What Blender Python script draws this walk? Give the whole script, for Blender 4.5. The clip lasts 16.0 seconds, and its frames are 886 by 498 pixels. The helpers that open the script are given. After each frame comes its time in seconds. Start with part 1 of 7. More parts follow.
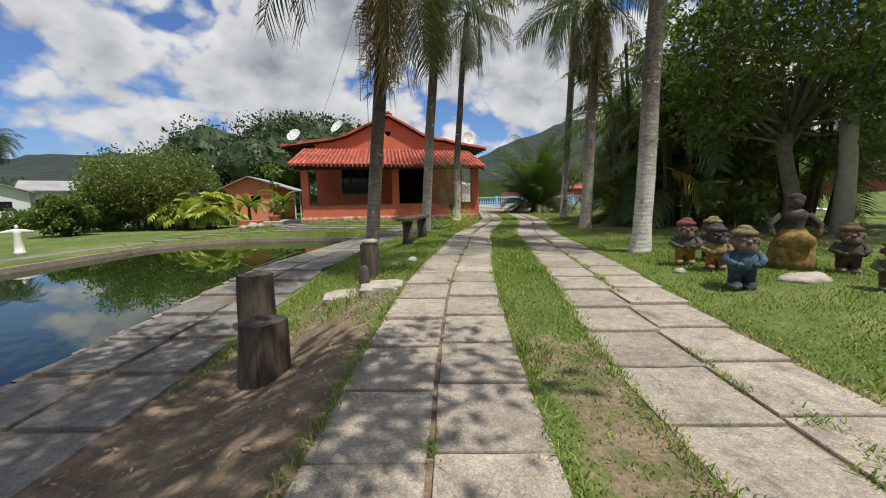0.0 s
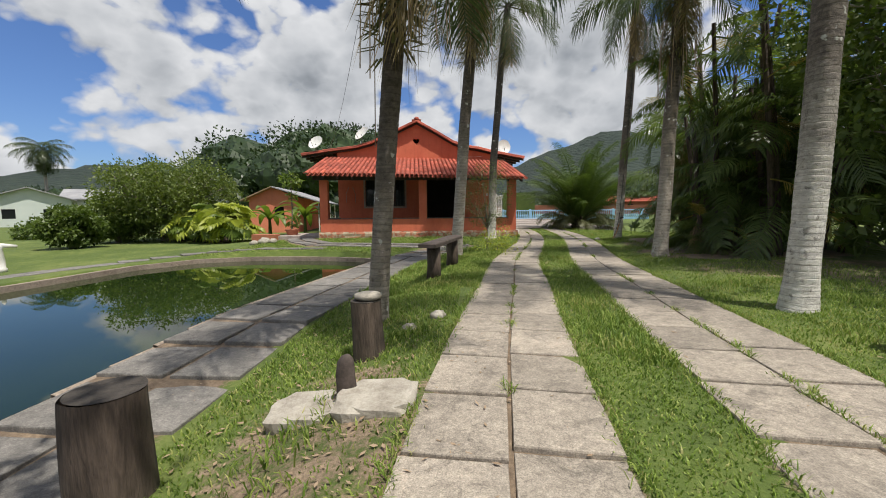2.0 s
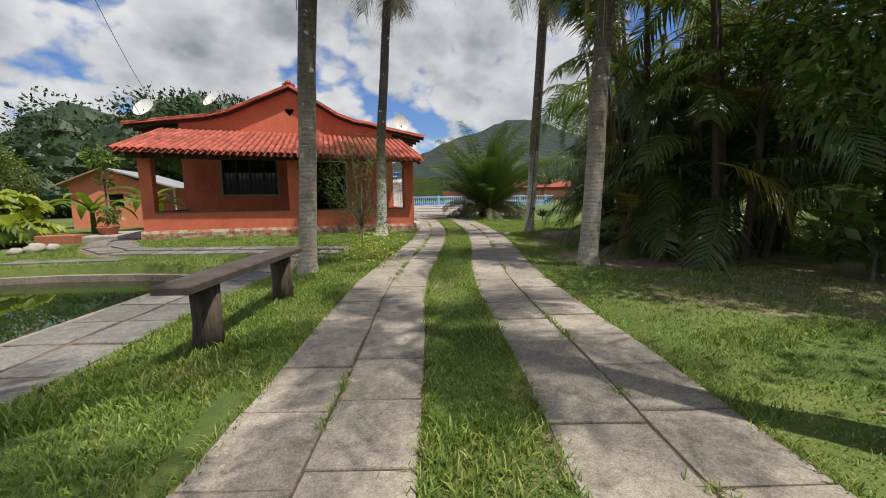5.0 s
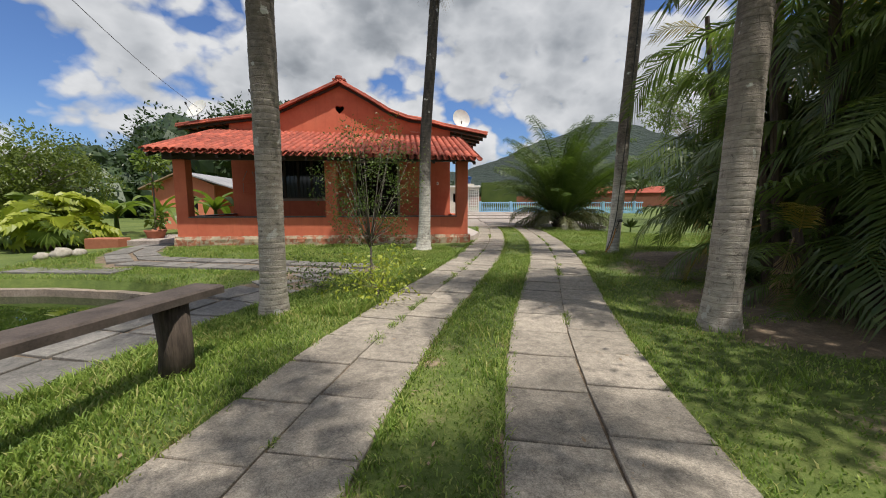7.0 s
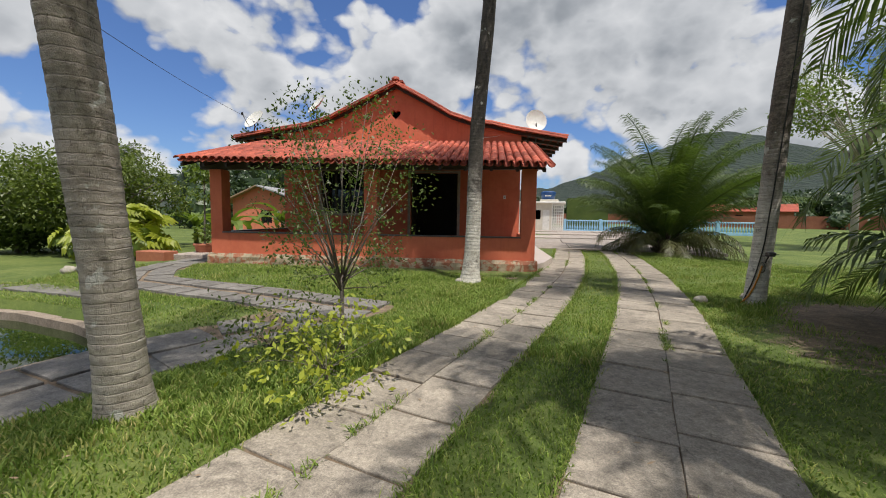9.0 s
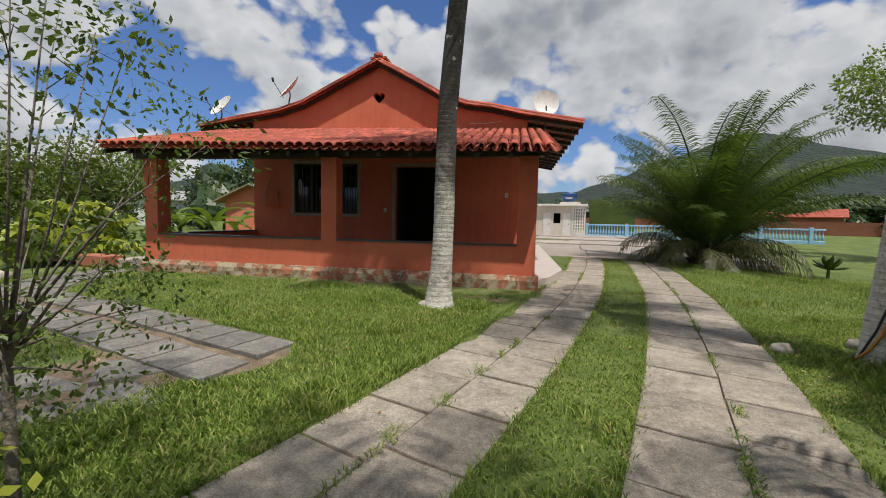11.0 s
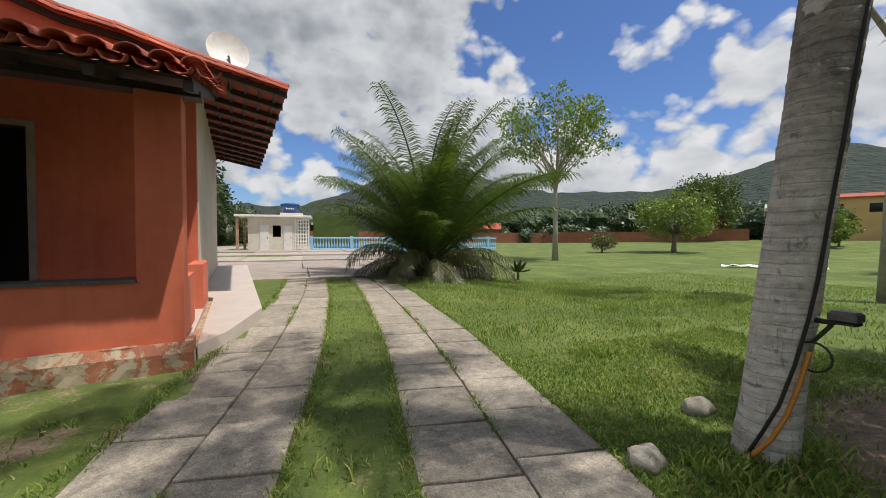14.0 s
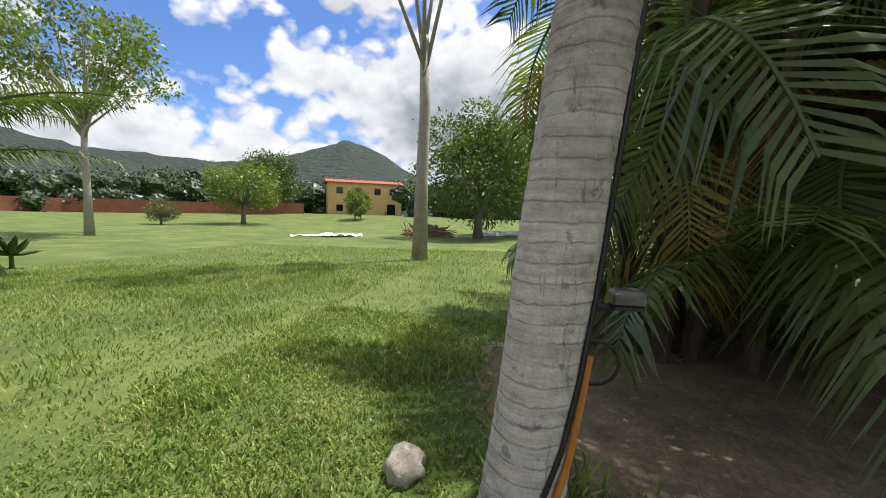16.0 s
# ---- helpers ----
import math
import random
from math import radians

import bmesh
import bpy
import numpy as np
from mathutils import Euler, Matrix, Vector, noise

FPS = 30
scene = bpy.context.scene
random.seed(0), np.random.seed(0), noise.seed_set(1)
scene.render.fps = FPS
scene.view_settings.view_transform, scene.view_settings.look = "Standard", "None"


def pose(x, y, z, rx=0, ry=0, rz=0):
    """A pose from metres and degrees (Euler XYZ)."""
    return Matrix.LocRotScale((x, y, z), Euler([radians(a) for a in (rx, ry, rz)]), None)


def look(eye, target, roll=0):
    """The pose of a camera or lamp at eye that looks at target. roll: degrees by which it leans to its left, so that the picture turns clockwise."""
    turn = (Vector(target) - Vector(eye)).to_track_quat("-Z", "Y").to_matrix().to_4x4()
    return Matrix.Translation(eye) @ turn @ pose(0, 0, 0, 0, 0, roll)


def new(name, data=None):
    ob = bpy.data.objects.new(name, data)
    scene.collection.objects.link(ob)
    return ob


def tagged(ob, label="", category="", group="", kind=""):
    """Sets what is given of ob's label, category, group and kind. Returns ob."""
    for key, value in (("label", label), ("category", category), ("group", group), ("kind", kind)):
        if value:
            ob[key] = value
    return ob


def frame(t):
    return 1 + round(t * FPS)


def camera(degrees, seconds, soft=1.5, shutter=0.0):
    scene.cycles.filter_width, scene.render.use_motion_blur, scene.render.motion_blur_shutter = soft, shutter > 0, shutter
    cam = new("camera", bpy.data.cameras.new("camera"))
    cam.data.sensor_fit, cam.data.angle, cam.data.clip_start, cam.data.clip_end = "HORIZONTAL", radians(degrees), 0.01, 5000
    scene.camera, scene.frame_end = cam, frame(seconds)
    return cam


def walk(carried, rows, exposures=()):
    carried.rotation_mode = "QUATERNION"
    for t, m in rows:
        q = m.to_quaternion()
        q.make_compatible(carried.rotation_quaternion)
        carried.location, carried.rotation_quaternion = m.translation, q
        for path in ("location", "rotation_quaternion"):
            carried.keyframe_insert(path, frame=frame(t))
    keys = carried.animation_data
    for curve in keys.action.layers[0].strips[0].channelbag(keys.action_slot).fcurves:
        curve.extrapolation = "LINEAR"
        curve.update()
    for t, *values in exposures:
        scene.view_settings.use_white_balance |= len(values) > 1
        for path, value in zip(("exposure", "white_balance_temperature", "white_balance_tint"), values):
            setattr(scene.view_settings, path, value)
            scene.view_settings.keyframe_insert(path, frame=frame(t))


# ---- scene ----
cam = camera(97.13, 16.0, soft=1.0)
ROWS = [
    (0.0, -0.030, 0.054, 1.007, -0.43, -7.08, 1.19),
    (0.5, -0.198, 0.536, 1.047, 7.35, -6.93, 0.97),
    (1.0, -0.215, 1.078, 1.089, 9.28, -6.60, 0.32),
    (1.5, -0.251, 1.692, 1.103, 6.60, -5.71, 0.28),
    (2.0, -0.167, 2.278, 1.148, 3.81, -5.37, 0.51),
    (2.5, -0.051, 2.736, 1.152, 0.63, -6.14, 0.66),
    (3.0, -0.004, 3.278, 1.143, -3.80, -7.80, 0.59),
    (3.5, 0.166, 3.826, 1.167, -8.68, -8.98, 0.56),
    (6.0, 1.202, 6.602, 1.342, -8.78, -6.72, 0.76),
    (6.5, 1.443, 7.228, 1.348, -3.32, -6.83, 0.74),
    (7.0, 1.681, 7.766, 1.329, 2.41, -6.83, 0.09),
    (7.5, 1.785, 8.420, 1.329, 7.65, -6.01, -0.97),
    (8.0, 1.996, 9.007, 1.356, 11.84, -4.80, -1.10),
    (8.5, 2.049, 9.670, 1.359, 14.15, -4.14, -1.03),
    (9.0, 2.209, 10.259, 1.369, 14.86, -4.60, -0.80),
    (11.5, 2.574, 13.116, 1.308, 21.24, -3.81, -1.79),
    (12.0, 2.447, 13.592, 1.276, 27.05, -3.80, -0.42),
    (12.5, 2.442, 14.168, 1.286, 25.57, -3.22, 1.21),
    (13.0, 2.544, 14.744, 1.272, 15.20, -2.78, 1.30),
    (13.5, 2.671, 15.449, 1.297, -2.64, -1.45, 0.60),
    (14.0, 2.937, 15.945, 1.279, -20.18, -1.61, -0.18),
    (14.5, 3.140, 16.462, 1.234, -39.71, -2.65, 0.02),
    (15.0, 3.459, 16.809, 1.222, -52.21, -3.12, -0.03),
    (15.5, 3.770, 17.105, 1.203, -63.96, -3.29, -1.25),
    (16.0, 4.005, 17.385, 1.160, -78.25, -4.71, -1.56),
]
walk(cam, [(t, pose(x, y, z, 90 + pitch, roll, yaw)) for t, x, y, z, yaw, pitch, roll in ROWS],
     exposures=[(0.0, 0.0), (9.0, -0.02), (11.5, -0.16), (13.0, -0.12), (14.5, 0.12), (16.0, 0.5)])

# ---- world, sun ----
SUN_AZ, SUN_EL = 133.0, 67.5   # degrees from +y towards +x, and above the horizon
sun_dir = Vector((math.sin(radians(SUN_AZ)) * math.cos(radians(SUN_EL)), math.cos(radians(SUN_AZ)) * math.cos(radians(SUN_EL)), math.sin(radians(SUN_EL))))
sun = new("sun", bpy.data.lights.new("sun", "SUN"))
sun.data.energy, sun.data.angle, sun.data.color = 4.8, radians(0.7), (1.0, 0.945, 0.855)
sun.matrix_world = look(sun_dir * 50, (0, 0, 0))


class Nodes:
    """A short hand for node trees."""

    def __init__(self, tree):
        self.t = tree
        tree.nodes.clear()

    def add(self, kind, ins=(), **attrs):
        n = self.t.nodes.new(kind)
        if "operation" in attrs:
            n.operation = attrs["operation"]
        if "data_type" in attrs:
            n.data_type, n.blend_type = attrs["data_type"], attrs["blend_type"]
        if "attribute_name" in attrs:
            n.attribute_name = attrs["attribute_name"]
        for k, v in dict(ins).items():
            if isinstance(v, bpy.types.NodeSocket):
                self.t.links.new(v, n.inputs[k])
            else:
                n.inputs[k].default_value = v
        return n

    def ramp(self, fac, stops):
        n = self.add("ShaderNodeValToRGB", {0: fac})
        e = n.color_ramp.elements
        while len(e) < len(stops):
            e.new(0.5)
        for el, (p, c) in zip(e, stops):
            el.position = p
            el.color = (*c, 1) if len(c) == 3 else c
        return n.outputs[0]

    def mix(self, fac, a, b, blend="MIX"):
        n = self.add("ShaderNodeMix", data_type="RGBA", blend_type=blend)
        for i, v in ((0, fac), (6, a), (7, b)):
            if isinstance(v, bpy.types.NodeSocket):
                self.t.links.new(v, n.inputs[i])
            else:
                n.inputs[i].default_value = (*v, 1) if isinstance(v, tuple) and len(v) == 3 else v
        return n.outputs[2]

    def math(self, op, a, b=0.0, c=0.0):
        n = self.add("ShaderNodeMath", {0: a, 1: b, 2: c}, operation=op)
        return n.outputs[0]

    def noise(self, vec, scale, detail=4, rough=0.55, dist=0.0):
        return self.add("ShaderNodeTexNoise", {"Vector": vec, "Scale": scale, "Detail": detail, "Roughness": rough, "Distortion": dist}).outputs[0]


def grey(v):
    return (v, v, v)


world = bpy.data.worlds.new("world")
scene.world = world
world.use_nodes = True
N = Nodes(world.node_tree)
sky = N.add("ShaderNodeTexSky")
sky.sky_type, sky.sun_disc = "NISHITA", False
sky.sun_elevation, sky.sun_rotation = radians(SUN_EL), radians(SUN_AZ)
sky.air_density, sky.dust_density, sky.ozone_density = 1.1, 0.6, 2.0
skyc = N.mix(1.0, sky.outputs[0], (0.066, 0.084, 0.120), "MULTIPLY")
tc = N.add("ShaderNodeTexCoord")
sep = N.add("ShaderNodeSeparateXYZ", {0: tc.outputs["Generated"]})


def deck(rise):
    """A place in the clouds for a direction lifted by rise."""
    return N.add("ShaderNodeCombineXYZ", {0: N.math("MULTIPLY", sep.outputs[0], 1.75), 1: N.math("MULTIPLY", sep.outputs[1], 1.75), 2: N.math("MULTIPLY", N.math("ADD", sep.outputs[2], rise), 2.5)}).outputs[0]


def puffs(vec):
    """Heaped cloud density: broad masses broken into rounded heads."""
    mass = N.noise(vec, 1.35, 3, 0.5, 0.0)
    bend = N.add("ShaderNodeVectorMath", {0: vec, 1: N.add("ShaderNodeVectorMath", {0: N.add("ShaderNodeTexNoise", {"Vector": vec, "Scale": 7.0, "Detail": 3}).outputs[1], 1: (0.10, 0.10, 0.10)}, operation="MULTIPLY").outputs[0]}, operation="ADD").outputs[0]
    heads = N.add("ShaderNodeTexVoronoi", {"Vector": bend, "Scale": 4.2, "Detail": 2.5, "Roughness": 0.55})
    return N.math("ADD", mass, N.math("MULTIPLY", N.math("SUBTRACT", 0.45, heads.outputs["Distance"]), 0.21))


place = deck(0.0)
fine = N.noise(place, 11.0, 5, 0.6)
dens = N.math("ADD", puffs(place), N.math("MULTIPLY", N.math("SUBTRACT", fine, 0.5), 0.07))
above = puffs(deck(0.045))
cover = N.ramp(dens, [(0.285, grey(0.0)), (0.345, grey(1.0))])
core = N.ramp(dens, [(0.38, grey(0.0)), (0.56, grey(1.0))])
tone = N.math("ADD", N.math("MULTIPLY", N.math("SUBTRACT", dens, above), 1.7), N.math("SUBTRACT", 0.80, N.math("MULTIPLY", core, 0.46)))
tone = N.math("ADD", tone, N.math("MULTIPLY", N.math("SUBTRACT", fine, 0.5), 0.22))
cloud = N.ramp(tone, [(0.12, (0.17, 0.185, 0.21)), (0.45, (0.33, 0.355, 0.39)), (0.70, (0.55, 0.57, 0.60)), (0.98, (0.76, 0.77, 0.79))])
allsky = N.mix(cover, skyc, cloud)
N.add("ShaderNodeOutputWorld", {0: N.add("ShaderNodeBackground", {0: allsky, 1: 1.0}).outputs[0]})

# ---- materials ----
def material(name):
    m = bpy.data.materials.new(name)
    m.use_nodes = True
    n = Nodes(m.node_tree)
    return m, n


def finish(n, colour, rough=0.7, height=None, bump=0.3, dist=0.02, **more):
    ins = {"Base Color": colour if isinstance(colour, bpy.types.NodeSocket) else (*colour, 1), "Roughness": rough}
    ins.update(more)
    if height is not None:
        ins["Normal"] = n.add("ShaderNodeBump", {"Strength": bump, "Distance": dist, "Height": height}).outputs[0]
    b = n.add("ShaderNodeBsdfPrincipled", ins)
    n.add("ShaderNodeOutputMaterial", {0: b.outputs[0]})


def objvec(n):
    return n.add("ShaderNodeTexCoord").outputs["Object"]


def worldvec(n):
    return n.add("ShaderNodeNewGeometry").outputs["Position"]


def rnd(n):
    return n.add("ShaderNodeObjectInfo").outputs["Random"]


def island(n):
    return n.add("ShaderNodeNewGeometry").outputs["Random Per Island"]


def simple(name, a, b, scale=6.0, rough=0.7, bump=0.25, dist=0.01, fine=60.0, where=worldvec, metal=0.0, vary=0.0, per=rnd):
    m, n = material(name)
    v = where(n)
    big_ = n.noise(v, scale, 5, 0.6)
    fin = n.noise(v, fine, 4, 0.6)
    f = n.math("ADD", n.math("MULTIPLY", big_, 0.65), n.math("MULTIPLY", fin, 0.35))
    c = n.ramp(f, [(0.32, a), (0.68, b)])
    if vary:
        c = n.mix(1.0, c, n.ramp(per(n), [(0.0, grey(1 - vary)), (1.0, grey(1 + vary))]), "MULTIPLY")
    finish(n, c, rough, f, bump, dist, **{"Metallic": metal})
    return m


def leaf_material(name, a, b, thru=0.35, per=island, rough=0.45):
    m, n = material(name)
    c = n.ramp(per(n), [(0.0, a), (1.0, b)])
    c = n.mix(0.5, c, n.ramp(n.noise(worldvec(n), 1.1, 3), [(0.3, a), (0.7, b)]))
    p = n.add("ShaderNodeBsdfPrincipled", {"Base Color": c, "Roughness": rough})
    t = n.add("ShaderNodeBsdfTranslucent", {0: n.mix(1.0, c, (1.25, 1.35, 0.6), "MULTIPLY")})
    n.add("ShaderNodeOutputMaterial", {0: n.add("ShaderNodeMixShader", {0: thru, 1: p.outputs[0], 2: t.outputs[0]}).outputs[0]})
    return m


def concrete(name, a, b, stain):
    m, n = material(name)
    v = worldvec(n)
    r = rnd(n)
    off = n.add("ShaderNodeVectorMath", {0: v, 1: n.add("ShaderNodeCombineXYZ", {0: n.math("MULTIPLY", r, 37.0), 1: 0.0, 2: n.math("MULTIPLY", r, 11.0)}).outputs[0]}, operation="ADD").outputs[0]
    f1 = n.noise(off, 1.7, 6, 0.65)
    f2 = n.noise(off, 14.0, 6, 0.7)
    f3 = n.noise(off, 130.0, 3, 0.6)
    c = n.ramp(n.math("ADD", n.math("MULTIPLY", f1, 0.45), n.math("MULTIPLY", f2, 0.55)), [(0.34, a), (0.60, b)])
    f4 = n.noise(off, 55.0, 4, 0.7)
    c = n.mix(0.55, c, n.ramp(f4, [(0.34, grey(0.62)), (0.66, grey(1.38))]), "MULTIPLY")
    c = n.mix(1.0, c, n.ramp(r, [(0.0, grey(0.84)), (0.5, grey(1.0)), (1.0, grey(1.12))]), "MULTIPLY")
    spots = n.ramp(n.noise(off, 3.1, 7, 0.72, 0.6), [(0.55, grey(0.0)), (0.66, grey(1.0))])
    c = n.mix(n.math("MULTIPLY", spots, 0.5), c, stain)
    crack = n.add("ShaderNodeTexVoronoi", {"Vector": n.add("ShaderNodeVectorMath", {0: off, 1: n.add("ShaderNodeTexNoise", {"Vector": off, "Scale": 5.0, "Detail": 4}).outputs[1]}, operation="ADD").outputs[0], "Scale": 1.1})
    crack.feature = "DISTANCE_TO_EDGE"
    line = n.ramp(crack.outputs["Distance"], [(0.0, grey(1.0)), (0.012, grey(0.0))])
    c = n.mix(n.math("MULTIPLY", line, 0.35), c, tuple(0.5 * q for q in stain))
    pale = n.ramp(n.noise(off, 6.3, 5, 0.7), [(0.60, grey(0.0)), (0.68, grey(1.0))])
    c = n.mix(n.math("MULTIPLY", pale, 0.35), c, tuple(min(1, 1.5 * q) for q in b))
    c = n.mix(0.5, c, n.ramp(f3, [(0.3, grey(0.05)), (0.7, grey(0.62))]), "OVERLAY")
    h = n.math("ADD", n.math("MULTIPLY", f2, 0.7), n.math("MULTIPLY", f3, 0.3))
    finish(n, c, 0.86, h, 0.5, 0.012)
    return m


M_slab = concrete("worn_concrete", (0.215, 0.186, 0.155), (0.465, 0.405, 0.333), (0.075, 0.067, 0.057))
M_path = concrete("grey_paving", (0.125, 0.118, 0.108), (0.285, 0.265, 0.24), (0.07, 0.066, 0.06))
M_kerb = concrete("kerb_concrete", (0.22, 0.17, 0.13), (0.42, 0.34, 0.27), (0.14, 0.10, 0.075))
M_plaza = concrete("pink_concrete", (0.30, 0.25, 0.22), (0.50, 0.43, 0.38), (0.20, 0.17, 0.15))
M_tile = simple("porch_floor_tile", (0.50, 0.42, 0.37), (0.62, 0.53, 0.47), 3, 0.35, 0.1)

# ground: grass over soil, with bare earth where the mesh says so
M_ground, n = material("lawn_and_soil")
v = worldvec(n)
soilmask = n.add("ShaderNodeAttribute", attribute_name="soil").outputs["Fac"]
g1, g2, g3 = n.noise(v, 0.55, 5, 0.6), n.noise(v, 4.5, 6, 0.7), n.noise(v, 42, 4, 0.7)
grasscol = n.ramp(n.math("ADD", n.math("MULTIPLY", g1, 0.45), n.math("ADD", n.math("MULTIPLY", g2, 0.3), n.math("MULTIPLY", g3, 0.25))), [(0.33, (0.040, 0.066, 0.013)), (0.50, (0.098, 0.140, 0.026)), (0.68, (0.235, 0.26, 0.075))])
soilcol = n.ramp(n.math("ADD", n.math("MULTIPLY", g2, 0.6), n.math("MULTIPLY", g3, 0.4)), [(0.33, (0.095, 0.066, 0.044)), (0.52, (0.205, 0.150, 0.102)), (0.70, (0.40, 0.305, 0.205))])
edge = n.math("ADD", soilmask, n.math("MULTIPLY", n.math("SUBTRACT", n.math("ADD", n.math("MULTIPLY", g2, 0.6), n.math("MULTIPLY", g3, 0.4)), 0.5), 1.5))
c = n.mix(n.ramp(edge, [(0.42, grey(0)), (0.60, grey(1))]), grasscol, soilcol)
finish(n, c, 0.95, n.math("ADD", n.math("MULTIPLY", g2, 0.5), n.math("MULTIPLY", g3, 0.5)), 0.7, 0.05)

# wall paint: orange red, patchy, sun-bleached
def paint(name, a, b, chip, amount):
    m, n = material(name)
    v = worldvec(n)
    f1, f2, f3 = n.noise(v, 0.9, 5, 0.6), n.noise(v, 7, 6, 0.7), n.noise(v, 80, 3)
    c = n.ramp(n.math("ADD", n.math("MULTIPLY", f1, 0.65), n.math("MULTIPLY", f2, 0.35)), [(0.34, a), (0.66, b)])
    z = n.add("ShaderNodeSeparateXYZ", {0: v}).outputs[2]
    streak = n.noise(n.add("ShaderNodeVectorMath", {0: v, 1: (7.0, 7.0, 0.6)}, operation="MULTIPLY").outputs[0], 1.0, 4, 0.6)
    c = n.mix(n.math("MULTIPLY", n.ramp(streak, [(0.52, grey(0)), (0.72, grey(1))]), 0.22), c, tuple(0.55 * q for q in a))
    chips = n.ramp(n.noise(v, 5.5, 8, 0.75, 0.4), [(amount, grey(0)), (amount + 0.05, grey(1))])
    c = n.mix(chips, c, chip)
    finish(n, c, 0.82, n.math("ADD", n.math("MULTIPLY", f2, 0.4), n.math("ADD", n.math("MULTIPLY", f3, 0.3), n.math("MULTIPLY", chips, -0.5))), 0.35, 0.01)
    return m


M_wall = paint("orange_wall_paint", (0.56, 0.125, 0.065), (0.68, 0.185, 0.098), (0.6, 0.3, 0.2), 0.75)
M_plinth = paint("peeling_plinth", (0.24, 0.080, 0.045), (0.44, 0.175, 0.095), (0.40, 0.33, 0.23), 0.47)
M_cream = paint("cream_wall_paint", (0.55, 0.50, 0.42), (0.70, 0.65, 0.55), (0.40, 0.36, 0.30), 0.68)
M_annex = paint("faded_orange_paint", (0.66, 0.20, 0.115), (0.76, 0.27, 0.16), (0.62, 0.42, 0.3), 0.74)
M_roof = simple("clay_roof_tile", (0.22, 0.042, 0.027), (0.54, 0.125, 0.072), 1.6, 0.75, 0.4, 0.01, 45, vary=0.28)
M_roofj = simple("clay_roof_tile_joined", (0.22, 0.042, 0.027), (0.54, 0.125, 0.072), 1.6, 0.75, 0.4, 0.01, 45, vary=0.28, per=island)
M_darkwood = simple("dark_stained_timber", (0.018, 0.011, 0.008), (0.055, 0.032, 0.022), 5, 0.6, 0.3)
M_trim = simple("weathered_brown_frame", (0.25, 0.19, 0.15), (0.40, 0.32, 0.26), 6, 0.6, 0.3)
M_cap = simple("dark_granite_cap", (0.05, 0.045, 0.045), (0.12, 0.11, 0.11), 30, 0.4, 0.1)
# near-black colour that stands in for the shade inside rooms
M_roomshade = simple("painted_room_shade", (0.02, 0.014, 0.012), (0.05, 0.035, 0.03), 3, 0.8, 0.1)
def grained(n):
    return n.add("ShaderNodeVectorMath", {0: worldvec(n), 1: (1.6, 1.6, 0.22)}, operation="MULTIPLY").outputs[0]


M_stump = simple("weathered_log_bark", (0.024, 0.017, 0.013), (0.150, 0.112, 0.085), 8, 0.9, 1.0, 0.03, 45, where=grained)
M_logtop = simple("cut_log_end", (0.018, 0.015, 0.013), (0.085, 0.072, 0.06), 12, 0.9, 0.8, 0.02)
M_bench = simple("old_dark_plank", (0.035, 0.026, 0.022), (0.12, 0.092, 0.078), 6, 0.8, 0.6, 0.01)
M_stone = simple("pale_field_stone", (0.24, 0.21, 0.17), (0.52, 0.48, 0.41), 9, 0.9, 0.8, 0.02)
M_white = simple("white_plaster", (0.62, 0.60, 0.56), (0.82, 0.80, 0.76), 6, 0.7, 0.3)
M_dish = simple("faded_dish_enamel", (0.58, 0.57, 0.54), (0.80, 0.79, 0.76), 7, 0.5, 0.1)
M_steel = simple("dull_grey_steel", (0.08, 0.08, 0.08), (0.2, 0.2, 0.2), 20, 0.5, 0.1, metal=0.6)
M_black = simple("black_rubber", (0.012, 0.012, 0.012), (0.03, 0.03, 0.03), 20, 0.5, 0.1)
M_conduit = simple("orange_conduit", (0.50, 0.20, 0.03), (0.65, 0.29, 0.05), 20, 0.5, 0.1)
M_clay = simple("terracotta_pot", (0.33, 0.11, 0.06), (0.45, 0.17, 0.10), 8, 0.8, 0.3)
M_brickred = simple("red_boundary_brick", (0.24, 0.085, 0.05), (0.40, 0.16, 0.10), 0.8, 0.9, 0.5, 0.03, 8)
M_yellow = simple("ochre_house_paint", (0.55, 0.36, 0.15), (0.68, 0.47, 0.22), 0.5, 0.85, 0.2)
M_pale = simple("pale_house_paint", (0.55, 0.56, 0.55), (0.72, 0.73, 0.72), 0.5, 0.85, 0.2)
M_mint = simple("mint_house_paint", (0.54, 0.60, 0.57), (0.66, 0.70, 0.67), 0.5, 0.85, 0.2)
M_grayroof = simple("grey_cement_roof", (0.20, 0.20, 0.21), (0.38, 0.38, 0.39), 0.7, 0.9, 0.3)
M_blue = simple("blue_tank_plastic", (0.012, 0.06, 0.20), (0.02, 0.09, 0.28), 3, 0.35, 0.05)
M_balus = simple("pale_blue_baluster", (0.20, 0.42, 0.62), (0.36, 0.58, 0.76), 2, 0.6, 0.2)
M_sheet = simple("white_plastic_sheet", (0.66, 0.67, 0.68), (0.85, 0.86, 0.87), 3, 0.4, 0.5, 0.05, 14)
M_branch = simple("grey_brown_bark", (0.10, 0.085, 0.07), (0.26, 0.225, 0.19), 8, 0.9, 0.9, 0.03)
M_palebark = simple("pale_smooth_bark", (0.27, 0.245, 0.21), (0.45, 0.41, 0.36), 6, 0.85, 0.5, 0.02)
M_debris = simple("dead_frond_litter", (0.22, 0.15, 0.09), (0.42, 0.31, 0.21), 5, 0.9, 0.5)

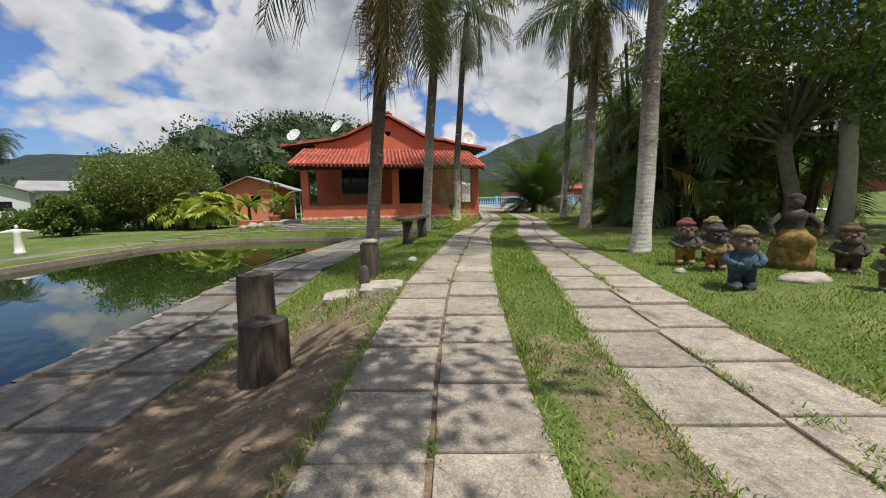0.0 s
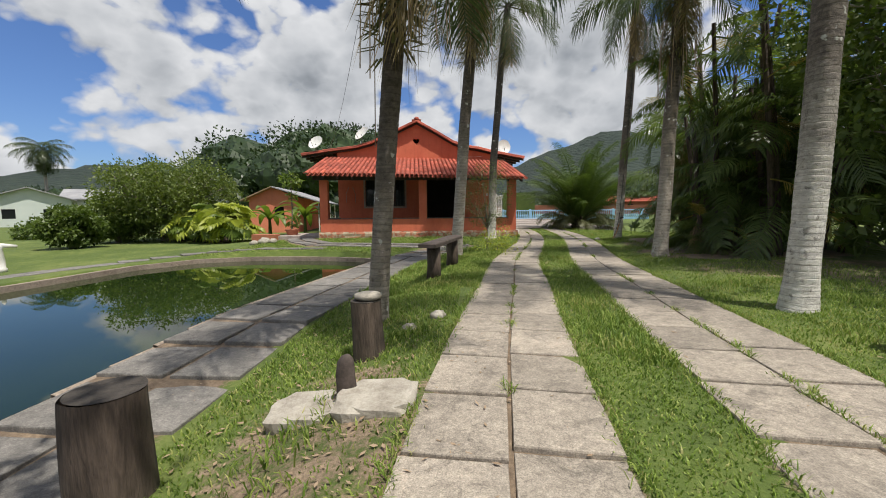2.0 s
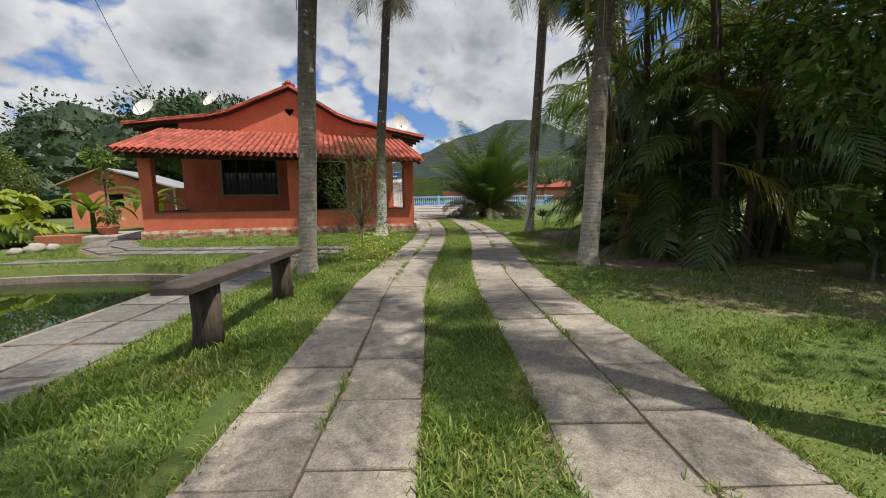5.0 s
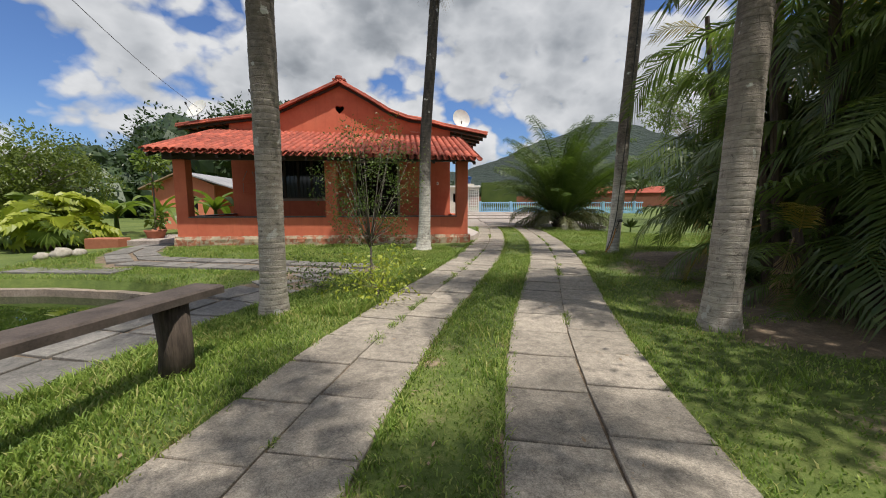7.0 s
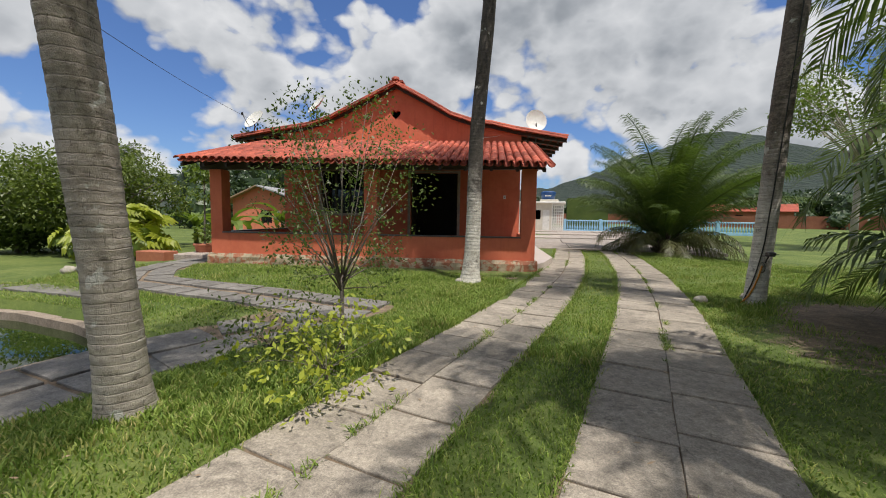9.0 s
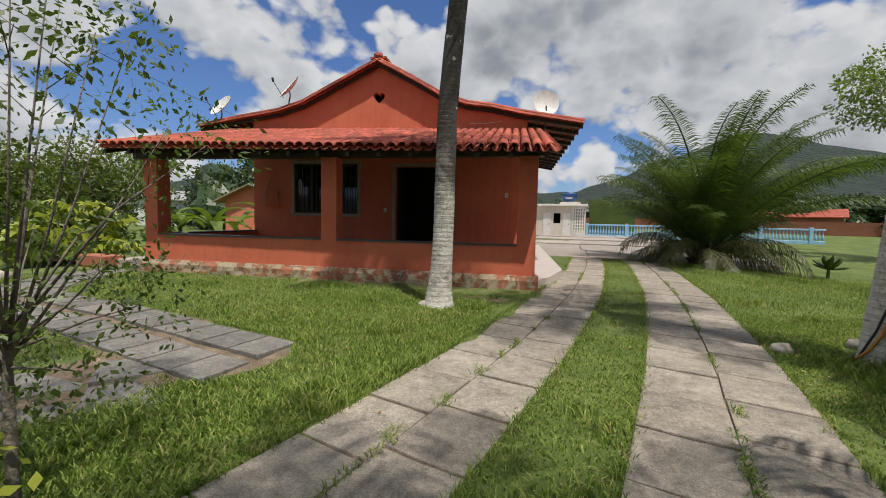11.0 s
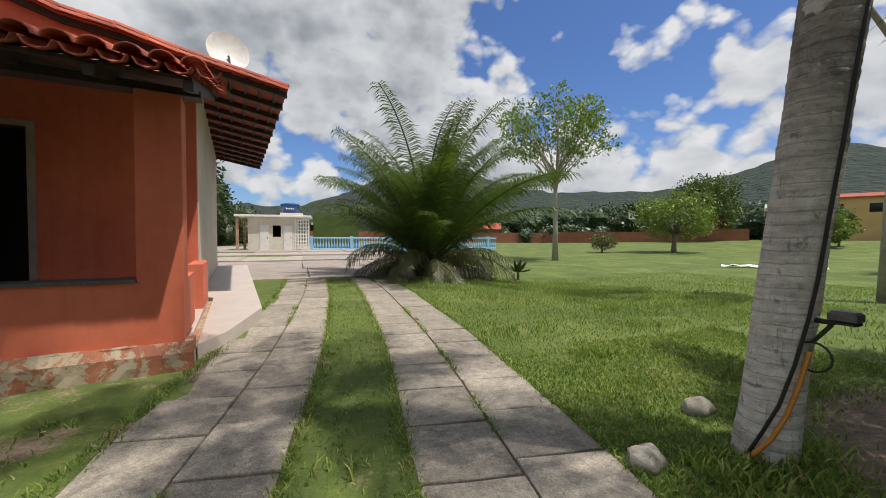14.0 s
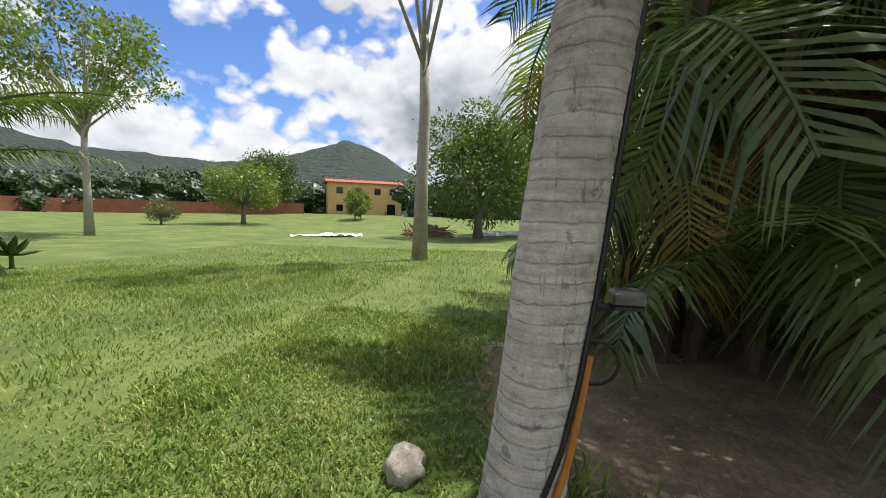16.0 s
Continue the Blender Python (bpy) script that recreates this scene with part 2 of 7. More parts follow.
# palm trunk: pale and ringed low down, brown and rough higher up
def palm_bark(name, dark_from, dark_to, pale, brown, dark):
    m, n = material(name)
    v = worldvec(n)
    z = n.add("ShaderNodeSeparateXYZ", {0: v}).outputs[2]
    f1, f2, f3 = n.noise(v, 2.2, 6, 0.65), n.noise(v, 19, 6, 0.72), n.noise(v, 120, 3)
    wob = n.math("ADD", n.math("MULTIPLY", z, 47.1), n.math("ADD", n.math("MULTIPLY", f1, 3.0), n.math("MULTIPLY", f2, 1.1)))
    ring = n.math("ABSOLUTE", n.math("SINE", wob))
    breaks = n.ramp(n.noise(v, 7.0, 3), [(0.30, grey(0.0)), (0.45, grey(1.0))])
    rline = n.math("MULTIPLY", n.ramp(ring, [(0.0, grey(1.0)), (0.30, grey(0.0))]), breaks)
    tall = n.add("ShaderNodeVectorMath", {0: v, 1: (80.0, 80.0, 7.0)}, operation="MULTIPLY").outputs[0]
    crack = n.ramp(n.noise(tall, 1.0, 4, 0.6, 0.4), [(0.62, grey(0.0)), (0.70, grey(1.0))])
    tone = n.math("ADD", n.math("MULTIPLY", f1, 0.5), n.math("MULTIPLY", f2, 0.5))
    c = n.ramp(tone, [(0.34, brown), (0.46, tuple(0.6 * p + 0.4 * q for p, q in zip(pale, brown))), (0.58, pale)])
    mid = n.ramp(n.math("ADD", n.math("MULTIPLY", z, 0.25), n.math("MULTIPLY", n.math("SUBTRACT", f1, 0.5), 0.9)), [(0.15, grey(0.0)), (0.75, grey(0.65))])
    c = n.mix(mid, c, n.ramp(tone, [(0.36, tuple(0.55 * q for q in brown)), (0.64, tuple(1.25 * q for q in brown))]))
    old = n.ramp(n.math("ADD", n.math("MULTIPLY", z, 0.25), n.math("MULTIPLY", n.math("SUBTRACT", f1, 0.5), 0.7)), [(dark_from, grey(0.0)), (dark_to, grey(0.92))])
    c = n.mix(old, c, n.ramp(f2, [(0.35, tuple(0.45 * q for q in dark)), (0.65, tuple(1.6 * q for q in dark))]))
    c = n.mix(n.math("MULTIPLY", rline, 0.42), c, tuple(0.5 * q for q in dark))
    c = n.mix(n.math("MULTIPLY", crack, 0.45), c, tuple(0.45 * q for q in dark))
    blot = n.ramp(n.noise(v, 11.0, 4, 0.65, 0.3), [(0.60, grey(0.0)), (0.67, grey(1.0))])
    c = n.mix(n.math("MULTIPLY", blot, 0.55), c, tuple(0.7 * q for q in dark))
    band = n.noise(n.add("ShaderNodeVectorMath", {0: v, 1: (3.0, 3.0, 26.0)}, operation="MULTIPLY").outputs[0], 1.0, 4, 0.65)
    c = n.mix(0.75, c, n.ramp(band, [(0.36, grey(0.72)), (0.62, grey(1.22))]), "MULTIPLY")
    lichen = n.ramp(n.noise(v, 6.5, 3, 0.5), [(0.66, grey(0.0)), (0.69, grey(1.0))])
    c = n.mix(n.math("MULTIPLY", lichen, 0.85), c, (0.55, 0.54, 0.50))
    h = n.math("ADD", n.math("MULTIPLY", rline, -0.22), n.math("ADD", n.math("MULTIPLY", f2, 0.8), n.math("MULTIPLY", crack, -0.2)))
    finish(n, c, 0.9, n.math("ADD", h, n.math("MULTIPLY", f3, 0.3)), 0.8, 0.02)
    return m


M_palm = palm_bark("ringed_palm_bark", 0.34, 0.66, (0.74, 0.71, 0.66), (0.36, 0.315, 0.27), (0.125, 0.10, 0.083))
M_palmmid = palm_bark("two_tone_palm_bark", 0.36, 0.54, (0.72, 0.69, 0.63), (0.30, 0.26, 0.22), (0.040, 0.031, 0.025))
M_palmtan = palm_bark("mottled_palm_bark", 0.50, 1.1, (0.50, 0.45, 0.39), (0.24, 0.195, 0.16), (0.085, 0.066, 0.052))
M_palmdark = palm_bark("dark_palm_bark", 0.14, 0.6, (0.36, 0.315, 0.27), (0.19, 0.158, 0.13), (0.058, 0.046, 0.037))

M_frond = leaf_material("glossy_palm_leaf", (0.062, 0.100, 0.037), (0.185, 0.24, 0.086), 0.45, rough=0.26)
M_crown = leaf_material("dark_palm_leaf", (0.034, 0.056, 0.020), (0.105, 0.135, 0.05), 0.40, rough=0.35)
M_frond2 = leaf_material("bright_palm_leaf", (0.042, 0.076, 0.020), (0.125, 0.175, 0.048), 0.34)
M_dryfrond = leaf_material("dry_palm_leaf", (0.16, 0.115, 0.05), (0.34, 0.25, 0.11), 0.25)
M_yelfrond = leaf_material("yellowing_palm_leaf", (0.22, 0.20, 0.04), (0.42, 0.30, 0.05), 0.3)
M_leaf = leaf_material("tree_leaf", (0.036, 0.062, 0.014), (0.110, 0.160, 0.034), 0.3)
M_leaf2 = leaf_material("fresh_green_leaf", (0.085, 0.14, 0.024), (0.21, 0.275, 0.055), 0.35)
M_leaf3 = leaf_material("mid_green_leaf", (0.055, 0.10, 0.02), (0.150, 0.20, 0.045), 0.35)
M_leafolive = leaf_material("sunny_tree_leaf", (0.075, 0.115, 0.022), (0.19, 0.235, 0.05), 0.35)
M_leafy = leaf_material("yellow_green_leaf", (0.22, 0.28, 0.03), (0.44, 0.47, 0.06), 0.35)
M_olive = leaf_material("olive_leaf", (0.075, 0.085, 0.032), (0.19, 0.185, 0.085), 0.3)
# lawn blades: dark and yellow greens with some straw
M_blade, n = material("mixed_grass_blade")
pick = n.math("ADD", n.math("MULTIPLY", island(n), 0.75), n.math("MULTIPLY", n.noise(worldvec(n), 1.3, 4), 0.35))
c = n.ramp(pick, [(0.12, (0.10, 0.18, 0.026)), (0.48, (0.20, 0.30, 0.046)), (0.82, (0.33, 0.42, 0.088)), (0.97, (0.50, 0.44, 0.20))])
dry = n.ramp(n.math("ADD", n.math("MULTIPLY", n.noise(worldvec(n), 0.8, 4, 0.6), 0.75), n.math("MULTIPLY", island(n), 0.25)), [(0.57, grey(0.0)), (0.70, grey(0.6))])
c = n.mix(dry, c, (0.46, 0.42, 0.15))
p_ = n.add("ShaderNodeBsdfPrincipled", {"Base Color": c, "Roughness": 0.6})
t_ = n.add("ShaderNodeBsdfTranslucent", {0: c})
n.add("ShaderNodeOutputMaterial", {0: n.add("ShaderNodeMixShader", {0: 0.35, 1: p_.outputs[0], 2: t_.outputs[0]}).outputs[0]})
M_wood = leaf_material("far_woodland", (0.016, 0.034, 0.011), (0.05, 0.088, 0.024), 0.15)

# wooded hills: dark canopy with rounded crowns
M_hill, n = material("hazed_wooded_hill")
v = worldvec(n)
vor = n.add("ShaderNodeTexVoronoi", {"Vector": v, "Scale": 0.11}).outputs["Distance"]
f1, f2 = n.noise(v, 0.012, 5, 0.6), n.noise(v, 0.09, 5, 0.7)
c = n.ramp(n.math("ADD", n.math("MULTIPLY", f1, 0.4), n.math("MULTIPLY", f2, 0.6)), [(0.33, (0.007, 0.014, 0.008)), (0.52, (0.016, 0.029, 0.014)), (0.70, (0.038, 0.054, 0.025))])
# distance haze painted in: a little blue-grey mixed into the canopy colour
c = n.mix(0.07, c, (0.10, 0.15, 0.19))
finish(n, c, 0.95, n.math("ADD", n.math("MULTIPLY", vor, -1.0), f2), 1.0, 6.0)

# pond water: green, still
M_water, n = material("still_green_water")
v = worldvec(n)
finish(n, n.ramp(n.noise(v, 0.5, 4), [(0.3, (0.010, 0.022, 0.006)), (0.7, (0.022, 0.036, 0.008))]), 0.015, n.noise(v, 2.2, 2), 0.012, 0.02, **{"IOR": 1.33})
M_glass, n = material("dark_window_glass")
finish(n, (0.012, 0.014, 0.016), 0.06)

# ---- mesh helpers ----
R = random.Random(7)


class Mesh:
    """Gathers faces for one mesh."""

    def __init__(self):
        self.v, self.f, self.weld = [], [], False

    def quad(self, *pts):
        k = len(self.v)
        self.v += [tuple(p) for p in pts]
        self.f.append(tuple(range(k, k + len(pts))))

    def box(self, x0, y0, z0, x1, y1, z1, m=None, bev=0.0):
        pts = [Vector((x, y, z)) for z in (z0, z1) for x, y in ((x0, y0), (x1, y0), (x1, y1), (x0, y1))]
        if bev:
            return self.rbox(x0, y0, z0, x1, y1, z1, bev, m)
        k = len(self.v)
        self.v += [tuple(m @ p if m else p) for p in pts]
        self.f += [tuple(k + i for i in q) for q in ((3, 2, 1, 0), (4, 5, 6, 7), (0, 1, 5, 4), (1, 2, 6, 5), (2, 3, 7, 6), (3, 0, 4, 7))]

    def rbox(self, x0, y0, z0, x1, y1, z1, b, m=None):
        """A box whose upright and upper edges are cut back by b."""
        k = len(self.v)
        loops = []
        for z, s in ((z0, 0), (z1 - b, 0), (z1, b)):
            a = b * 0.6
            pts = [(x0 + s + a, y0 + s), (x1 - s - a, y0 + s), (x1 - s, y0 + s + a), (x1 - s, y1 - s - a), (x1 - s - a, y1 - s), (x0 + s + a, y1 - s), (x0 + s, y1 - s - a), (x0 + s, y0 + s + a)]
            loops.append([Vector((*p, z)) for p in pts])
        for lp in loops:
            self.v += [tuple(m @ p if m else p) for p in lp]
        for j in range(2):
            for i in range(8):
                a0, a1 = k + 8 * j + i, k + 8 * j + (i + 1) % 8
                self.f.append((a0, a1, a1 + 8, a0 + 8))
        self.f.append(tuple(k + 16 + i for i in range(8)))
        self.f.append(tuple(k + 7 - i for i in range(8)))

    def tube(self, pts, radii, seg=8, cap=True, wob=0.0):
        pts = [Vector(p) for p in pts]
        if not hasattr(radii, "__len__"):
            radii = [radii] * len(pts)
        k = len(self.v)
        side = None
        for i, p in enumerate(pts):
            d = (pts[min(i + 1, len(pts) - 1)] - pts[max(i - 1, 0)]).normalized()
            if side is None:
                side = d.orthogonal().normalized()
            side = (side - d * side.dot(d)).normalized()
            up_ = d.cross(side)
            for j in range(seg):
                a = 2 * math.pi * j / seg
                r = radii[i] * (1 + (wob * (noise.noise(p * 3 + Vector((math.cos(a), math.sin(a), 0)))) if wob else 0))
                self.v.append(tuple(p + side * (math.cos(a) * r) + up_ * (math.sin(a) * r)))
        for i in range(len(pts) - 1):
            for j in range(seg):
                a, b = k + i * seg + j, k + i * seg + (j + 1) % seg
                self.f.append((a, b, b + seg, a + seg))
        if cap:
            self.f.append(tuple(k + seg - 1 - j for j in range(seg)))
            e = k + (len(pts) - 1) * seg
            self.f.append(tuple(e + j for j in range(seg)))

    def blob(self, c, rx, ry, rz, seg=12, rings=7, wob=0.15, freq=2.0):
        k = len(self.v)
        c = Vector(c)
        for i in range(rings + 1):
            t = math.pi * i / rings
            for j in range(seg):
                a = 2 * math.pi * j / seg
                d = Vector((math.sin(t) * math.cos(a), math.sin(t) * math.sin(a), math.cos(t)))
                w = 1 + wob * noise.noise(d * freq + c * 1.7)
                self.v.append((c.x + d.x * rx * w, c.y + d.y * ry * w, c.z + d.z * rz * w))
        for i in range(rings):
            for j in range(seg):
                a, b = k + i * seg + j, k + i * seg + (j + 1) % seg
                self.f.append((a, a + seg, b + seg, b))

    def lathe(self, c, prof, seg=16):
        """prof: (radius, z) from below upwards."""
        k = len(self.v)
        for r, z_ in prof:
            for j in range(seg):
                a = 2 * math.pi * j / seg
                self.v.append((c[0] + r * math.cos(a), c[1] + r * math.sin(a), c[2] + z_))
        for i in range(len(prof) - 1):
            for j in range(seg):
                a, b = k + i * seg + j, k + i * seg + (j + 1) % seg
                self.f.append((a, b, b + seg, a + seg))
        self.f.append(tuple(k + seg - 1 - j for j in range(seg)))
        e = k + (len(prof) - 1) * seg
        self.f.append(tuple(e + j for j in range(seg)))

    def make(self, name, mat, smooth=False):
        me = bpy.data.meshes.new(name)
        me.from_pydata(self.v, [], self.f)
        if self.weld:
            bm = bmesh.new()
            bm.from_mesh(me)
            bmesh.ops.remove_doubles(bm, verts=bm.verts, dist=1e-4)
            bm.to_mesh(me)
            bm.free()
        me.materials.append(mat)
        if smooth:
            me.polygons.foreach_set("use_smooth", [True] * len(me.polygons))
        me.update()
        return me


def part(name, mesh, mat, parent=None, label="", smooth=False):
    """One mesh object, under a thing or a part."""
    ob = new(name, mesh.make(name, mat, smooth) if isinstance(mesh, Mesh) else mesh)
    if parent is not None:
        ob.parent = parent
    if label:
        tagged(ob, label)
    return ob


def thing(name, label, category, group="", at=(0, 0, 0), kind=""):
    ob = new(name)
    ob.location = at
    return tagged(ob, label, category, group, kind)


def sm(a, b, t):
    t = min(1.0, max(0.0, (t - a) / (b - a)))
    return t * t * (3 - 2 * t)


# ---- the lie of the land ----
DRIVE_Y = (-8, 1.4, 3.85, 6.2, 8.3, 10.5, 12, 13.7, 16.5, 18, 20.5, 25, 28, 60)
DRIVE_X = (-0.7, -0.65, -0.54, -0.3, 0.0, 0.22, 0.5, 0.88, 1.5, 1.75, 2.12, 2.5, 2.6, 2.6)
POND = [Vector(p) for p in ((-3.4, -9), (-3.38, 7), (-3.05, 10), (-2.8, 12.0), (-2.62, 13.2), (-2.66, 13.75), (-3.3, 14.15), (-4.3, 14.42), (-5.8, 14.6), (-7.2, 14.5), (-8.6, 13.85), (-9.4, 12.3), (-9.5, 8), (-9.9, 2), (-10.2, -9))]
WATER = -0.36


def drive_x(y):
    """The left edge of the left wheel track."""
    k = 0.35
    return sum(float(np.interp(y + d, DRIVE_Y, DRIVE_X)) for d in (-3 * k, -2 * k, -k, 0, k, 2 * k, 3 * k)) / 7


def lawn(x, y):
    """Height of the ground."""
    l = float(np.interp(y, DRIVE_Y, DRIVE_X))
    dl, dr = l - x, x - l - 2.9
    h = 0.03 - 0.1 * (1 - sm(1.5, 5.5, y)) + 0.22 * sm(32, 50, y) * (1 - sm(14, 24, x)) * (1 - sm(16, 30, -x))
    if dl > 0:
        h += -0.17 * sm(0.3, 1.7, dl) * (1 - sm(12.5, 17.5, y)) - 0.12 * sm(0.1, 1.0, dl) * (1 - sm(4.0, 7.5, y)) + 0.03 * sm(14, 18, y) - 0.3 * sm(7, 16, dl)
        h += 0.08 * math.exp(-((x + 0.5) / 0.6) ** 2 - ((y - 12.2) / 1.0) ** 2)
        h -= 0.15 * math.exp(-((x + 1.38) / 0.45) ** 2 - ((y - 2.9) / 0.9) ** 2)
    if dr > 0:
        h += 0.08 * sm(0.2, 1.2, dr) * (1 - sm(18, 24, y)) - 0.36 * sm(20, 29, y) * sm(1, 6, dr) - 0.36 * sm(7, 18, dr) * (1 - sm(20, 29, y))
        h += 0.75 * sm(42, 85, math.hypot(x, y - 10)) + 0.7 * sm(45, 70, x)
    return h


def in_poly(x, y, poly):
    ins = False
    j = len(poly) - 1
    for i in range(len(poly)):
        a, b = poly[i], poly[j]
        if (a.y > y) != (b.y > y) and x < (b.x - a.x) * (y - a.y) / (b.y - a.y) + a.x:
            ins = not ins
        j = i
    return ins


def to_poly(x, y, poly):
    """Distance to the outline."""
    best = 1e9
    for i in range(len(poly)):
        a, b = poly[i], poly[(i + 1) % len(poly)]
        d = b - a
        t = max(0, min(1, ((x - a.x) * d.x + (y - a.y) * d.y) / d.length_squared))
        best = min(best, math.hypot(x - a.x - d.x * t, y - a.y - d.y * t))
    return best


HOUSE_O, HOUSE_ANGLE = Vector((-6.63, 18.95, 0.06)), 7.84
HM = Matrix.Translation(HOUSE_O) @ Matrix.Rotation(radians(HOUSE_ANGLE), 4, "Z")
HI = HM.inverted()


PATHS = []
for pts, hw in ((((-2.7, 5.0), (-2.7, 6.8), (-2.45, 9), (-2.15, 11.5), (-1.9, 13.0), (-1.35, 14.3), (-1.2, 14.55)), 0.60), (((-0.5, 15.5), (-1.6, 15.68), (-2.83, 15.88), (-3.8, 15.97), (-5.6, 16.2)), 0.54), (((-5.6, 16.1), (-6.6, 17.2), (-7.4, 18.6), (-8.2, 20.4), (-9.2, 22.6)), 0.64)):
    PATHS += [(Vector(a), Vector(b), hw) for a, b in zip(pts, pts[1:])]


def soil(x, y):
    """How bare the earth is, 0 to 1."""
    s = 0.0
    for cx, cy, rx, ry, k in ((-1.25, 1.6, 1.0, 2.6, 1.0), (-1.0, 4.4, 0.8, 1.0, 0.55), (0.72, 1.3, 0.32, 2.4, 0.56), (-2.3, 10.5, 0.7, 3.6, 0.7), (-1.2, 14.7, 0.8, 0.7, 0.7), (5.4, 12.6, 1.5, 0.9, 0.75), (5.2, 11.3, 1.1, 0.6, 0.85), (5.0, 9.4, 1.7, 1.3, 0.5), (6.9, 12.6, 2.2, 1.8, 0.8), (6.7, 16.2, 1.7, 1.7, 0.85), (5.6, 15.0, 1.3, 1.6, 0.55), (7.0, 9.0, 2.5, 2.5, 0.55), (1.2, 18.9, 0.7, 0.3, 0.6), (3.6, 3.2, 1.5, 1.2, 0.36), (-1.6, 14.1, 0.9, 0.5, 0.4)):
        d = math.hypot((x - cx) / rx, (y - cy) / ry)
        s = max(s, k * (1 - sm(0.6, 1.25, d)))
    l = drive_x(y) if -9 < y < 30 else 1e3
    if l + 0.04 < x < l + 1.03 or l + (1.66 if y < 4 else 1.8) < x < l + 2.85:
        s = max(s, 0.78)
    elif l + 1.03 <= x <= l + 1.8:
        s = max(s, 0.22 + 0.35 * noise.noise(Vector((x * 2.2, y * 1.1, 31))))
    if -3.5 < x < -2.0 and y < 7.5:
        s = max(s, 0.8)
    if x < 0.5:
        for a, b, hw in PATHS:
            d = b - a
            t = max(0, min(1, ((x - a.x) * d.x + (y - a.y) * d.y) / d.length_squared))
            if math.hypot(x - a.x - d.x * t, y - a.y - d.y * t) < hw + 0.02:
                s = max(s, 0.68)
    p = HI @ Vector((x, y, 0))
    if -1 < p.x < 9 and -0.55 < p.y < 0.4:
        s = max(s, 0.42)
    return s


def ground_lines(spans):
    out = [spans[0][0]]
    for a, b, step in spans:
        k = max(1, round((b - a) / step))
        out += [a + (b - a) * (i + 1) / k for i in range(k)]
    return out


xs = ground_lines([(-3000, -300, 450), (-300, -40, 20), (-40, -13, 1.5), (-13, 9, 0.22), (9, 20, 0.8), (20, 90, 5), (90, 300, 30), (300, 3000, 450)])
ys = ground_lines([(-3000, -300, 450), (-300, -30, 30), (-30, -3, 1.5), (-3, 24, 0.25), (24, 40, 0.6), (40, 100, 5), (100, 300, 30), (300, 3000, 450)])
verts, soils = [], []
for y in ys:
    for x in xs:
        h = lawn(x, y)
        if -14 < x < 0 and y < 18:
            if in_poly(x, y, POND):
                h = min(h, -0.42 - 1.1 * sm(0.0, 0.7, to_poly(x, y, POND)))
        l = drive_x(y) if -9 < y < 30 else 1e3
        if l + 0.05 < x < l + 1.02 or l + 1.8 < x < l + 2.85:
            h -= 0.002
        elif l - 0.2 < x < l + 3.1:
            h += 0.006
        elif -12 < x < 10 and -4 < y < 30:
            h += 0.02 * noise.noise(Vector((x * 1.6, y * 1.6, 0))) + 0.012 * noise.noise(Vector((x * 6, y * 6, 3)))
        verts.append((x, y, h))
        soils.append(soil(x, y) if -14 < x < 10 and -4 < y < 30 else 0.0)
w = len(xs)
faces = [(j * w + i, j * w + i + 1, (j + 1) * w + i + 1, (j + 1) * w + i) for j in range(len(ys) - 1) for i in range(w - 1)]
me = bpy.data.meshes.new("ground")
me.from_pydata(verts, [], faces)
me.materials.append(M_ground)
me.attributes.new("soil", "FLOAT", "POINT").data.foreach_set("value", soils)
me.polygons.foreach_set("use_smooth", [True] * len(faces))
ground = tagged(new("ground", me), "green lawn with bare earth patches around the trees", "ground", kind="structure")

m = Mesh()
m.quad(*[(p.x, p.y, WATER) for p in POND])
tagged(part("water", m, M_water), "still green pond water reflecting sky and trees", "pond", kind="structure")

# concrete rim round the pond
m = Mesh()
for i in range(len(POND) - 1):
    a, b = POND[i], POND[i + 1]
    steps = max(1, int((b - a).length / 0.5))
    for s in range(steps):
        p, q = a.lerp(b, s / steps), a.lerp(b, (s + 1) / steps)
        d = (q - p).normalized()
        out = Vector((-d.y, d.x)) * -1
        wide = 0.05 if i < 4 else 0.19
        top = lawn(p.x + 0.4, p.y) - 0.012 if i < 4 else -0.24
        a0, a1, b0, b1 = p, p + out * -wide, q, q + out * -wide
        m.quad((a0.x, a0.y, top), (b0.x, b0.y, top), (b1.x, b1.y, top + 0.01), (a1.x, a1.y, top + 0.01))
        m.quad((a0.x, a0.y, -0.9), (b0.x, b0.y, -0.9), (b0.x, b0.y, top), (a0.x, a0.y, top))
        m.quad((a1.x, a1.y, top + 0.01), (b1.x, b1.y, top + 0.01), (b1.x, b1.y, -0.9), (a1.x, a1.y, -0.9))
tagged(part("pond_kerb", m, M_kerb), "worn pinkish concrete kerb around the pond", "kerb", kind="structure")

# hills: elevation seen from the drive, by direction
HILL_AZ = (-180, -100, -75, -55, -44, -35, -22, -8, 0, 5, 10, 18, 21, 27, 31, 36, 48, 54, 60, 64, 68, 72, 76, 82, 100, 140, 180)
HILL_EL = (3.0, 3.0, 2.8, 3.2, 5.6, 5.8, 5.4, 4.2, 4.2, 5.8, 8.0, 9.8, 9.6, 7.8, 6.8, 6.0, 6.0, 7.0, 8.4, 9.6, 8.6, 6.4, 4.2, 3.4, 3.2, 3.0, 3.0)
m = Mesh()
RAD = (150, 230, 320, 420, 520, 610, 680, 740, 820, 950)
SHAPE = (0, 0.06, 0.18, 0.36, 0.58, 0.8, 0.95, 1.0, 0.85, 0.4)
steps = 420
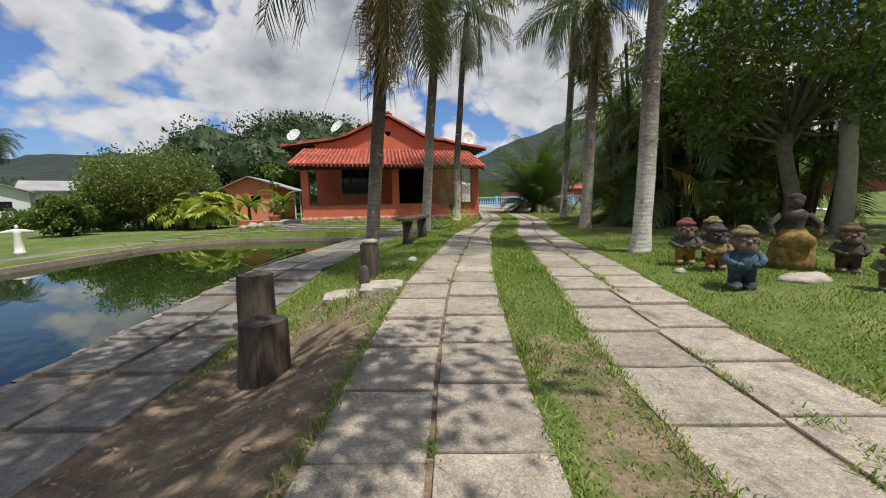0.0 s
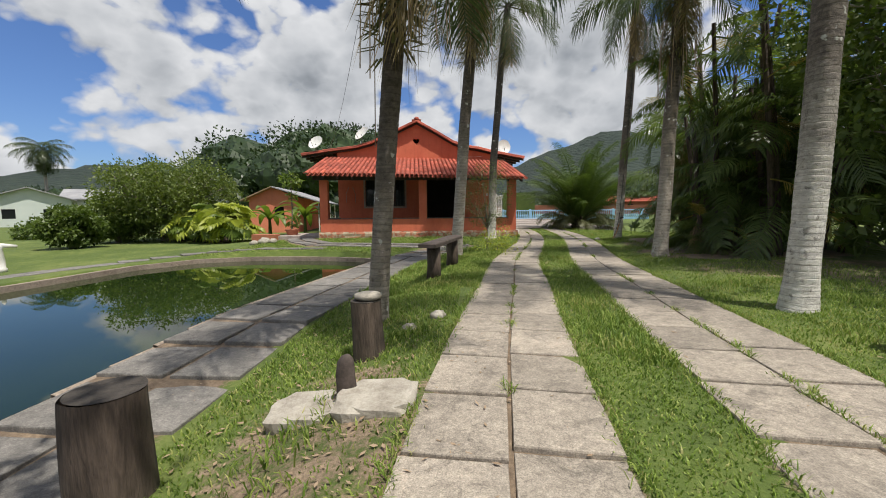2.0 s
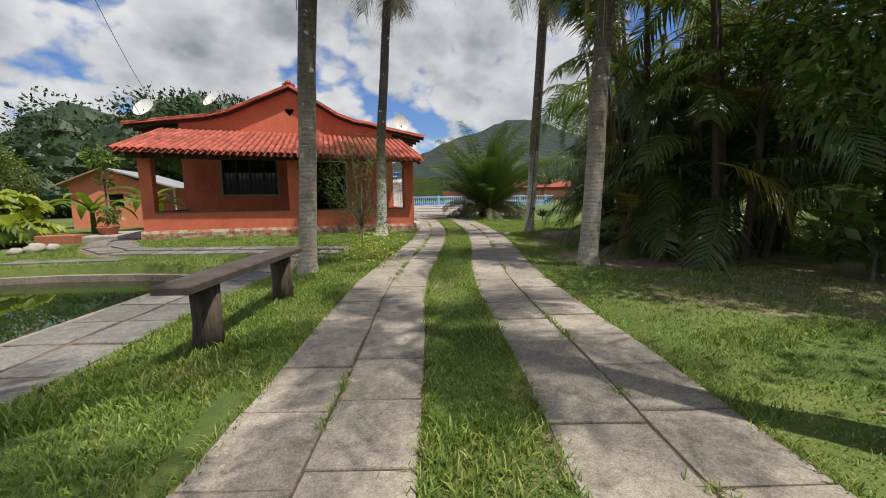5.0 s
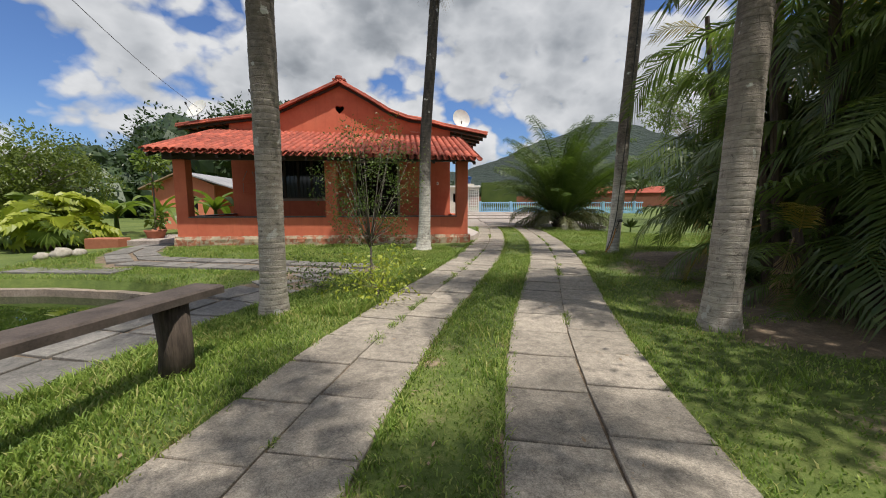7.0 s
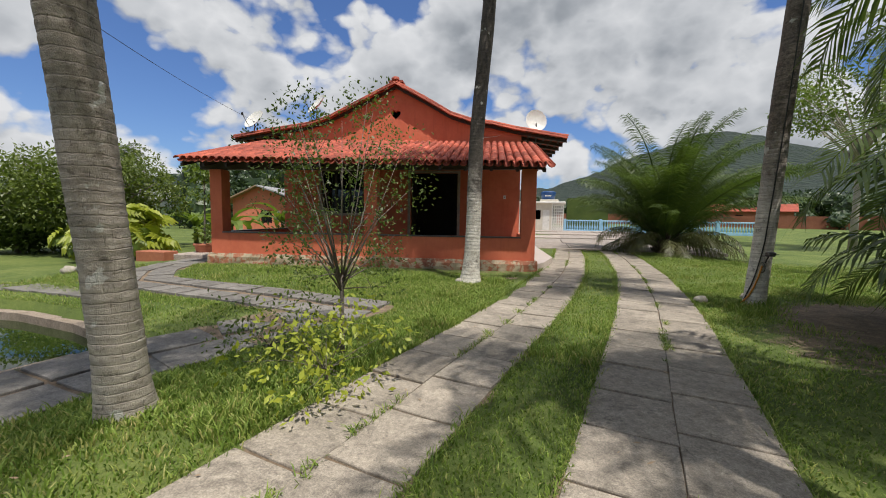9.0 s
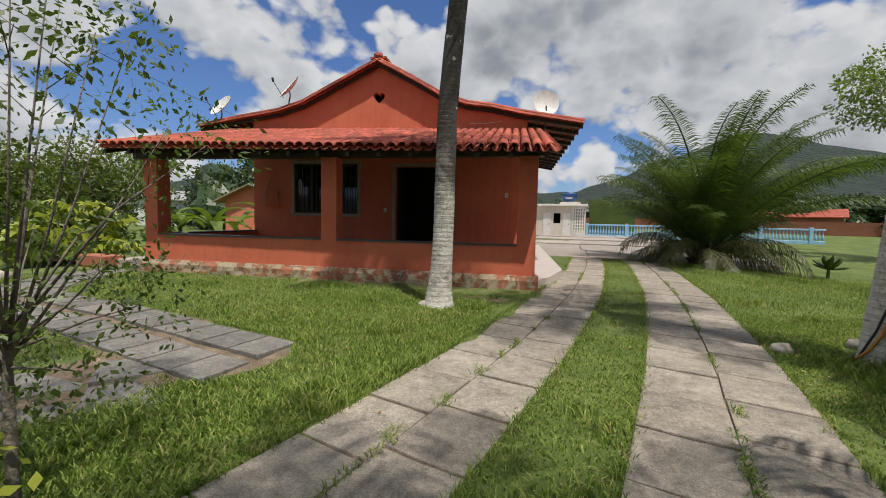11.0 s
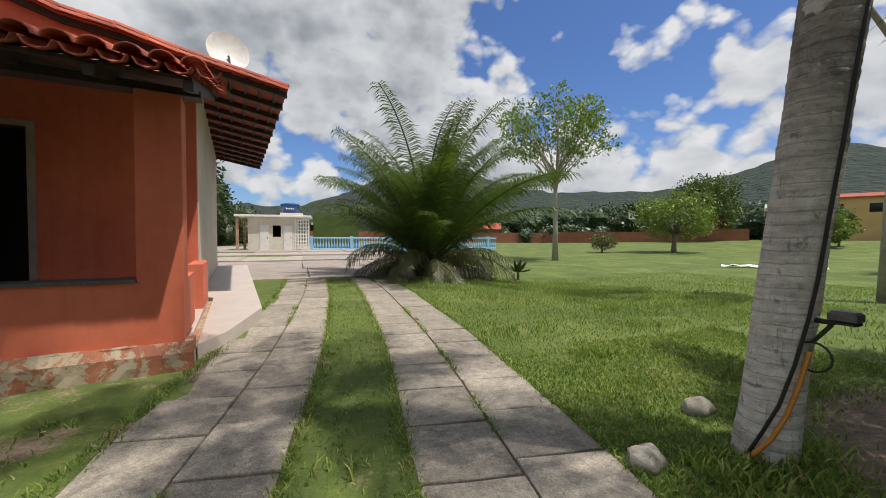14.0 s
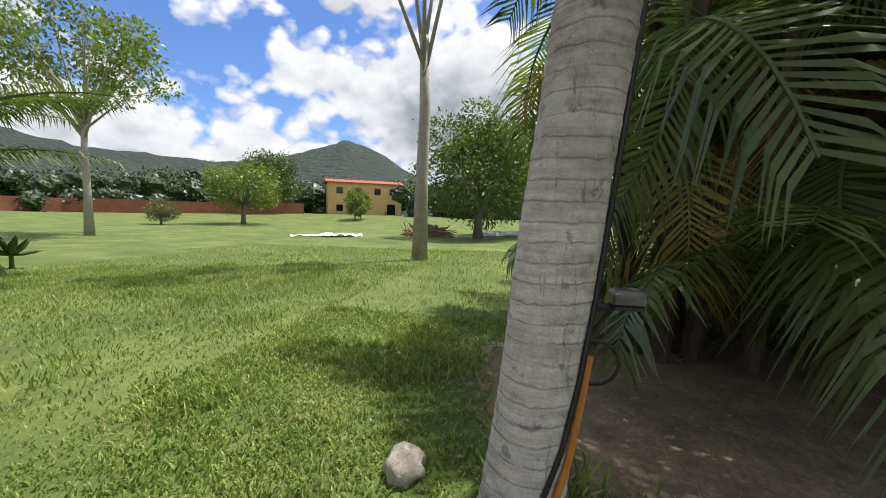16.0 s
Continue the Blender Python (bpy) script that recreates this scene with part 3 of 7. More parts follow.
for r, s in zip(RAD, SHAPE):
    for i in range(steps):
        az = -180 + 360 * i / steps
        el = float(np.interp(az, HILL_AZ, HILL_EL))
        a = radians(az)
        x, y = r * math.sin(a), 10 + r * math.cos(a)
        z = 740 * math.tan(radians(el)) * s * (1 + 0.10 * noise.noise(Vector((x * 0.006, y * 0.006, 1))) * (s < 0.99)) + 3.5 * noise.noise(Vector((x * 0.05, y * 0.05, 2))) * s + 2.0 * noise.noise(Vector((x * 0.15, y * 0.15, 2))) * s - (1 - s) * 1.5
        m.v.append((x, y, z))
for k in range(len(RAD) - 1):
    for i in range(steps):
        a, b = k * steps + i, k * steps + (i + 1) % steps
        m.f.append((a, a + steps, b + steps, b))
tagged(part("backdrop_hills", m, M_hill, smooth=True), "wooded hills around the valley, tinted with painted haze", "hills", kind="structure")

# ---- the orange house ----
house = tagged(new("house"), "single-storey orange house with clay tile roofs and an open porch", "house")
house.matrix_world = HM
HW, PV = 8.65, 3.65          # width of the porch front, depth of the porch


def wall_with_holes(m, x0, x1, z0, z1, y0, y1, holes):
    """A wall along x with rectangular openings (xa, xb, za, zb)."""
    m.weld = True
    cuts = sorted({x0, x1, *[h[0] for h in holes], *[h[1] for h in holes]})
    for a, b in zip(cuts, cuts[1:]):
        hs = [h for h in holes if h[0] <= a + 1e-6 and h[1] >= b - 1e-6]
        z = z0
        for h in sorted(hs, key=lambda q: q[2]):
            if h[2] > z:
                m.box(a, y0, z, b, y1, h[2])
            z = h[3]
        if z < z1:
            m.box(a, y0, z, b, y1, z1)


DOOR = (4.76, 6.40, 0.12, 2.82)
WIN = (1.52, 3.58, 1.42, 2.92)
m = Mesh()
wall_with_holes(m, 0.12, 8.5, 0.0, 4.0, PV, PV + 0.18, [DOOR, WIN])
part("front_wall", m, M_wall, house, "orange painted front wall with a door and a barred window")
# gable above the front wall, following the swept roof, with a heart-shaped hole
GAB = [(-1.65, 4.10), (-0.2, 4.33), (1.1, 4.50), (1.9, 4.72), (2.75, 5.12), (4.26, 5.83), (5.25, 5.30), (6.15, 4.78), (6.85, 4.55), (7.5, 4.46), (8.3, 4.27), (9.95, 3.97)]


def verge(u):
    return float(np.interp(u, [p[0] for p in GAB], [p[1] for p in GAB]))


m = Mesh()
HC, HZ = 4.23, 4.82
heart = []
for i in range(32):
    t = 2 * math.pi * i / 32
    heart.append((HC + 0.0105 * 16 * math.sin(t) ** 3, HZ + 0.0115 * (13 * math.cos(t) - 5 * math.cos(2 * t) - 2 * math.cos(3 * t) - math.cos(4 * t))))
for y in (PV, PV + 0.18):
    us = [0.12 + (8.5 - 0.12) * i / 40 for i in range(41)]
    for a, b in zip(us, us[1:]):
        if b <= HC - 0.4 or a >= HC + 0.4:
            m.quad((a, y, 4.0), (b, y, 4.0), (b, y, verge(b) - 0.1), (a, y, verge(a) - 0.1))
    ca = max(b for a, b in zip(us, us[1:]) if b <= HC - 0.4)
    cb = min(a for a, b in zip(us, us[1:]) if a >= HC + 0.4)
    outer = []
    for (hx, hz) in heart:
        dx, dz = hx - HC, hz - HZ + 0.001
        k = min([(cb - HC) / dx if dx > 1e-6 else 1e9, (ca - HC) / dx if dx < -1e-6 else 1e9, (5.35 - HZ) / dz if dz > 1e-6 else 1e9, (4.0 - HZ) / dz if dz < -1e-6 else 1e9])
        outer.append((HC + dx * k, HZ + dz * k))
    for i in range(32):
        j = (i + 1) % 32
        m.quad((heart[i][0], y, heart[i][1]), (heart[j][0], y, heart[j][1]), (outer[j][0], y, outer[j][1]), (outer[i][0], y, outer[i][1]))
    for i in range(32):
        p, q = outer[i], outer[(i + 1) % 32]
        for px, pz in ((ca, 4.0), (cb, 4.0), (ca, 5.35), (cb, 5.35)):
            side_p, side_q = abs(p[0] - px) < 1e-4, abs(q[0] - px) < 1e-4
            level_p, level_q = abs(p[1] - pz) < 1e-4, abs(q[1] - pz) < 1e-4
            if (side_p and level_q and not side_q) or (level_p and side_q and not side_p):
                m.quad((p[0], y, p[1]), (px, y, pz), (q[0], y, q[1]))
    cols = [ca, (ca + HC) / 2, HC, (cb + HC) / 2, cb]
    for a, b in zip(cols, cols[1:]):
        m.quad((a, y, 5.35), (b, y, 5.35), (b, y, verge(b) - 0.1), (a, y, verge(a) - 0.1))
for i in range(32):
    j = (i + 1) % 32
    m.quad((heart[i][0], PV, heart[i][1]), (heart[j][0], PV, heart[j][1]), (heart[j][0], PV + 0.18, heart[j][1]), (heart[i][0], PV + 0.18, heart[i][1]))
part("gable", m, M_wall, house, "orange gable with a heart-shaped opening")
m = Mesh()
m.box(0.12, PV + 0.18, 0.0, 0.3, 12.0, 4.25)
part("side_wall", m, M_wall, house)
m = Mesh()
m.box(8.32, PV + 0.18, 0.0, 8.5, 12.0, 4.2)
part("side_wall", m, M_cream, house, "cream painted side wall")
m = Mesh()
m.box(0.12, 12.0, 0.0, 8.5, 12.18, 4.6)
part("back_wall", m, M_wall, house)
# room behind the door: its shade is put into the near-black colour
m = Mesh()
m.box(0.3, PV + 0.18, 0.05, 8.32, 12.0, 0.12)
part("inner_floor", m, M_roomshade, house, "room floor coloured near black for indoor shade")
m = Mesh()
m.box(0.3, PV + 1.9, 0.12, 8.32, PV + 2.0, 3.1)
part("inner_wall", m, M_roomshade, house, "near-black wall standing for the shade behind the open door")
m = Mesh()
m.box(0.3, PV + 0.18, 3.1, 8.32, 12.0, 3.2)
part("inner_ceiling", m, M_roomshade, house, "room ceiling coloured near black for indoor shade")
m = Mesh()
m.box(0.0, 0.2, -0.1, HW, PV, 0.16)
part("porch_floor", m, M_tile, house)
# plinth: lumpy, with peeling paint
m = Mesh()
cols, rows = 110, 5
for k in range(rows + 1):
    for i in range(cols + 1):
        u, z = -0.07 + (HW + 0.14) * i / cols, -0.2 + 0.47 * k / rows
        m.v.append((u, -0.085 + 0.03 * noise.noise(Vector((u * 4.5, z * 5, 0))) + 0.015 * noise.noise(Vector((u * 15, z * 15, 4))) + (0.05 if k == rows else 0), z + (0.012 * noise.noise(Vector((u * 6, 0, 1))) if k == rows else 0)))
for k in range(rows):
    for i in range(cols):
        a = k * (cols + 1) + i
        m.f.append((a, a + 1, a + cols + 2, a + cols + 1))
m.box(-0.07, -0.04, -0.2, HW + 0.07, 0.22, 0.26)
m.box(-0.06, 0.22, -0.2, 0.24, PV, 0.26)
m.box(HW - 0.24, 0.22, -0.2, HW + 0.06, PV, 0.10)
part("plinth", m, M_plinth, house, "rough rubble plinth with peeling orange paint")
m = Mesh()
m.box(0, 0, 0.26, HW, 0.2, 0.82)
part("porch_wall", m, M_wall, house, "low orange porch wall")
m = Mesh()
m.box(0.003, 0.2, 0.26, 0.2, PV, 0.818)
part("porch_wall", m, M_wall, house)
m = Mesh()
m.box(HW - 0.2, 0.2, 0.26, HW - 0.003, 1.1, 0.818)
part("porch_wall", m, M_wall, house)
m = Mesh()
m.box(HW - 0.2, 2.5, 0.1, HW - 0.003, PV, 0.818)
part("porch_wall", m, M_wall, house)
m = Mesh()
m.rbox(0.34, -0.025, 0.82, 4.3, 0.225, 0.853, 0.006)
part("wall_cap", m, M_cap, house, "dark stone coping on the porch wall")
m = Mesh()
m.rbox(4.64, -0.025, 0.82, 8.3, 0.225, 0.853, 0.006)
part("wall_cap", m, M_cap, house)
m = Mesh()
m.rbox(-0.02, 0.36, 0.82, 0.225, PV, 0.853, 0.006)
part("wall_cap", m, M_cap, house)
for u, wd, dp in ((0.0, 0.34, 0.36), (4.3, 0.34, 0.3), (8.3, 0.35, 0.36)):
    m = Mesh()
    m.rbox(u, 0.003, 0.82, u + wd, dp, 2.52, 0.012)
    part("pillar", m, M_wall, house, "square orange porch pillar")

# porch roof: timber below, rows of clay barrel tiles above
EV, EZ, TV, TZ = -0.63, 2.68, PV, 3.92
SL = (TZ - EZ) / (TV - EV)
U0, U1, SAG = -0.46, 8.88, 0.018


def rz(v, u=U0):
    """Height of the porch roof, which sinks a little towards the drive."""
    return EZ + (v - EV) * SL - SAG * (u - U0)


m = Mesh()
m.v += [(U0 + 0.1, EV + 0.1, rz(EV + 0.1) - 0.04), (U1 - 0.1, EV + 0.1, rz(EV + 0.1, U1) - 0.04), (U1 - 0.1, TV, rz(TV, U1) - 0.04), (U0 + 0.1, TV, rz(TV) - 0.04)]
m.v += [(p[0], p[1], p[2] - 0.03) for p in m.v[:4]]
m.f += [(0, 1, 2, 3), (7, 6, 5, 4), (0, 4, 5, 1), (1, 5, 6, 2), (2, 6, 7, 3), (3, 7, 4, 0)]
part("porch_roof_deck", m, M_darkwood, house, "dark timber boarding under the porch roof")
m = Mesh()
m.box(-0.3, 0.04, 2.52, HW + 0.15, 0.22, 2.74)
m.v = [(p[0], p[1], p[2] - SAG * max(0.0, p[0])) if p[2] > 2.6 else p for p in m.v]
part("porch_beam", m, M_darkwood, house, "dark timber beam over the pillars")
for i in range(16):
    u = -0.36 + i * (9.08 / 15)
    m = Mesh()
    a, b = EV + 0.06, TV
    m.v += [(u, a, rz(a, u) - 0.16), (u + 0.07, a, rz(a, u) - 0.16), (u + 0.07, b, rz(b, u) - 0.17), (u, b, rz(b, u) - 0.17), (u, a, rz(a, u) - 0.075), (u + 0.07, a, rz(a, u) - 0.075), (u + 0.07, b, rz(b, u) - 0.075), (u, b, rz(b, u) - 0.075)]
    m.f += [(3, 2, 1, 0), (4, 5, 6, 7), (0, 1, 5, 4), (1, 2, 6, 5), (2, 3, 7, 6), (3, 0, 4, 7)]
    part("rafter", m, M_darkwood, house)


def barrel(m, length=0.46, r0=0.092, r1=0.078, flip=1, seg=6):
    """One half-round clay tile along y, low end first."""
    k = len(m.v)
    for y, r in ((0, r0), (length, r1)):
        for rr in (r, r - 0.014):
            for j in range(seg + 1):
                a = math.pi * j / seg
                m.v.append((rr * math.cos(a), y, flip * rr * 0.8 * math.sin(a)))
    w_ = seg + 1
    for j in range(seg):
        m.f.append((k + j, k + j + 1, k + 2 * w_ + j + 1, k + 2 * w_ + j))
        m.f.append((k + w_ + j + 1, k + w_ + j, k + 3 * w_ + j, k + 3 * w_ + j + 1))
        m.f.append((k + j + 1, k + j, k + w_ + j, k + w_ + j + 1))
    return m


cap_tile = barrel(Mesh()).make("tile", M_roof, True)
pan_tile = barrel(Mesh(), flip=-1, r0=0.085, r1=0.09).make("tile", M_roof, True)
TROWS, TCOLS = 11, 47
pitch = math.degrees(math.atan(SL))
step_v = (TV - EV + 0.02) / TROWS
tile_specs = []
for r in range(TROWS):
    v = EV - 0.03 + r * step_v
    for cidx in range(TCOLS):
        u = U0 + 0.08 + cidx * (U1 - U0 - 0.16) / (TCOLS - 1)
        tile_specs.append((r, u, v))
far_tiles = Mesh()


def put_mesh(dst, src, mat):
    k = len(dst.v)
    dst.v += [tuple(mat @ Vector(p)) for p in src.v]
    dst.f += [tuple(k + i for i in f) for f in src.f]


src_cap, src_pan = barrel(Mesh(), seg=5), barrel(Mesh(), flip=-1, seg=4)
porch_tiles = []
for r, u, v in tile_specs:
    jitter = R.uniform(-0.006, 0.006)
    mt = pose(u + jitter, v + R.uniform(-0.008, 0.008), rz(v, u) + 0.045 + R.uniform(-0.004, 0.006), pitch + 1.6 + R.uniform(-0.6, 0.6), 0, R.uniform(-0.8, 0.8))
    if r < 6:
        porch_tiles.append(mt)
    else:
        put_mesh(far_tiles, src_cap, mt)
    mp = pose(u + 0.0985, v, rz(v, u) + 0.03, pitch + 1.6, 0, 0)
    put_mesh(far_tiles, src_pan, mp)
tagged(part("roof_tiles", far_tiles, M_roofj, house, "rows of red clay barrel tiles", smooth=True), kind="stuff")

# main roof: swept slopes, verge tiles, rafters under the deep eaves
for side, pts in (("left", [p for p in GAB if p[0] <= 4.3]), ("right", [p for p in GAB if p[0] >= 4.2])):
    m = Mesh()
    va, vb = PV - 0.17, 12.5
    for a, b in zip(pts, pts[1:]):
        m.quad((a[0], va, a[1]), (b[0], va, b[1]), (b[0], vb, b[1]), (a[0], vb, a[1]))
        m.quad((a[0], va, a[1] - 0.06), (a[0], vb, a[1] - 0.06), (b[0], vb, b[1] - 0.06), (b[0], va, b[1] - 0.06))
        m.quad((a[0], va, a[1] - 0.06), (b[0], va, b[1] - 0.06), (b[0], va, b[1]), (a[0], va, a[1]))
    e = pts[0] if side == "left" else pts[-1]
    m.quad((e[0], va, e[1] - 0.06), (e[0], va, e[1]), (e[0], vb, e[1]), (e[0], vb, e[1] - 0.06))
    part("main_roof", m, M_roofj, house, "swept clay tile roof slope")
for k in range(12):
    v = PV - 0.12 + k * 0.78
    m = Mesh()
    m.weld = True
    for a, b in zip(GAB, GAB[1:]):
        m.v += [(a[0], v, a[1] - 0.065), (b[0], v, b[1] - 0.065), (b[0], v + 0.07, b[1] - 0.065), (a[0], v + 0.07, a[1] - 0.065), (a[0], v, a[1] - 0.17), (b[0], v, b[1] - 0.17), (b[0], v + 0.07, b[1] - 0.17), (a[0], v + 0.07, a[1] - 0.17)]
        q = len(m.v) - 8
        m.f += [(q, q + 1, q + 5, q + 4), (q + 3, q + 7, q + 6, q + 2), (q + 4, q + 5, q + 6, q + 7)]
    part("rafter", m, M_darkwood, house)
for u in (-1.5, -1.2, -0.9, -0.6, -0.3, 8.75, 9.0, 9.25, 9.5, 9.75):
    m = Mesh()
    m.box(u, PV - 0.15, verge(u) - 0.105, u + 0.06, 12.4, verge(u) - 0.066)
    part("batten", m, M_darkwood, house)
verge_places = []
for a, b in zip(GAB, GAB[1:]):
    ln = math.hypot(b[0] - a[0], b[1] - a[1])
    k = max(1, round(ln / 0.36))
    up_hill = b[1] > a[1]
    for i in range(k):
        t = i / k if up_hill else (i + 1) / k
        p = (a[0] + (b[0] - a[0]) * t, a[1] + (b[1] - a[1]) * t)
        sl = math.degrees(math.atan2(b[1] - a[1], b[0] - a[0]))
        mt = Matrix.Translation((p[0], PV - 0.16, p[1] - 0.005)) @ Matrix.Rotation(radians(-sl), 4, "Y") @ Matrix.Rotation(radians(-90 if up_hill else 90), 4, "Z") @ Matrix.Rotation(radians(2.5), 4, "X")
        verge_places.append(mt)
        verge_places.append(Matrix.Translation((0, -0.05, -0.075)) @ mt)
eave_places = []
for k in range(44):
    v = PV - 0.12 + k * 0.2
    eave_places.append(pose(9.98, v, 3.985, 0, 0, 90) @ pose(0, 0, 0, 9.5))
    eave_places.append(pose(-1.68, v, 4.115, 0, 0, -90) @ pose(0, 0, 0, 9))
m = Mesh()
m.box(4.02, PV - 0.20, 5.84, 4.5, 12.5, 5.9)
m.blob((4.26, PV - 0.17, 5.93), 0.14, 0.12, 0.10)
part("ridge_cap", m, M_roofj, house, "rounded clay ridge")

# door and window
m = Mesh()
for x0, x1, z0, z1 in ((DOOR[0] - 0.09, DOOR[0], 0.12, DOOR[3] + 0.09), (DOOR[1], DOOR[1] + 0.09, 0.12, DOOR[3] + 0.09), (DOOR[0], DOOR[1], DOOR[3], DOOR[3] + 0.09)):
    m.box(x0, PV - 0.03, z0, x1, PV + 0.1, z1)
frame_door = part("door_frame", m, M_trim, house, "weathered brown timber door frame")
for x0 in (DOOR[0] + 0.01, DOOR[1] - 0.05):
    m = Mesh()
    m.box(x0, PV + 0.2, 0.14, x0 + 0.04, PV + 0.9, DOOR[3] - 0.02)
    dl_ = part("door_leaf", m, M_darkwood, house, "dark timber door leaf standing open")
    m = Mesh()
    m.box(x0 - 0.03, PV + 0.72, 1.25, x0 + 0.07, PV + 0.76, 1.34)
    part("door_handle", m, M_steel, dl_)
m = Mesh()
for x0, x1, z0, z1 in ((WIN[0] - 0.09, WIN[0], WIN[2] - 0.09, WIN[3] + 0.09), (WIN[1], WIN[1] + 0.09, WIN[2] - 0.09, WIN[3] + 0.09), (WIN[0], WIN[1], WIN[3], WIN[3] + 0.09), (WIN[0], WIN[1], WIN[2] - 0.09, WIN[2])):
    m.box(x0, PV - 0.03, z0, x1, PV + 0.1, z1)
part("window_frame", m, M_trim, house, "weathered brown timber window frame")
for i in range(4):
    m = Mesh()
    a = WIN[0] + i * (WIN[1] - WIN[0]) / 4
    b = a + (WIN[1] - WIN[0]) / 4
    for x0, x1, z0, z1 in ((a, a + 0.05, WIN[2], WIN[3]), (b - 0.05, b, WIN[2], WIN[3]), (a + 0.05, b - 0.05, WIN[3] - 0.06, WIN[3]), (a + 0.05, b - 0.05, WIN[2], WIN[2] + 0.06)):
        m.box(x0, PV + 0.08, z0, x1, PV + 0.12, z1)
    sash = part("sash", m, M_darkwood, house, "dark timber window sash")
    m = Mesh()
    m.box(a + 0.05, PV + 0.095, WIN[2] + 0.06, b - 0.05, PV + 0.105, WIN[3] - 0.06)
    part("pane", m, M_glass, sash)
for i in range(13):
    m = Mesh()
    u = WIN[0] + 0.08 + i * (WIN[1] - WIN[0] - 0.16) / 12
    m.tube([(u, PV + 0.03, WIN[2]), (u, PV + 0.03, WIN[3])], 0.008, 6)
    part("window_bar", m, M_black, house)

# platform of pale tiles along the right side of the house
m = Mesh()
poly = [(HW + 0.08, 0.25), (8.98, 0.72), (9.42, 2.2), (9.48, 12.5), (8.5, 12.5), (8.5, PV + 0.2), (HW + 0.08, PV)]
m.quad(*[(x, y, 0.16) for x, y in poly])
for a, b in zip(poly, poly[1:] + poly[:1]):
    m.quad((a[0], a[1], -0.25), (b[0], b[1], -0.25), (b[0], b[1], 0.16), (a[0], a[1], 0.16))
part("side_terrace", m, M_tile, house, "pale pinkish tiled terrace edge")

# things on the porch
shelf = thing("wall_shelf", "small red wooden hanging shelf on the porch wall", "shelf")
shelf.matrix_world = HM
m = Mesh()
m.box(0.5, PV - 0.13, 1.62, 1.05, PV - 0.004, 1.66)
part("board", m, M_wall, shelf)
m = Mesh()
m.box(0.5, PV - 0.12, 2.02, 1.0, PV - 0.004, 2.06)
part("board", m, M_wall, shelf)
for u in (0.53, 1.0):
    m = Mesh()
    m.tube([(u, PV - 0.06, 1.6), (u, PV - 0.06, 2.1), (0.77 + (u - 0.77) * 0.4, PV - 0.02, 2.46)], 0.012, 6)
    part("rope", m, M_trim, shelf)
pb = thing("porch_bench", "long dark wooden bench against the porch wall", "bench")
pb.matrix_world = HM
m = Mesh()
m.rbox(1.9, PV - 0.5, 0.56, 4.6, PV - 0.12, 0.61, 0.01)
part("seat", m, M_darkwood, pb)
for u in (2.05, 4.25):
    m = Mesh()
    m.box(u, PV - 0.46, 0.16, u + 0.2, PV - 0.16, 0.56)
    part("leg", m, M_darkwood, pb)
for u, z in ((8.0, 2.02), (4.45, 1.55)):
    sw = thing("light_switch", "small white switch plate on the porch wall", "switch", "switch plates")
    sw.matrix_world = HM
    m = Mesh()
    m.rbox(u - 0.04, PV - 0.014, z - 0.06, u + 0.04, PV - 0.002, z + 0.06, 0.003)
    pl = part("plate", m, M_white, sw)
    m = Mesh()
    m.box(u - 0.012, PV - 0.02, z - 0.02, u + 0.012, PV - 0.0142, z + 0.02)
    part("rocker", m, M_steel, pl)


def dish(u, v, z, az, tilt, size, arm=True):
    """A satellite dish on a bent mast."""
    d = thing("satellite_dish", "weathered cream satellite dish on a bent mast on the roof edge", "satellite dish", "roof dishes")
    d.matrix_world = HM @ Matrix.Translation((u, v, z))
    m = Mesh()
    m.tube([(0, 0, -0.25), (0, 0, 0.02), (0.03, 0.03, 0.22), (0.0, 0.02, 0.42)], 0.02, 8)
    part("mast", m, M_steel, d)
    q = Matrix.Translation((0, 0, 0.5)) @ Matrix.Rotation(radians(az), 4, "Z") @ Matrix.Rotation(radians(tilt), 4, "X")
    m = Mesh()
    seg, rings = 24, 5
    for back in (0, 1):
        k = len(m.v)
        for i in range(rings + 1):
            r = size * i / rings
            for j in range(seg):
                a = 2 * math.pi * j / seg
                m.v.append(tuple(q @ Vector((r * math.cos(a), 0.25 * (size - r * r / size) - 0.012 * back * -1, r * 1.08 * math.sin(a)))))
        for i in range(rings):
            for j in range(seg):
                a, b = k + i * seg + j, k + i * seg + (j + 1) % seg
                m.f.append((a, b, b + seg, a + seg) if back else (a, a + seg, b + seg, b))
    part("reflector", m, M_dish, d, smooth=True)
    if arm:
        m = Mesh()
        m.tube([q @ Vector((0, 0.1, -size)), q @ Vector((0, -size * 1.0, -size * 0.55))], 0.012, 6)
        a_ = part("feed_arm", m, M_steel, d)
        m = Mesh()
        m.tube([q @ Vector((0, -size * 0.95, -size * 0.58)), q @ Vector((0, -size * 1.15, -size * 0.4))], 0.035, 8)
        part("feed_horn", m, M_black, a_)


dish(-0.95, PV - 0.1, 4.24, -20, -34, 0.38)
dish(1.4, PV - 0.1, 4.72, -42, -36, 0.40)
dish(9.0, PV + 0.3, 4.12, 12, -14, 0.36, False)

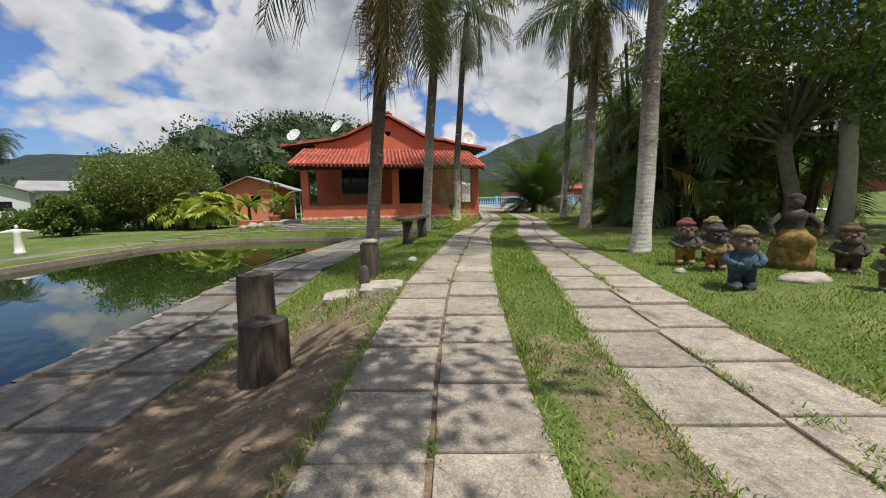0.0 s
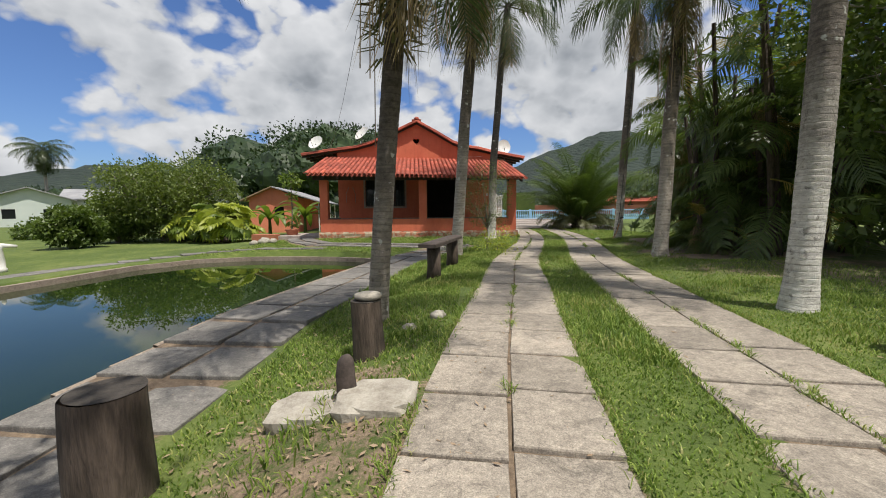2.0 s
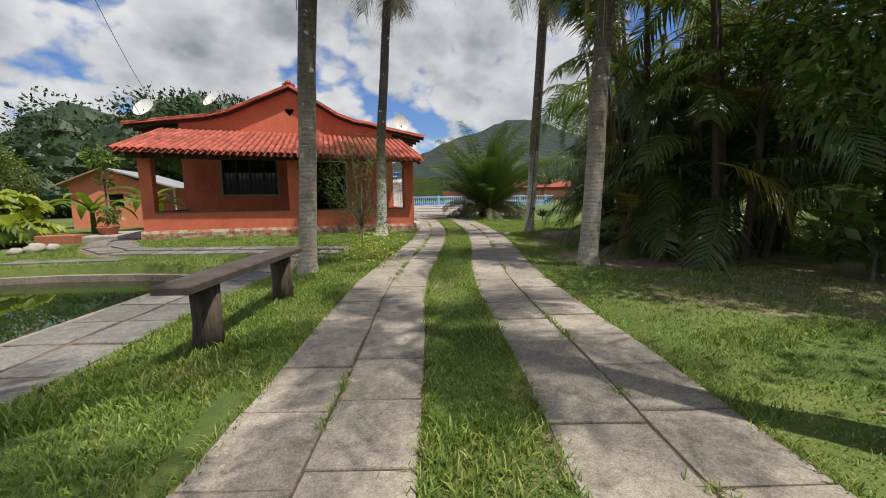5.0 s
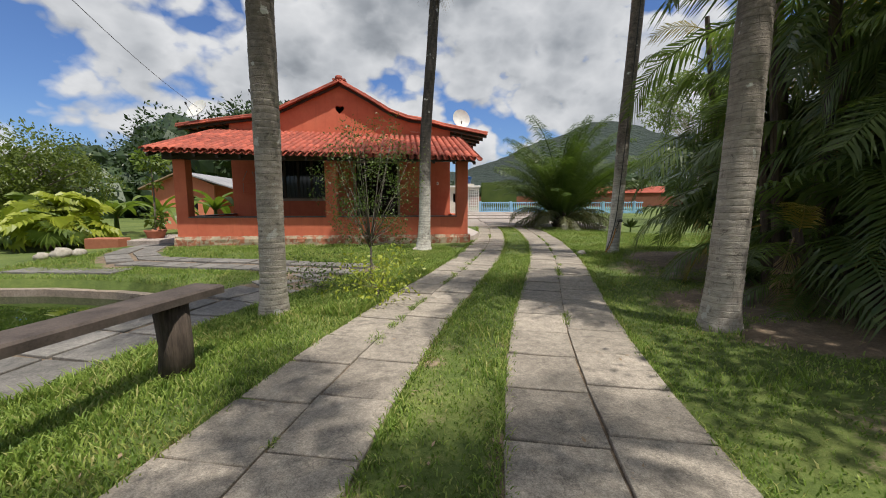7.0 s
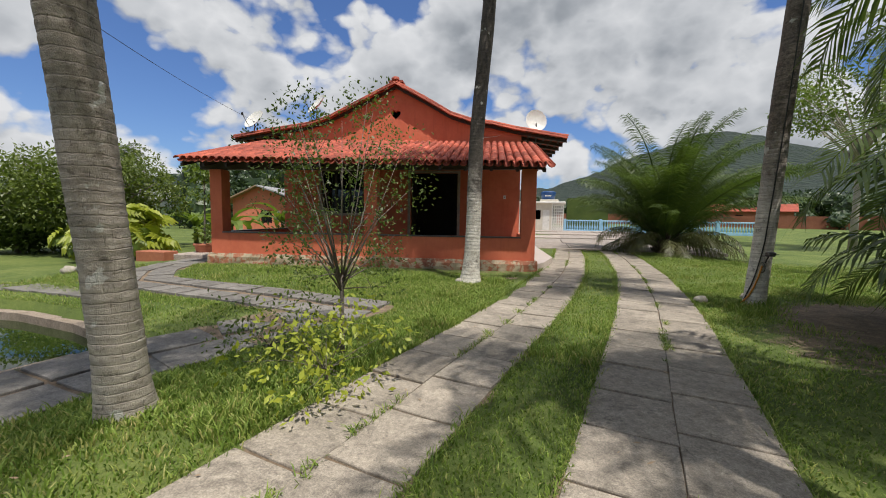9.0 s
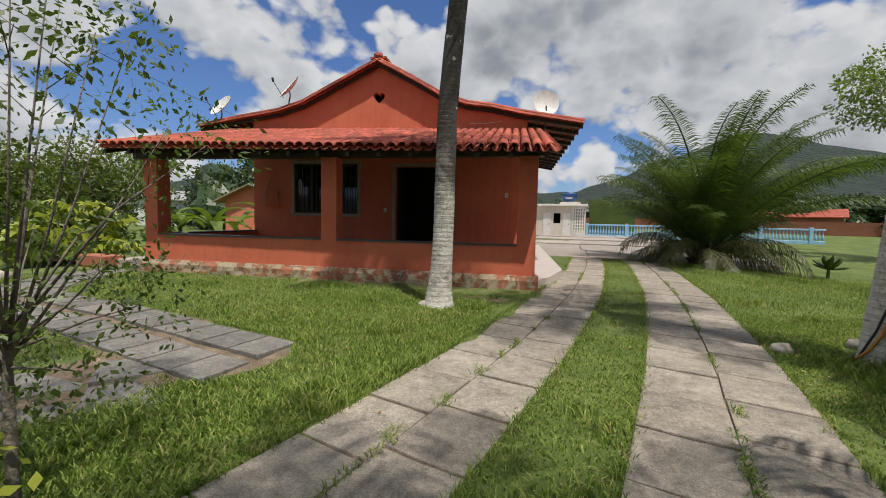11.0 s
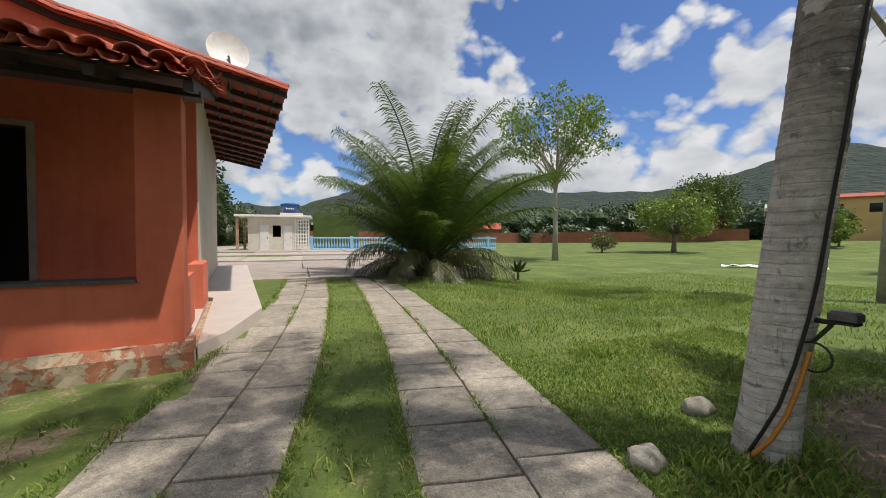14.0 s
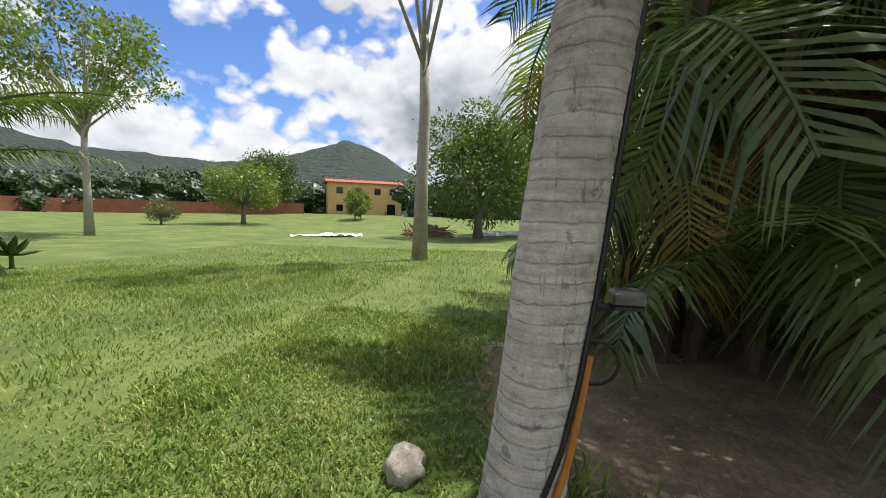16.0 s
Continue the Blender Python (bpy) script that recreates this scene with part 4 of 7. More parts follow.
# ---- plants ----
def frond(elev, length, pairs=34, leaf=0.5, bend=70, width=0.032, hang=0.35, seed=0, stalk=0.16, vee=0.25, plume=0.12):
    """A feather leaf from the origin along +x: a rib with leaflets on both sides."""
    rr = random.Random(seed)
    m = Mesh()
    K = 12
    pts, p, a = [Vector((0, 0, 0))], Vector((0, 0, 0)), radians(elev)
    side_curve = rr.uniform(-0.25, 0.25)
    for i in range(K):
        a -= radians(bend) * (0.4 + 1.2 * i / K) / K
        p = p + Vector((math.cos(a), side_curve * (i / K) ** 1.5 * 0.6, math.sin(a))) * (length / K)
        pts.append(p.copy())
    m.tube(pts, [0.022 * length / 2.5 * (1 - 0.85 * i / K) + 0.003 for i in range(K + 1)], 4, False)
    for i in range(pairs):
        t = stalk + (1 - stalk) * (i + 0.5) / pairs
        k = min(K - 1, int(t * K))
        p = pts[k].lerp(pts[k + 1], t * K - k)
        d = (pts[k + 1] - pts[k]).normalized()
        prof = (0.35 + 0.75 * math.sin(math.pi * min(1, t * 0.92) ** 0.8)) * rr.uniform(0.85, 1.1)
        up_ = Vector((-d.z, 0, d.x)) if abs(d.x) > 0.01 else Vector((0, 0, 1))
        for s in (-1, 1):
            dr = (Vector((0, s, 0)) + d * rr.uniform(0.45, 0.75) + up_ * (vee + rr.uniform(-plume, plume))).normalized()
            ln = leaf * prof * rr.uniform(0.85, 1.1)
            w = width * (0.7 + 0.3 * prof)
            mid = p + dr * ln * 0.5 + Vector((0, 0, -hang * ln * 0.24))
            tip = p + dr * ln * 0.93 + Vector((0, 0, -hang * ln * rr.uniform(0.7, 1.2)))
            q = d * (w / 2)
            k0 = len(m.v)
            m.v += [tuple(p - q * 0.6), tuple(p + q * 0.6), tuple(mid + q), tuple(mid - q), tuple(tip)]
            m.f += [(k0, k0 + 1, k0 + 2, k0 + 3), (k0 + 3, k0 + 2, k0 + 4)]
    return m


def frond_set(mat, name, length, leaf, pairs, elevs, bend, width, hang, seed, vee=0.25, plume=0.12):
    return {e: [frond(e, length * f, pairs, leaf, bend, width, hang, seed + 10 * i + e, vee=vee, plume=plume).make(name, mat) for i, f in enumerate((1.0, 0.88))] for e in elevs}


def trunk_mesh(lean, height, r0, r1, flare=1.35, seg=22, bendk=0.0, seed=0):
    """A ringed palm trunk from the origin upwards."""
    m = Mesh()
    zs = [-0.15]
    while zs[-1] < height:
        zs.append(zs[-1] + (0.0165 if zs[-1] < 3.3 else 0.09))
    zs[-1] = height
    rings = len(zs) - 1
    for i, z in enumerate(zs):
        t = max(0.0, z) / height
        r = r0 + (r1 - r0) * t ** 0.8 + (flare - 1) * r0 * math.exp(-max(0, z) / 0.22)
        if z < 3.3:
            # leaf scars: each ring swells and steps back
            q = z * 15.0 + 0.9 * noise.noise(Vector((z * 1.7, seed * 3.1, 2)))
            r += 0.0050 * (q - math.floor(q)) ** 1.6 * (0.55 + 0.9 * abs(noise.noise(Vector((math.floor(q) * 0.77, seed, 1)))))
        cx = lean[0] * z + bendk * z * z * 0.02 + 0.03 * noise.noise(Vector((z * 0.5, seed, 5)))
        cy = lean[1] * z + 0.03 * noise.noise(Vector((z * 0.5, seed, 9)))
        for j in range(seg):
            a = 2 * math.pi * j / seg
            rr = r * (1 + 0.006 * noise.noise(Vector((math.cos(a) * 3, math.sin(a) * 3, z * 21 + seed))) + 0.05 * noise.noise(Vector((math.cos(a) * 1.5, math.sin(a) * 1.5, z * 2.5 + seed))))
            m.v.append((cx + rr * math.cos(a), cy + rr * math.sin(a), z))
    for i in range(rings):
        for j in range(seg):
            a, b = i * seg + j, i * seg + (j + 1) % seg
            m.f.append((a, b, b + seg, a + seg))
    return m


ELV = (70, 40, 10, -25, -60)
F_coco = frond_set(M_crown, "frond", 2.5, 0.62, 40, ELV, 75, 0.036, 0.9, 100)
F_dry = frond_set(M_dryfrond, "frond", 2.0, 0.5, 30, (-60, -80), 40, 0.03, 1.2, 300)
F_dark = frond_set(M_frond, "frond", 2.3, 0.58, 38, ELV, 88, 0.044, 0.6, 400)
F_yel = frond_set(M_yelfrond, "frond", 1.8, 0.5, 30, (10, -25), 90, 0.034, 0.7, 500)
F_big = frond_set(M_frond2, "frond", 6.0, 0.74, 88, (84, 66, 44), 62, 0.036, 0.6, 600, vee=0.36, plume=0.30)
F_olive = frond_set(M_olive, "frond", 3.8, 0.62, 64, (44, 20), 105, 0.038, 1.0, 700, vee=0.2, plume=0.25)


def put_frond(parent, fs, at, az, elev, scale=1.0, roll=0.0):
    e = min(fs, key=lambda q: abs(q - elev))
    o = new("frond", R.choice(fs[e]))
    o.parent = parent
    o.matrix_local = Matrix.Translation(at) @ Matrix.Rotation(radians(az), 4, "Z") @ Matrix.Rotation(radians(e - elev), 4, "Y") @ Matrix.Rotation(radians(roll), 4, "X") @ Matrix.Diagonal((scale, scale, scale, 1))
    return o


def tall_palm(name, x, y, lean, height, r0, r1, label, crown=15, dry=4, flare=1.3, bendk=0.0, seed=1, size=1.0, vines=False, bark=None):
    t = thing(name, label, "palm tree", "palms beside the driveway", (x, y, lawn(x, y)))
    part("trunk", trunk_mesh(lean, height, r0, r1, flare, seed=seed, bendk=bendk), bark or M_palm, t, smooth=True)
    top = (lean[0] * height + bendk * height * height * 0.02, lean[1] * height, height - 0.1)
    rr = random.Random(seed)
    for i in range(crown):
        put_frond(t, F_coco, top, 360 * i * 0.382 + rr.uniform(-15, 15), 72 - 115 * i / crown + rr.uniform(-8, 8), size * rr.uniform(0.9, 1.1), rr.uniform(-15, 15))
    for i in range(dry):
        put_frond(t, F_dry, (top[0], top[1], top[2] - 0.25), rr.uniform(0, 360), rr.uniform(-85, -60), size * rr.uniform(0.8, 1.1))
    if vines:
        # climbing plants and hanging roots on the upper trunk
        m = Mesh()
        for i in range(700):
            z = height - 2.4 + 2.2 * rr.random() ** 0.7
            a = rr.uniform(0, 6.28)
            q = 0.16 + 0.22 * rr.random() * (z - height + 2.6) / 2.4
            c_ = Vector((lean[0] * z + q * math.cos(a), lean[1] * z + q * math.sin(a), z))
            d = Vector((math.cos(a), math.sin(a), rr.uniform(-1.2, 0.3))).normalized()
            s = Vector((-math.sin(a), math.cos(a), 0)) * 0.018
            m.quad(c_ - s, c_ + s, c_ + d * 0.13 + s * 0.6, c_ + d * 0.2, c_ + d * 0.13 - s * 0.6)
        part("climbing_plant", m, M_olive, t, "tangle of small climbing leaves")
        for i in range(16):
            a = rr.uniform(0, 6.28)
            z = height - rr.uniform(0.3, 1.6)
            p0 = Vector((lean[0] * z + 0.25 * math.cos(a), lean[1] * z + 0.25 * math.sin(a), z))
            m = Mesh()
            m.tube([p0, p0 + Vector((0.12 * math.cos(a), 0.12 * math.sin(a), -0.5)), p0 + Vector((0.15 * math.cos(a), 0.15 * math.sin(a), -rr.uniform(0.9, 1.7)))], 0.006, 4)
            part("hanging_root", m, M_debris, t, "thin dry hanging strand")
    return t


tall_palm("palm_tree", -1.21, 6.55, (0.115, -0.145), 5.1, 0.105, 0.095, "slender dark palm with climbing plants high on its trunk", 14, 5, 1.35, seed=1, vines=True, bark=M_palmdark)
tall_palm("palm_tree", -0.51, 12.2, (0.08, -0.14), 6.9, 0.142, 0.12, "ringed grey palm trunk near the log bench", 15, 7, 1.3, seed=2, vines=True, bark=M_palmtan)
tall_palm("palm_tree", 0.72, 18.1, (0.015, 0.01), 9.0, 0.16, 0.115, "palm with a whitish trunk before the house porch", 16, 6, 1.5, bendk=0.3, seed=3, bark=M_palmmid)
tall_palm("palm_tree", 3.38, 6.68, (0.03, 0.0), 8.2, 0.145, 0.12, "pale grey palm trunk on the lawn beside the driveway", 16, 5, 1.25, seed=4)
tall_palm("palm_tree", 4.27, 11.66, (0.035, 0.0), 6.6, 0.155, 0.125, "mottled palm trunk before the dark palm thicket", 15, 6, 1.3, seed=5, vines=True, bark=M_palmtan)
palm_e = tall_palm("palm_tree", 5.39, 17.36, (0.012, -0.10), 8.4, 0.138, 0.13, "leaning grey palm trunk carrying a cable and a sensor lamp", 15, 5, 1.12, seed=6, vines=False)

tall_palm("palm_tree", -1.5, -0.3, (0.02, 0.0), 6.2, 0.16, 0.12, "ringed palm at the start of the driveway", 16, 4, 1.3, seed=8)


def palm_thicket(x, y, h, n, fronds, seed, lo=0.1, spread=0.6, yellow=3, size=1.0):
    t = thing("palm_thicket", "dense dark clump of feather palms with drooping fronds", "palm clump", "dark palm thicket", (x, y, lawn(x, y)))
    rr = random.Random(seed)
    tops = []
    for i in range(n):
        a, d = rr.uniform(0, 6.28), spread * rr.random() ** 0.5
        hh = h * rr.uniform(0.55, 1.0)
        b = Vector((d * math.cos(a), d * math.sin(a), -0.1))
        e = b + Vector((0.12 * hh * math.cos(a), 0.12 * hh * math.sin(a), hh))
        m = Mesh()
        m.tube([b, b.lerp(e, 0.5) + Vector((0.06, 0, 0)), e], [0.075, 0.06, 0.045], 7)
        part("stem", m, M_stump, t)
        tops.append((b, e))
    for i in range(fronds):
        b, e = rr.choice(tops)
        p = b.lerp(e, lo + (1 - lo) * rr.random() ** 0.6)
        put_frond(t, F_yel if i < yellow else F_dark, p, rr.uniform(0, 360), rr.uniform(-30, 72), size * rr.uniform(0.75, 1.1), rr.uniform(-25, 25))
    for i in range(4):
        b, e = rr.choice(tops)
        put_frond(t, F_dry, b.lerp(e, rr.uniform(0.5, 1)), rr.uniform(0, 360), -70, rr.uniform(0.6, 0.9))


palm_thicket(8.1, 14.8, 5.8, 8, 74, 11, 0.0, 0.9, 10, 1.1)
palm_thicket(6.6, 13.2, 6.6, 8, 56, 12, 0.0, 0.6, 9, 1.05)
palm_thicket(8.6, 12.6, 5.6, 7, 60, 13, 0.0, 0.8, 3, 1.1)
palm_thicket(10.5, 14.2, 5.8, 7, 56, 14, 0.0, 0.9, 2, 1.1)
palm_thicket(10.0, 11.0, 5.0, 6, 44, 15, 0.0, 0.7, 1, 1.05)
palm_thicket(7.2, 11.6, 6.0, 6, 52, 17, 0.0, 0.6, 8, 1.0)
palm_thicket(7.5, 15.7, 4.3, 6, 54, 18, 0.0, 0.5, 11, 1.0)
palm_thicket(7.4, 16.35, 5.0, 3, 16, 19, 0.66, 0.3, 5, 0.82)
palm_thicket(5.75, 12.2, 1.2, 3, 14, 16, 0.1, 0.3, 1, 0.5)

# the broad bushy palm at the end of the drive
bp = thing("bushy_palm", "broad bushy palm with arching fronds from the ground", "palm tree", "", (6.9, 28.2, -0.05))
rr = random.Random(5)
m = Mesh()
for i in range(90):
    a, z = i * 2.4, 0.05 + 0.6 * rr.random()
    p = Vector((0.28 * math.cos(a), 0.28 * math.sin(a), z))
    m.tube([p, p + Vector((0.25 * math.cos(a), 0.25 * math.sin(a), rr.uniform(0.1, 0.35)))], [0.045, 0.02], 5)
m.tube([(0, 0, -0.1), (0, 0, 0.8)], [0.5, 0.3], 12)
part("trunk", m, M_stump, bp, "short trunk of old leaf bases")
for i in range(116):
    a = i * 137.5 + rr.uniform(-12, 12)
    low_ = i >= 92
    e = 91 - 44 * (i / 92) ** 1.1 if not low_ else 50 - 30 * (i - 92) / 24
    put_frond(bp, F_olive if low_ else F_big, (0.22 * math.cos(radians(a)), 0.22 * math.sin(radians(a)), 0.85 - 0.5 * i / 116), a, e + rr.uniform(-7, 7), rr.uniform(0.62, 0.95) if not low_ else rr.uniform(0.62, 0.86), rr.uniform(-20, 20))


def leaf_cloud(clumps, n, size, seed, flat=0.5, shell=0.55, loose=0.15):
    """Many small pointed leaves gathered in uneven clumps (centre, radius)."""
    rng = np.random.default_rng(seed)
    w = np.array([c[1] ** 2 for c in clumps])
    idx = rng.choice(len(clumps), n, p=w / w.sum())
    cen = np.array([c[0] for c in clumps])[idx]
    rad = np.array([c[1] for c in clumps])[idx]
    d = rng.normal(size=(n, 3))
    d /= np.linalg.norm(d, axis=1, keepdims=True)
    rr_ = shell + (1 - shell) * rng.random(n) ** 0.5
    lump = 1 + 0.25 * np.sin(d[:, 0] * 5 + idx) * np.cos(d[:, 1] * 4 + 2 * idx) + loose * rng.normal(size=n)
    p = cen + d * (rad * rr_ * lump)[:, None] * np.array([1, 1, 0.8])
    ax = d + rng.normal(size=(n, 3)) * 0.9 + np.array([0, 0, -0.35])
    ax /= np.linalg.norm(ax, axis=1, keepdims=True)
    sd = np.cross(ax, rng.normal(size=(n, 3)) * (1 - flat) + np.array([0, 0, flat]) + 1e-3)
    sd /= np.linalg.norm(sd, axis=1, keepdims=True) + 1e-9
    ln = (size * rng.uniform(0.6, 1.3, n))[:, None]
    a, b, c_, e = p, p + ax * ln * 0.5 + sd * ln * 0.24, p + ax * ln, p + ax * ln * 0.5 - sd * ln * 0.24
    v = np.stack([a, b, c_, e], 1).reshape(-1, 3)
    return v


def leaves_part(v, mat, parent, name="crown", label=""):
    n = len(v) // 4
    me = bpy.data.meshes.new(name)
    me.vertices.add(len(v))
    me.vertices.foreach_set("co", v.astype(np.float32).ravel())
    me.loops.add(len(v))
    me.loops.foreach_set("vertex_index", np.arange(len(v), dtype=np.int32))
    me.polygons.add(n)
    me.polygons.foreach_set("loop_start", np.arange(0, len(v), 4, dtype=np.int32))
    me.materials.append(mat)
    me.update(calc_edges=True)
    me.validate()
    return part(name, me, None, parent, label)


def tree(x, y, height, spread, trunk_r, label, mat, leaves, leaf, seed, fork=0.4, clumps=16, bark=None, lean=(0, 0), low=0.45, name="tree", z0=None, clump_r=0.33, group=""):
    """A tapered trunk, forked limbs and a crown of leaf clumps at the limb ends."""
    rr = random.Random(seed)
    t = thing(name, label, "tree" if name == "tree" else "shrub", group, (x, y, lawn(x, y) if z0 is None else z0))
    top = Vector((lean[0] * height, lean[1] * height, height * fork))
    m = Mesh()
    m.tube([(0, 0, -0.2), (top.x * 0.2, top.y * 0.3, height * fork * 0.35), (top.x * 0.7 + rr.uniform(-0.05, 0.05) * height * 0.3, top.y * 0.6, height * fork * 0.7), top], [trunk_r * 1.35, trunk_r, trunk_r * 0.9, trunk_r * 0.75], 10, True, 0.2)
    part("trunk", m, bark or M_branch, t, smooth=True)
    ends = []
    m = Mesh()
    for i in range(clumps):
        a = i * 2.4 + rr.uniform(-0.3, 0.3)
        k = (i + 0.5) / clumps
        rad = spread * (0.25 + 0.75 * math.sin(math.pi * (0.15 + 0.75 * k))) * rr.uniform(0.55, 1.0)
        e = Vector((top.x + rad * math.cos(a), top.y + rad * math.sin(a), height * (low + (0.97 - low) * k) - spread * 0.15))
        s = top * rr.uniform(0.75, 1.0)
        mid = s.lerp(e, 0.5) + Vector((0, 0, 0.08 * height * (rr.random() - 0.3)))
        m.tube([s, mid, e], [trunk_r * 0.38, trunk_r * 0.22, trunk_r * 0.07], 6)
        for b in range(2):
            q = mid.lerp(e, rr.uniform(0.1, 0.8))
            m.tube([q, q + Vector((rr.uniform(-1, 1), rr.uniform(-1, 1), rr.uniform(-0.2, 0.9))) * spread * 0.3], [trunk_r * 0.12, trunk_r * 0.04], 4)
        ends.append((tuple(e), spread * clump_r * rr.uniform(0.7, 1.25)))
        ends.append((tuple(mid.lerp(e, 0.55) + Vector((rr.uniform(-1, 1), rr.uniform(-1, 1), rr.uniform(-0.4, 0.8))) * spread * 0.22), spread * clump_r * rr.uniform(0.4, 0.8)))
    part("branchwork", m, bark or M_branch, t, smooth=True)
    leaves_part(leaf_cloud(ends, leaves, leaf, seed), mat, t)
    return t


# large dark trees beside the lawn figures
tree(7.9, 8.8, 6.9, 2.6, 0.15, "leafy tree with a crooked dark trunk on the lawn", M_leaf3, 11500, 0.15, 31, 0.36, 24, lean=(-0.03, 0.02), low=0.36, clump_r=0.29)
tree(8.5, 8.3, 7.8, 3.7, 0.15, "tall leafy tree with a grey trunk", M_leafolive, 13500, 0.15, 32, 0.5, 28, bark=M_palebark, low=0.44, clump_r=0.27)
tree(12.0, 9.0, 8.5, 3.4, 0.2, "leafy tree at the edge of the lawn", M_leaf3, 9000, 0.17, 33, 0.4, 18, low=0.38, clump_r=0.28)
tree(7.2, 9.6, 1.3, 0.7, 0.02, "broad-leaved shrub beside a tree trunk", M_leaf3, 500, 0.22, 35, 0.3, 7, low=0.3, name="shrub")
tree(-0.75, -1.8, 7.0, 2.5, 0.2, "leafy tree shading the start of the driveway", M_leaf, 6000, 0.17, 36, 0.45, 18, low=0.62, lean=(-0.06, 0.33), clump_r=0.28)
# lawn trees
tree(20.1, 39.4, 12.2, 4.2, 0.17, "slim pale tree with an airy light-green crown", M_leaf2, 6800, 0.25, 41, 0.52, 30, bark=M_palebark, low=0.66, clump_r=0.19)
tree(39.6, 45.9, 6.6, 3.9, 0.22, "spreading fruit tree on the lawn", M_leaf2, 9000, 0.26, 42, 0.34, 22, low=0.40, clump_r=0.27)
tree(33.5, 49.5, 2.1, 1.3, 0.10, "rounded greyish bush on the lawn", M_olive, 3500, 0.16, 43, 0.3, 12, low=0.4, name="shrub")
tree(55.0, 40.5, 4.2, 1.6, 0.10, "bright green shrub before the ochre house", M_leaf2, 3000, 0.26, 44, 0.25, 10, low=0.3, name="shrub")
tree(58.0, 41.0, 4.6, 1.6, 0.10, "bright green shrub before the ochre house", M_leaf3, 3000, 0.26, 45, 0.25, 10, low=0.3, name="shrub")
tree(13.4, 19.9, 12.5, 2.2, 0.15, "tall bare-trunked tree on the lawn", M_leaf2, 2600, 0.16, 46, 0.43, 5, bark=M_palebark, low=0.70, clump_r=0.25)
tree(31, 20.5, 9.0, 4.2, 0.3, "leafy tree shading a pile of dry fronds", M_leaf3, 16000, 0.28, 47, 0.3, 18, low=0.26, clump_r=0.36)
tree(38, 17.0, 9.0, 4.5, 0.3, "broad leafy tree at the lawn edge", M_leaf3, 14000, 0.3, 48, 0.3, 18, low=0.3, clump_r=0.36)
tree(64, 60, 10.5, 5.0, 0.3, "dark round tree near the ochre house", M_leaf, 12000, 0.42, 49, 0.3, 18, low=0.3, clump_r=0.4)
# left bank
tree(-16.4, 22.2, 4.5, 3.4, 0.2, "wide light-green tree on the far bank of the pond", M_leafolive, 24000, 0.15, 51, 0.30, 36, low=0.40, clump_r=0.24)
tree(-17.0, 17.8, 1.8, 0.9, 0.10, "dense green shrub beside the pond lawn", M_leaf3, 10000, 0.17, 52, 0.2, 16, low=0.2, name="shrub", clump_r=0.36)
tree(-17.8, 20.8, 2.2, 1.2, 0.12, "dense green shrub behind the pond", M_leaf3, 10000, 0.17, 53, 0.25, 16, low=0.25, name="shrub", clump_r=0.36)
tree(-17.6, 12.9, 1.5, 1.3, 0.12, "dark green bush at the pond's far side", M_leaf, 9000, 0.13, 54, 0.2, 14, low=0.2, name="shrub", clump_r=0.38)
tree(-24.0, 16.4, 1.3, 1.5, 0.12, "dark green bush behind the pond", M_leaf, 8000, 0.15, 55, 0.2, 14, low=0.2, name="shrub", clump_r=0.38)
tree(-16.5, 22.5, 2.8, 2.2, 0.12, "green shrubbery behind the wide tree", M_leaf3, 9000, 0.15, 56, 0.2, 14, low=0.15, name="shrub", clump_r=0.4)
tree(-25.5, 25.0, 1.2, 1.8, 0.12, "green shrubbery by the far bank", M_leaf3, 8000, 0.2, 57, 0.2, 14, low=0.15, name="shrub", clump_r=0.4)
# sparse shrub before the porch
tree(0.35, 13.56, 2.65, 0.80, 0.022, "sparse thorny shrub with small leaves beside the driveway", M_leaf3, 4600, 0.038, 61, 0.30, 30, low=0.30, name="shrub", clump_r=0.27)
tree(0.58, 12.9, 0.75, 0.62, 0.012, "low yellow-green shrub at the driveway edge", M_leafy, 700, 0.06, 62, 0.2, 14, low=0.2, name="shrub", clump_r=0.34)
tree(-0.5, 13.6, 0.7, 0.75, 0.012, "low straggling shrub with bare twigs", M_leaf3, 900, 0.05, 63, 0.2, 16, low=0.2, name="shrub", clump_r=0.4)

# yellow-green fan palms
def fan_leaf(r, seed):
    rr = random.Random(seed)
    m = Mesh()
    k = 13
    for i in range(k):
        a0, a1 = radians(-105 + 210 * i / k), radians(-105 + 210 * (i + 1) / k)
        am = (a0 + a1) / 2
        l = r * rr.uniform(0.85, 1.05)
        c_ = 0.10 * r
        m.quad((0, 0, 0), (l * 0.7 * math.cos(a0), l * 0.7 * math.sin(a0), -c_), (l * math.cos(am), l * math.sin(am), -c_ * 2.2), (l * 0.7 * math.cos(am), l * 0.7 * math.sin(am), c_ * 0.7))
        m.quad((0, 0, 0), (l * 0.7 * math.cos(am), l * 0.7 * math.sin(am), c_ * 0.7), (l * math.cos(am), l * math.sin(am), -c_ * 2.2), (l * 0.7 * math.cos(a1), l * 0.7 * math.sin(a1), -c_))
    return m


FAN = [fan_leaf(0.70, s).make("leaf", M_leafy) for s in range(3)]
FAND = [fan_leaf(0.58, s).make("leaf", M_leaf2) for s in range(3, 5)]


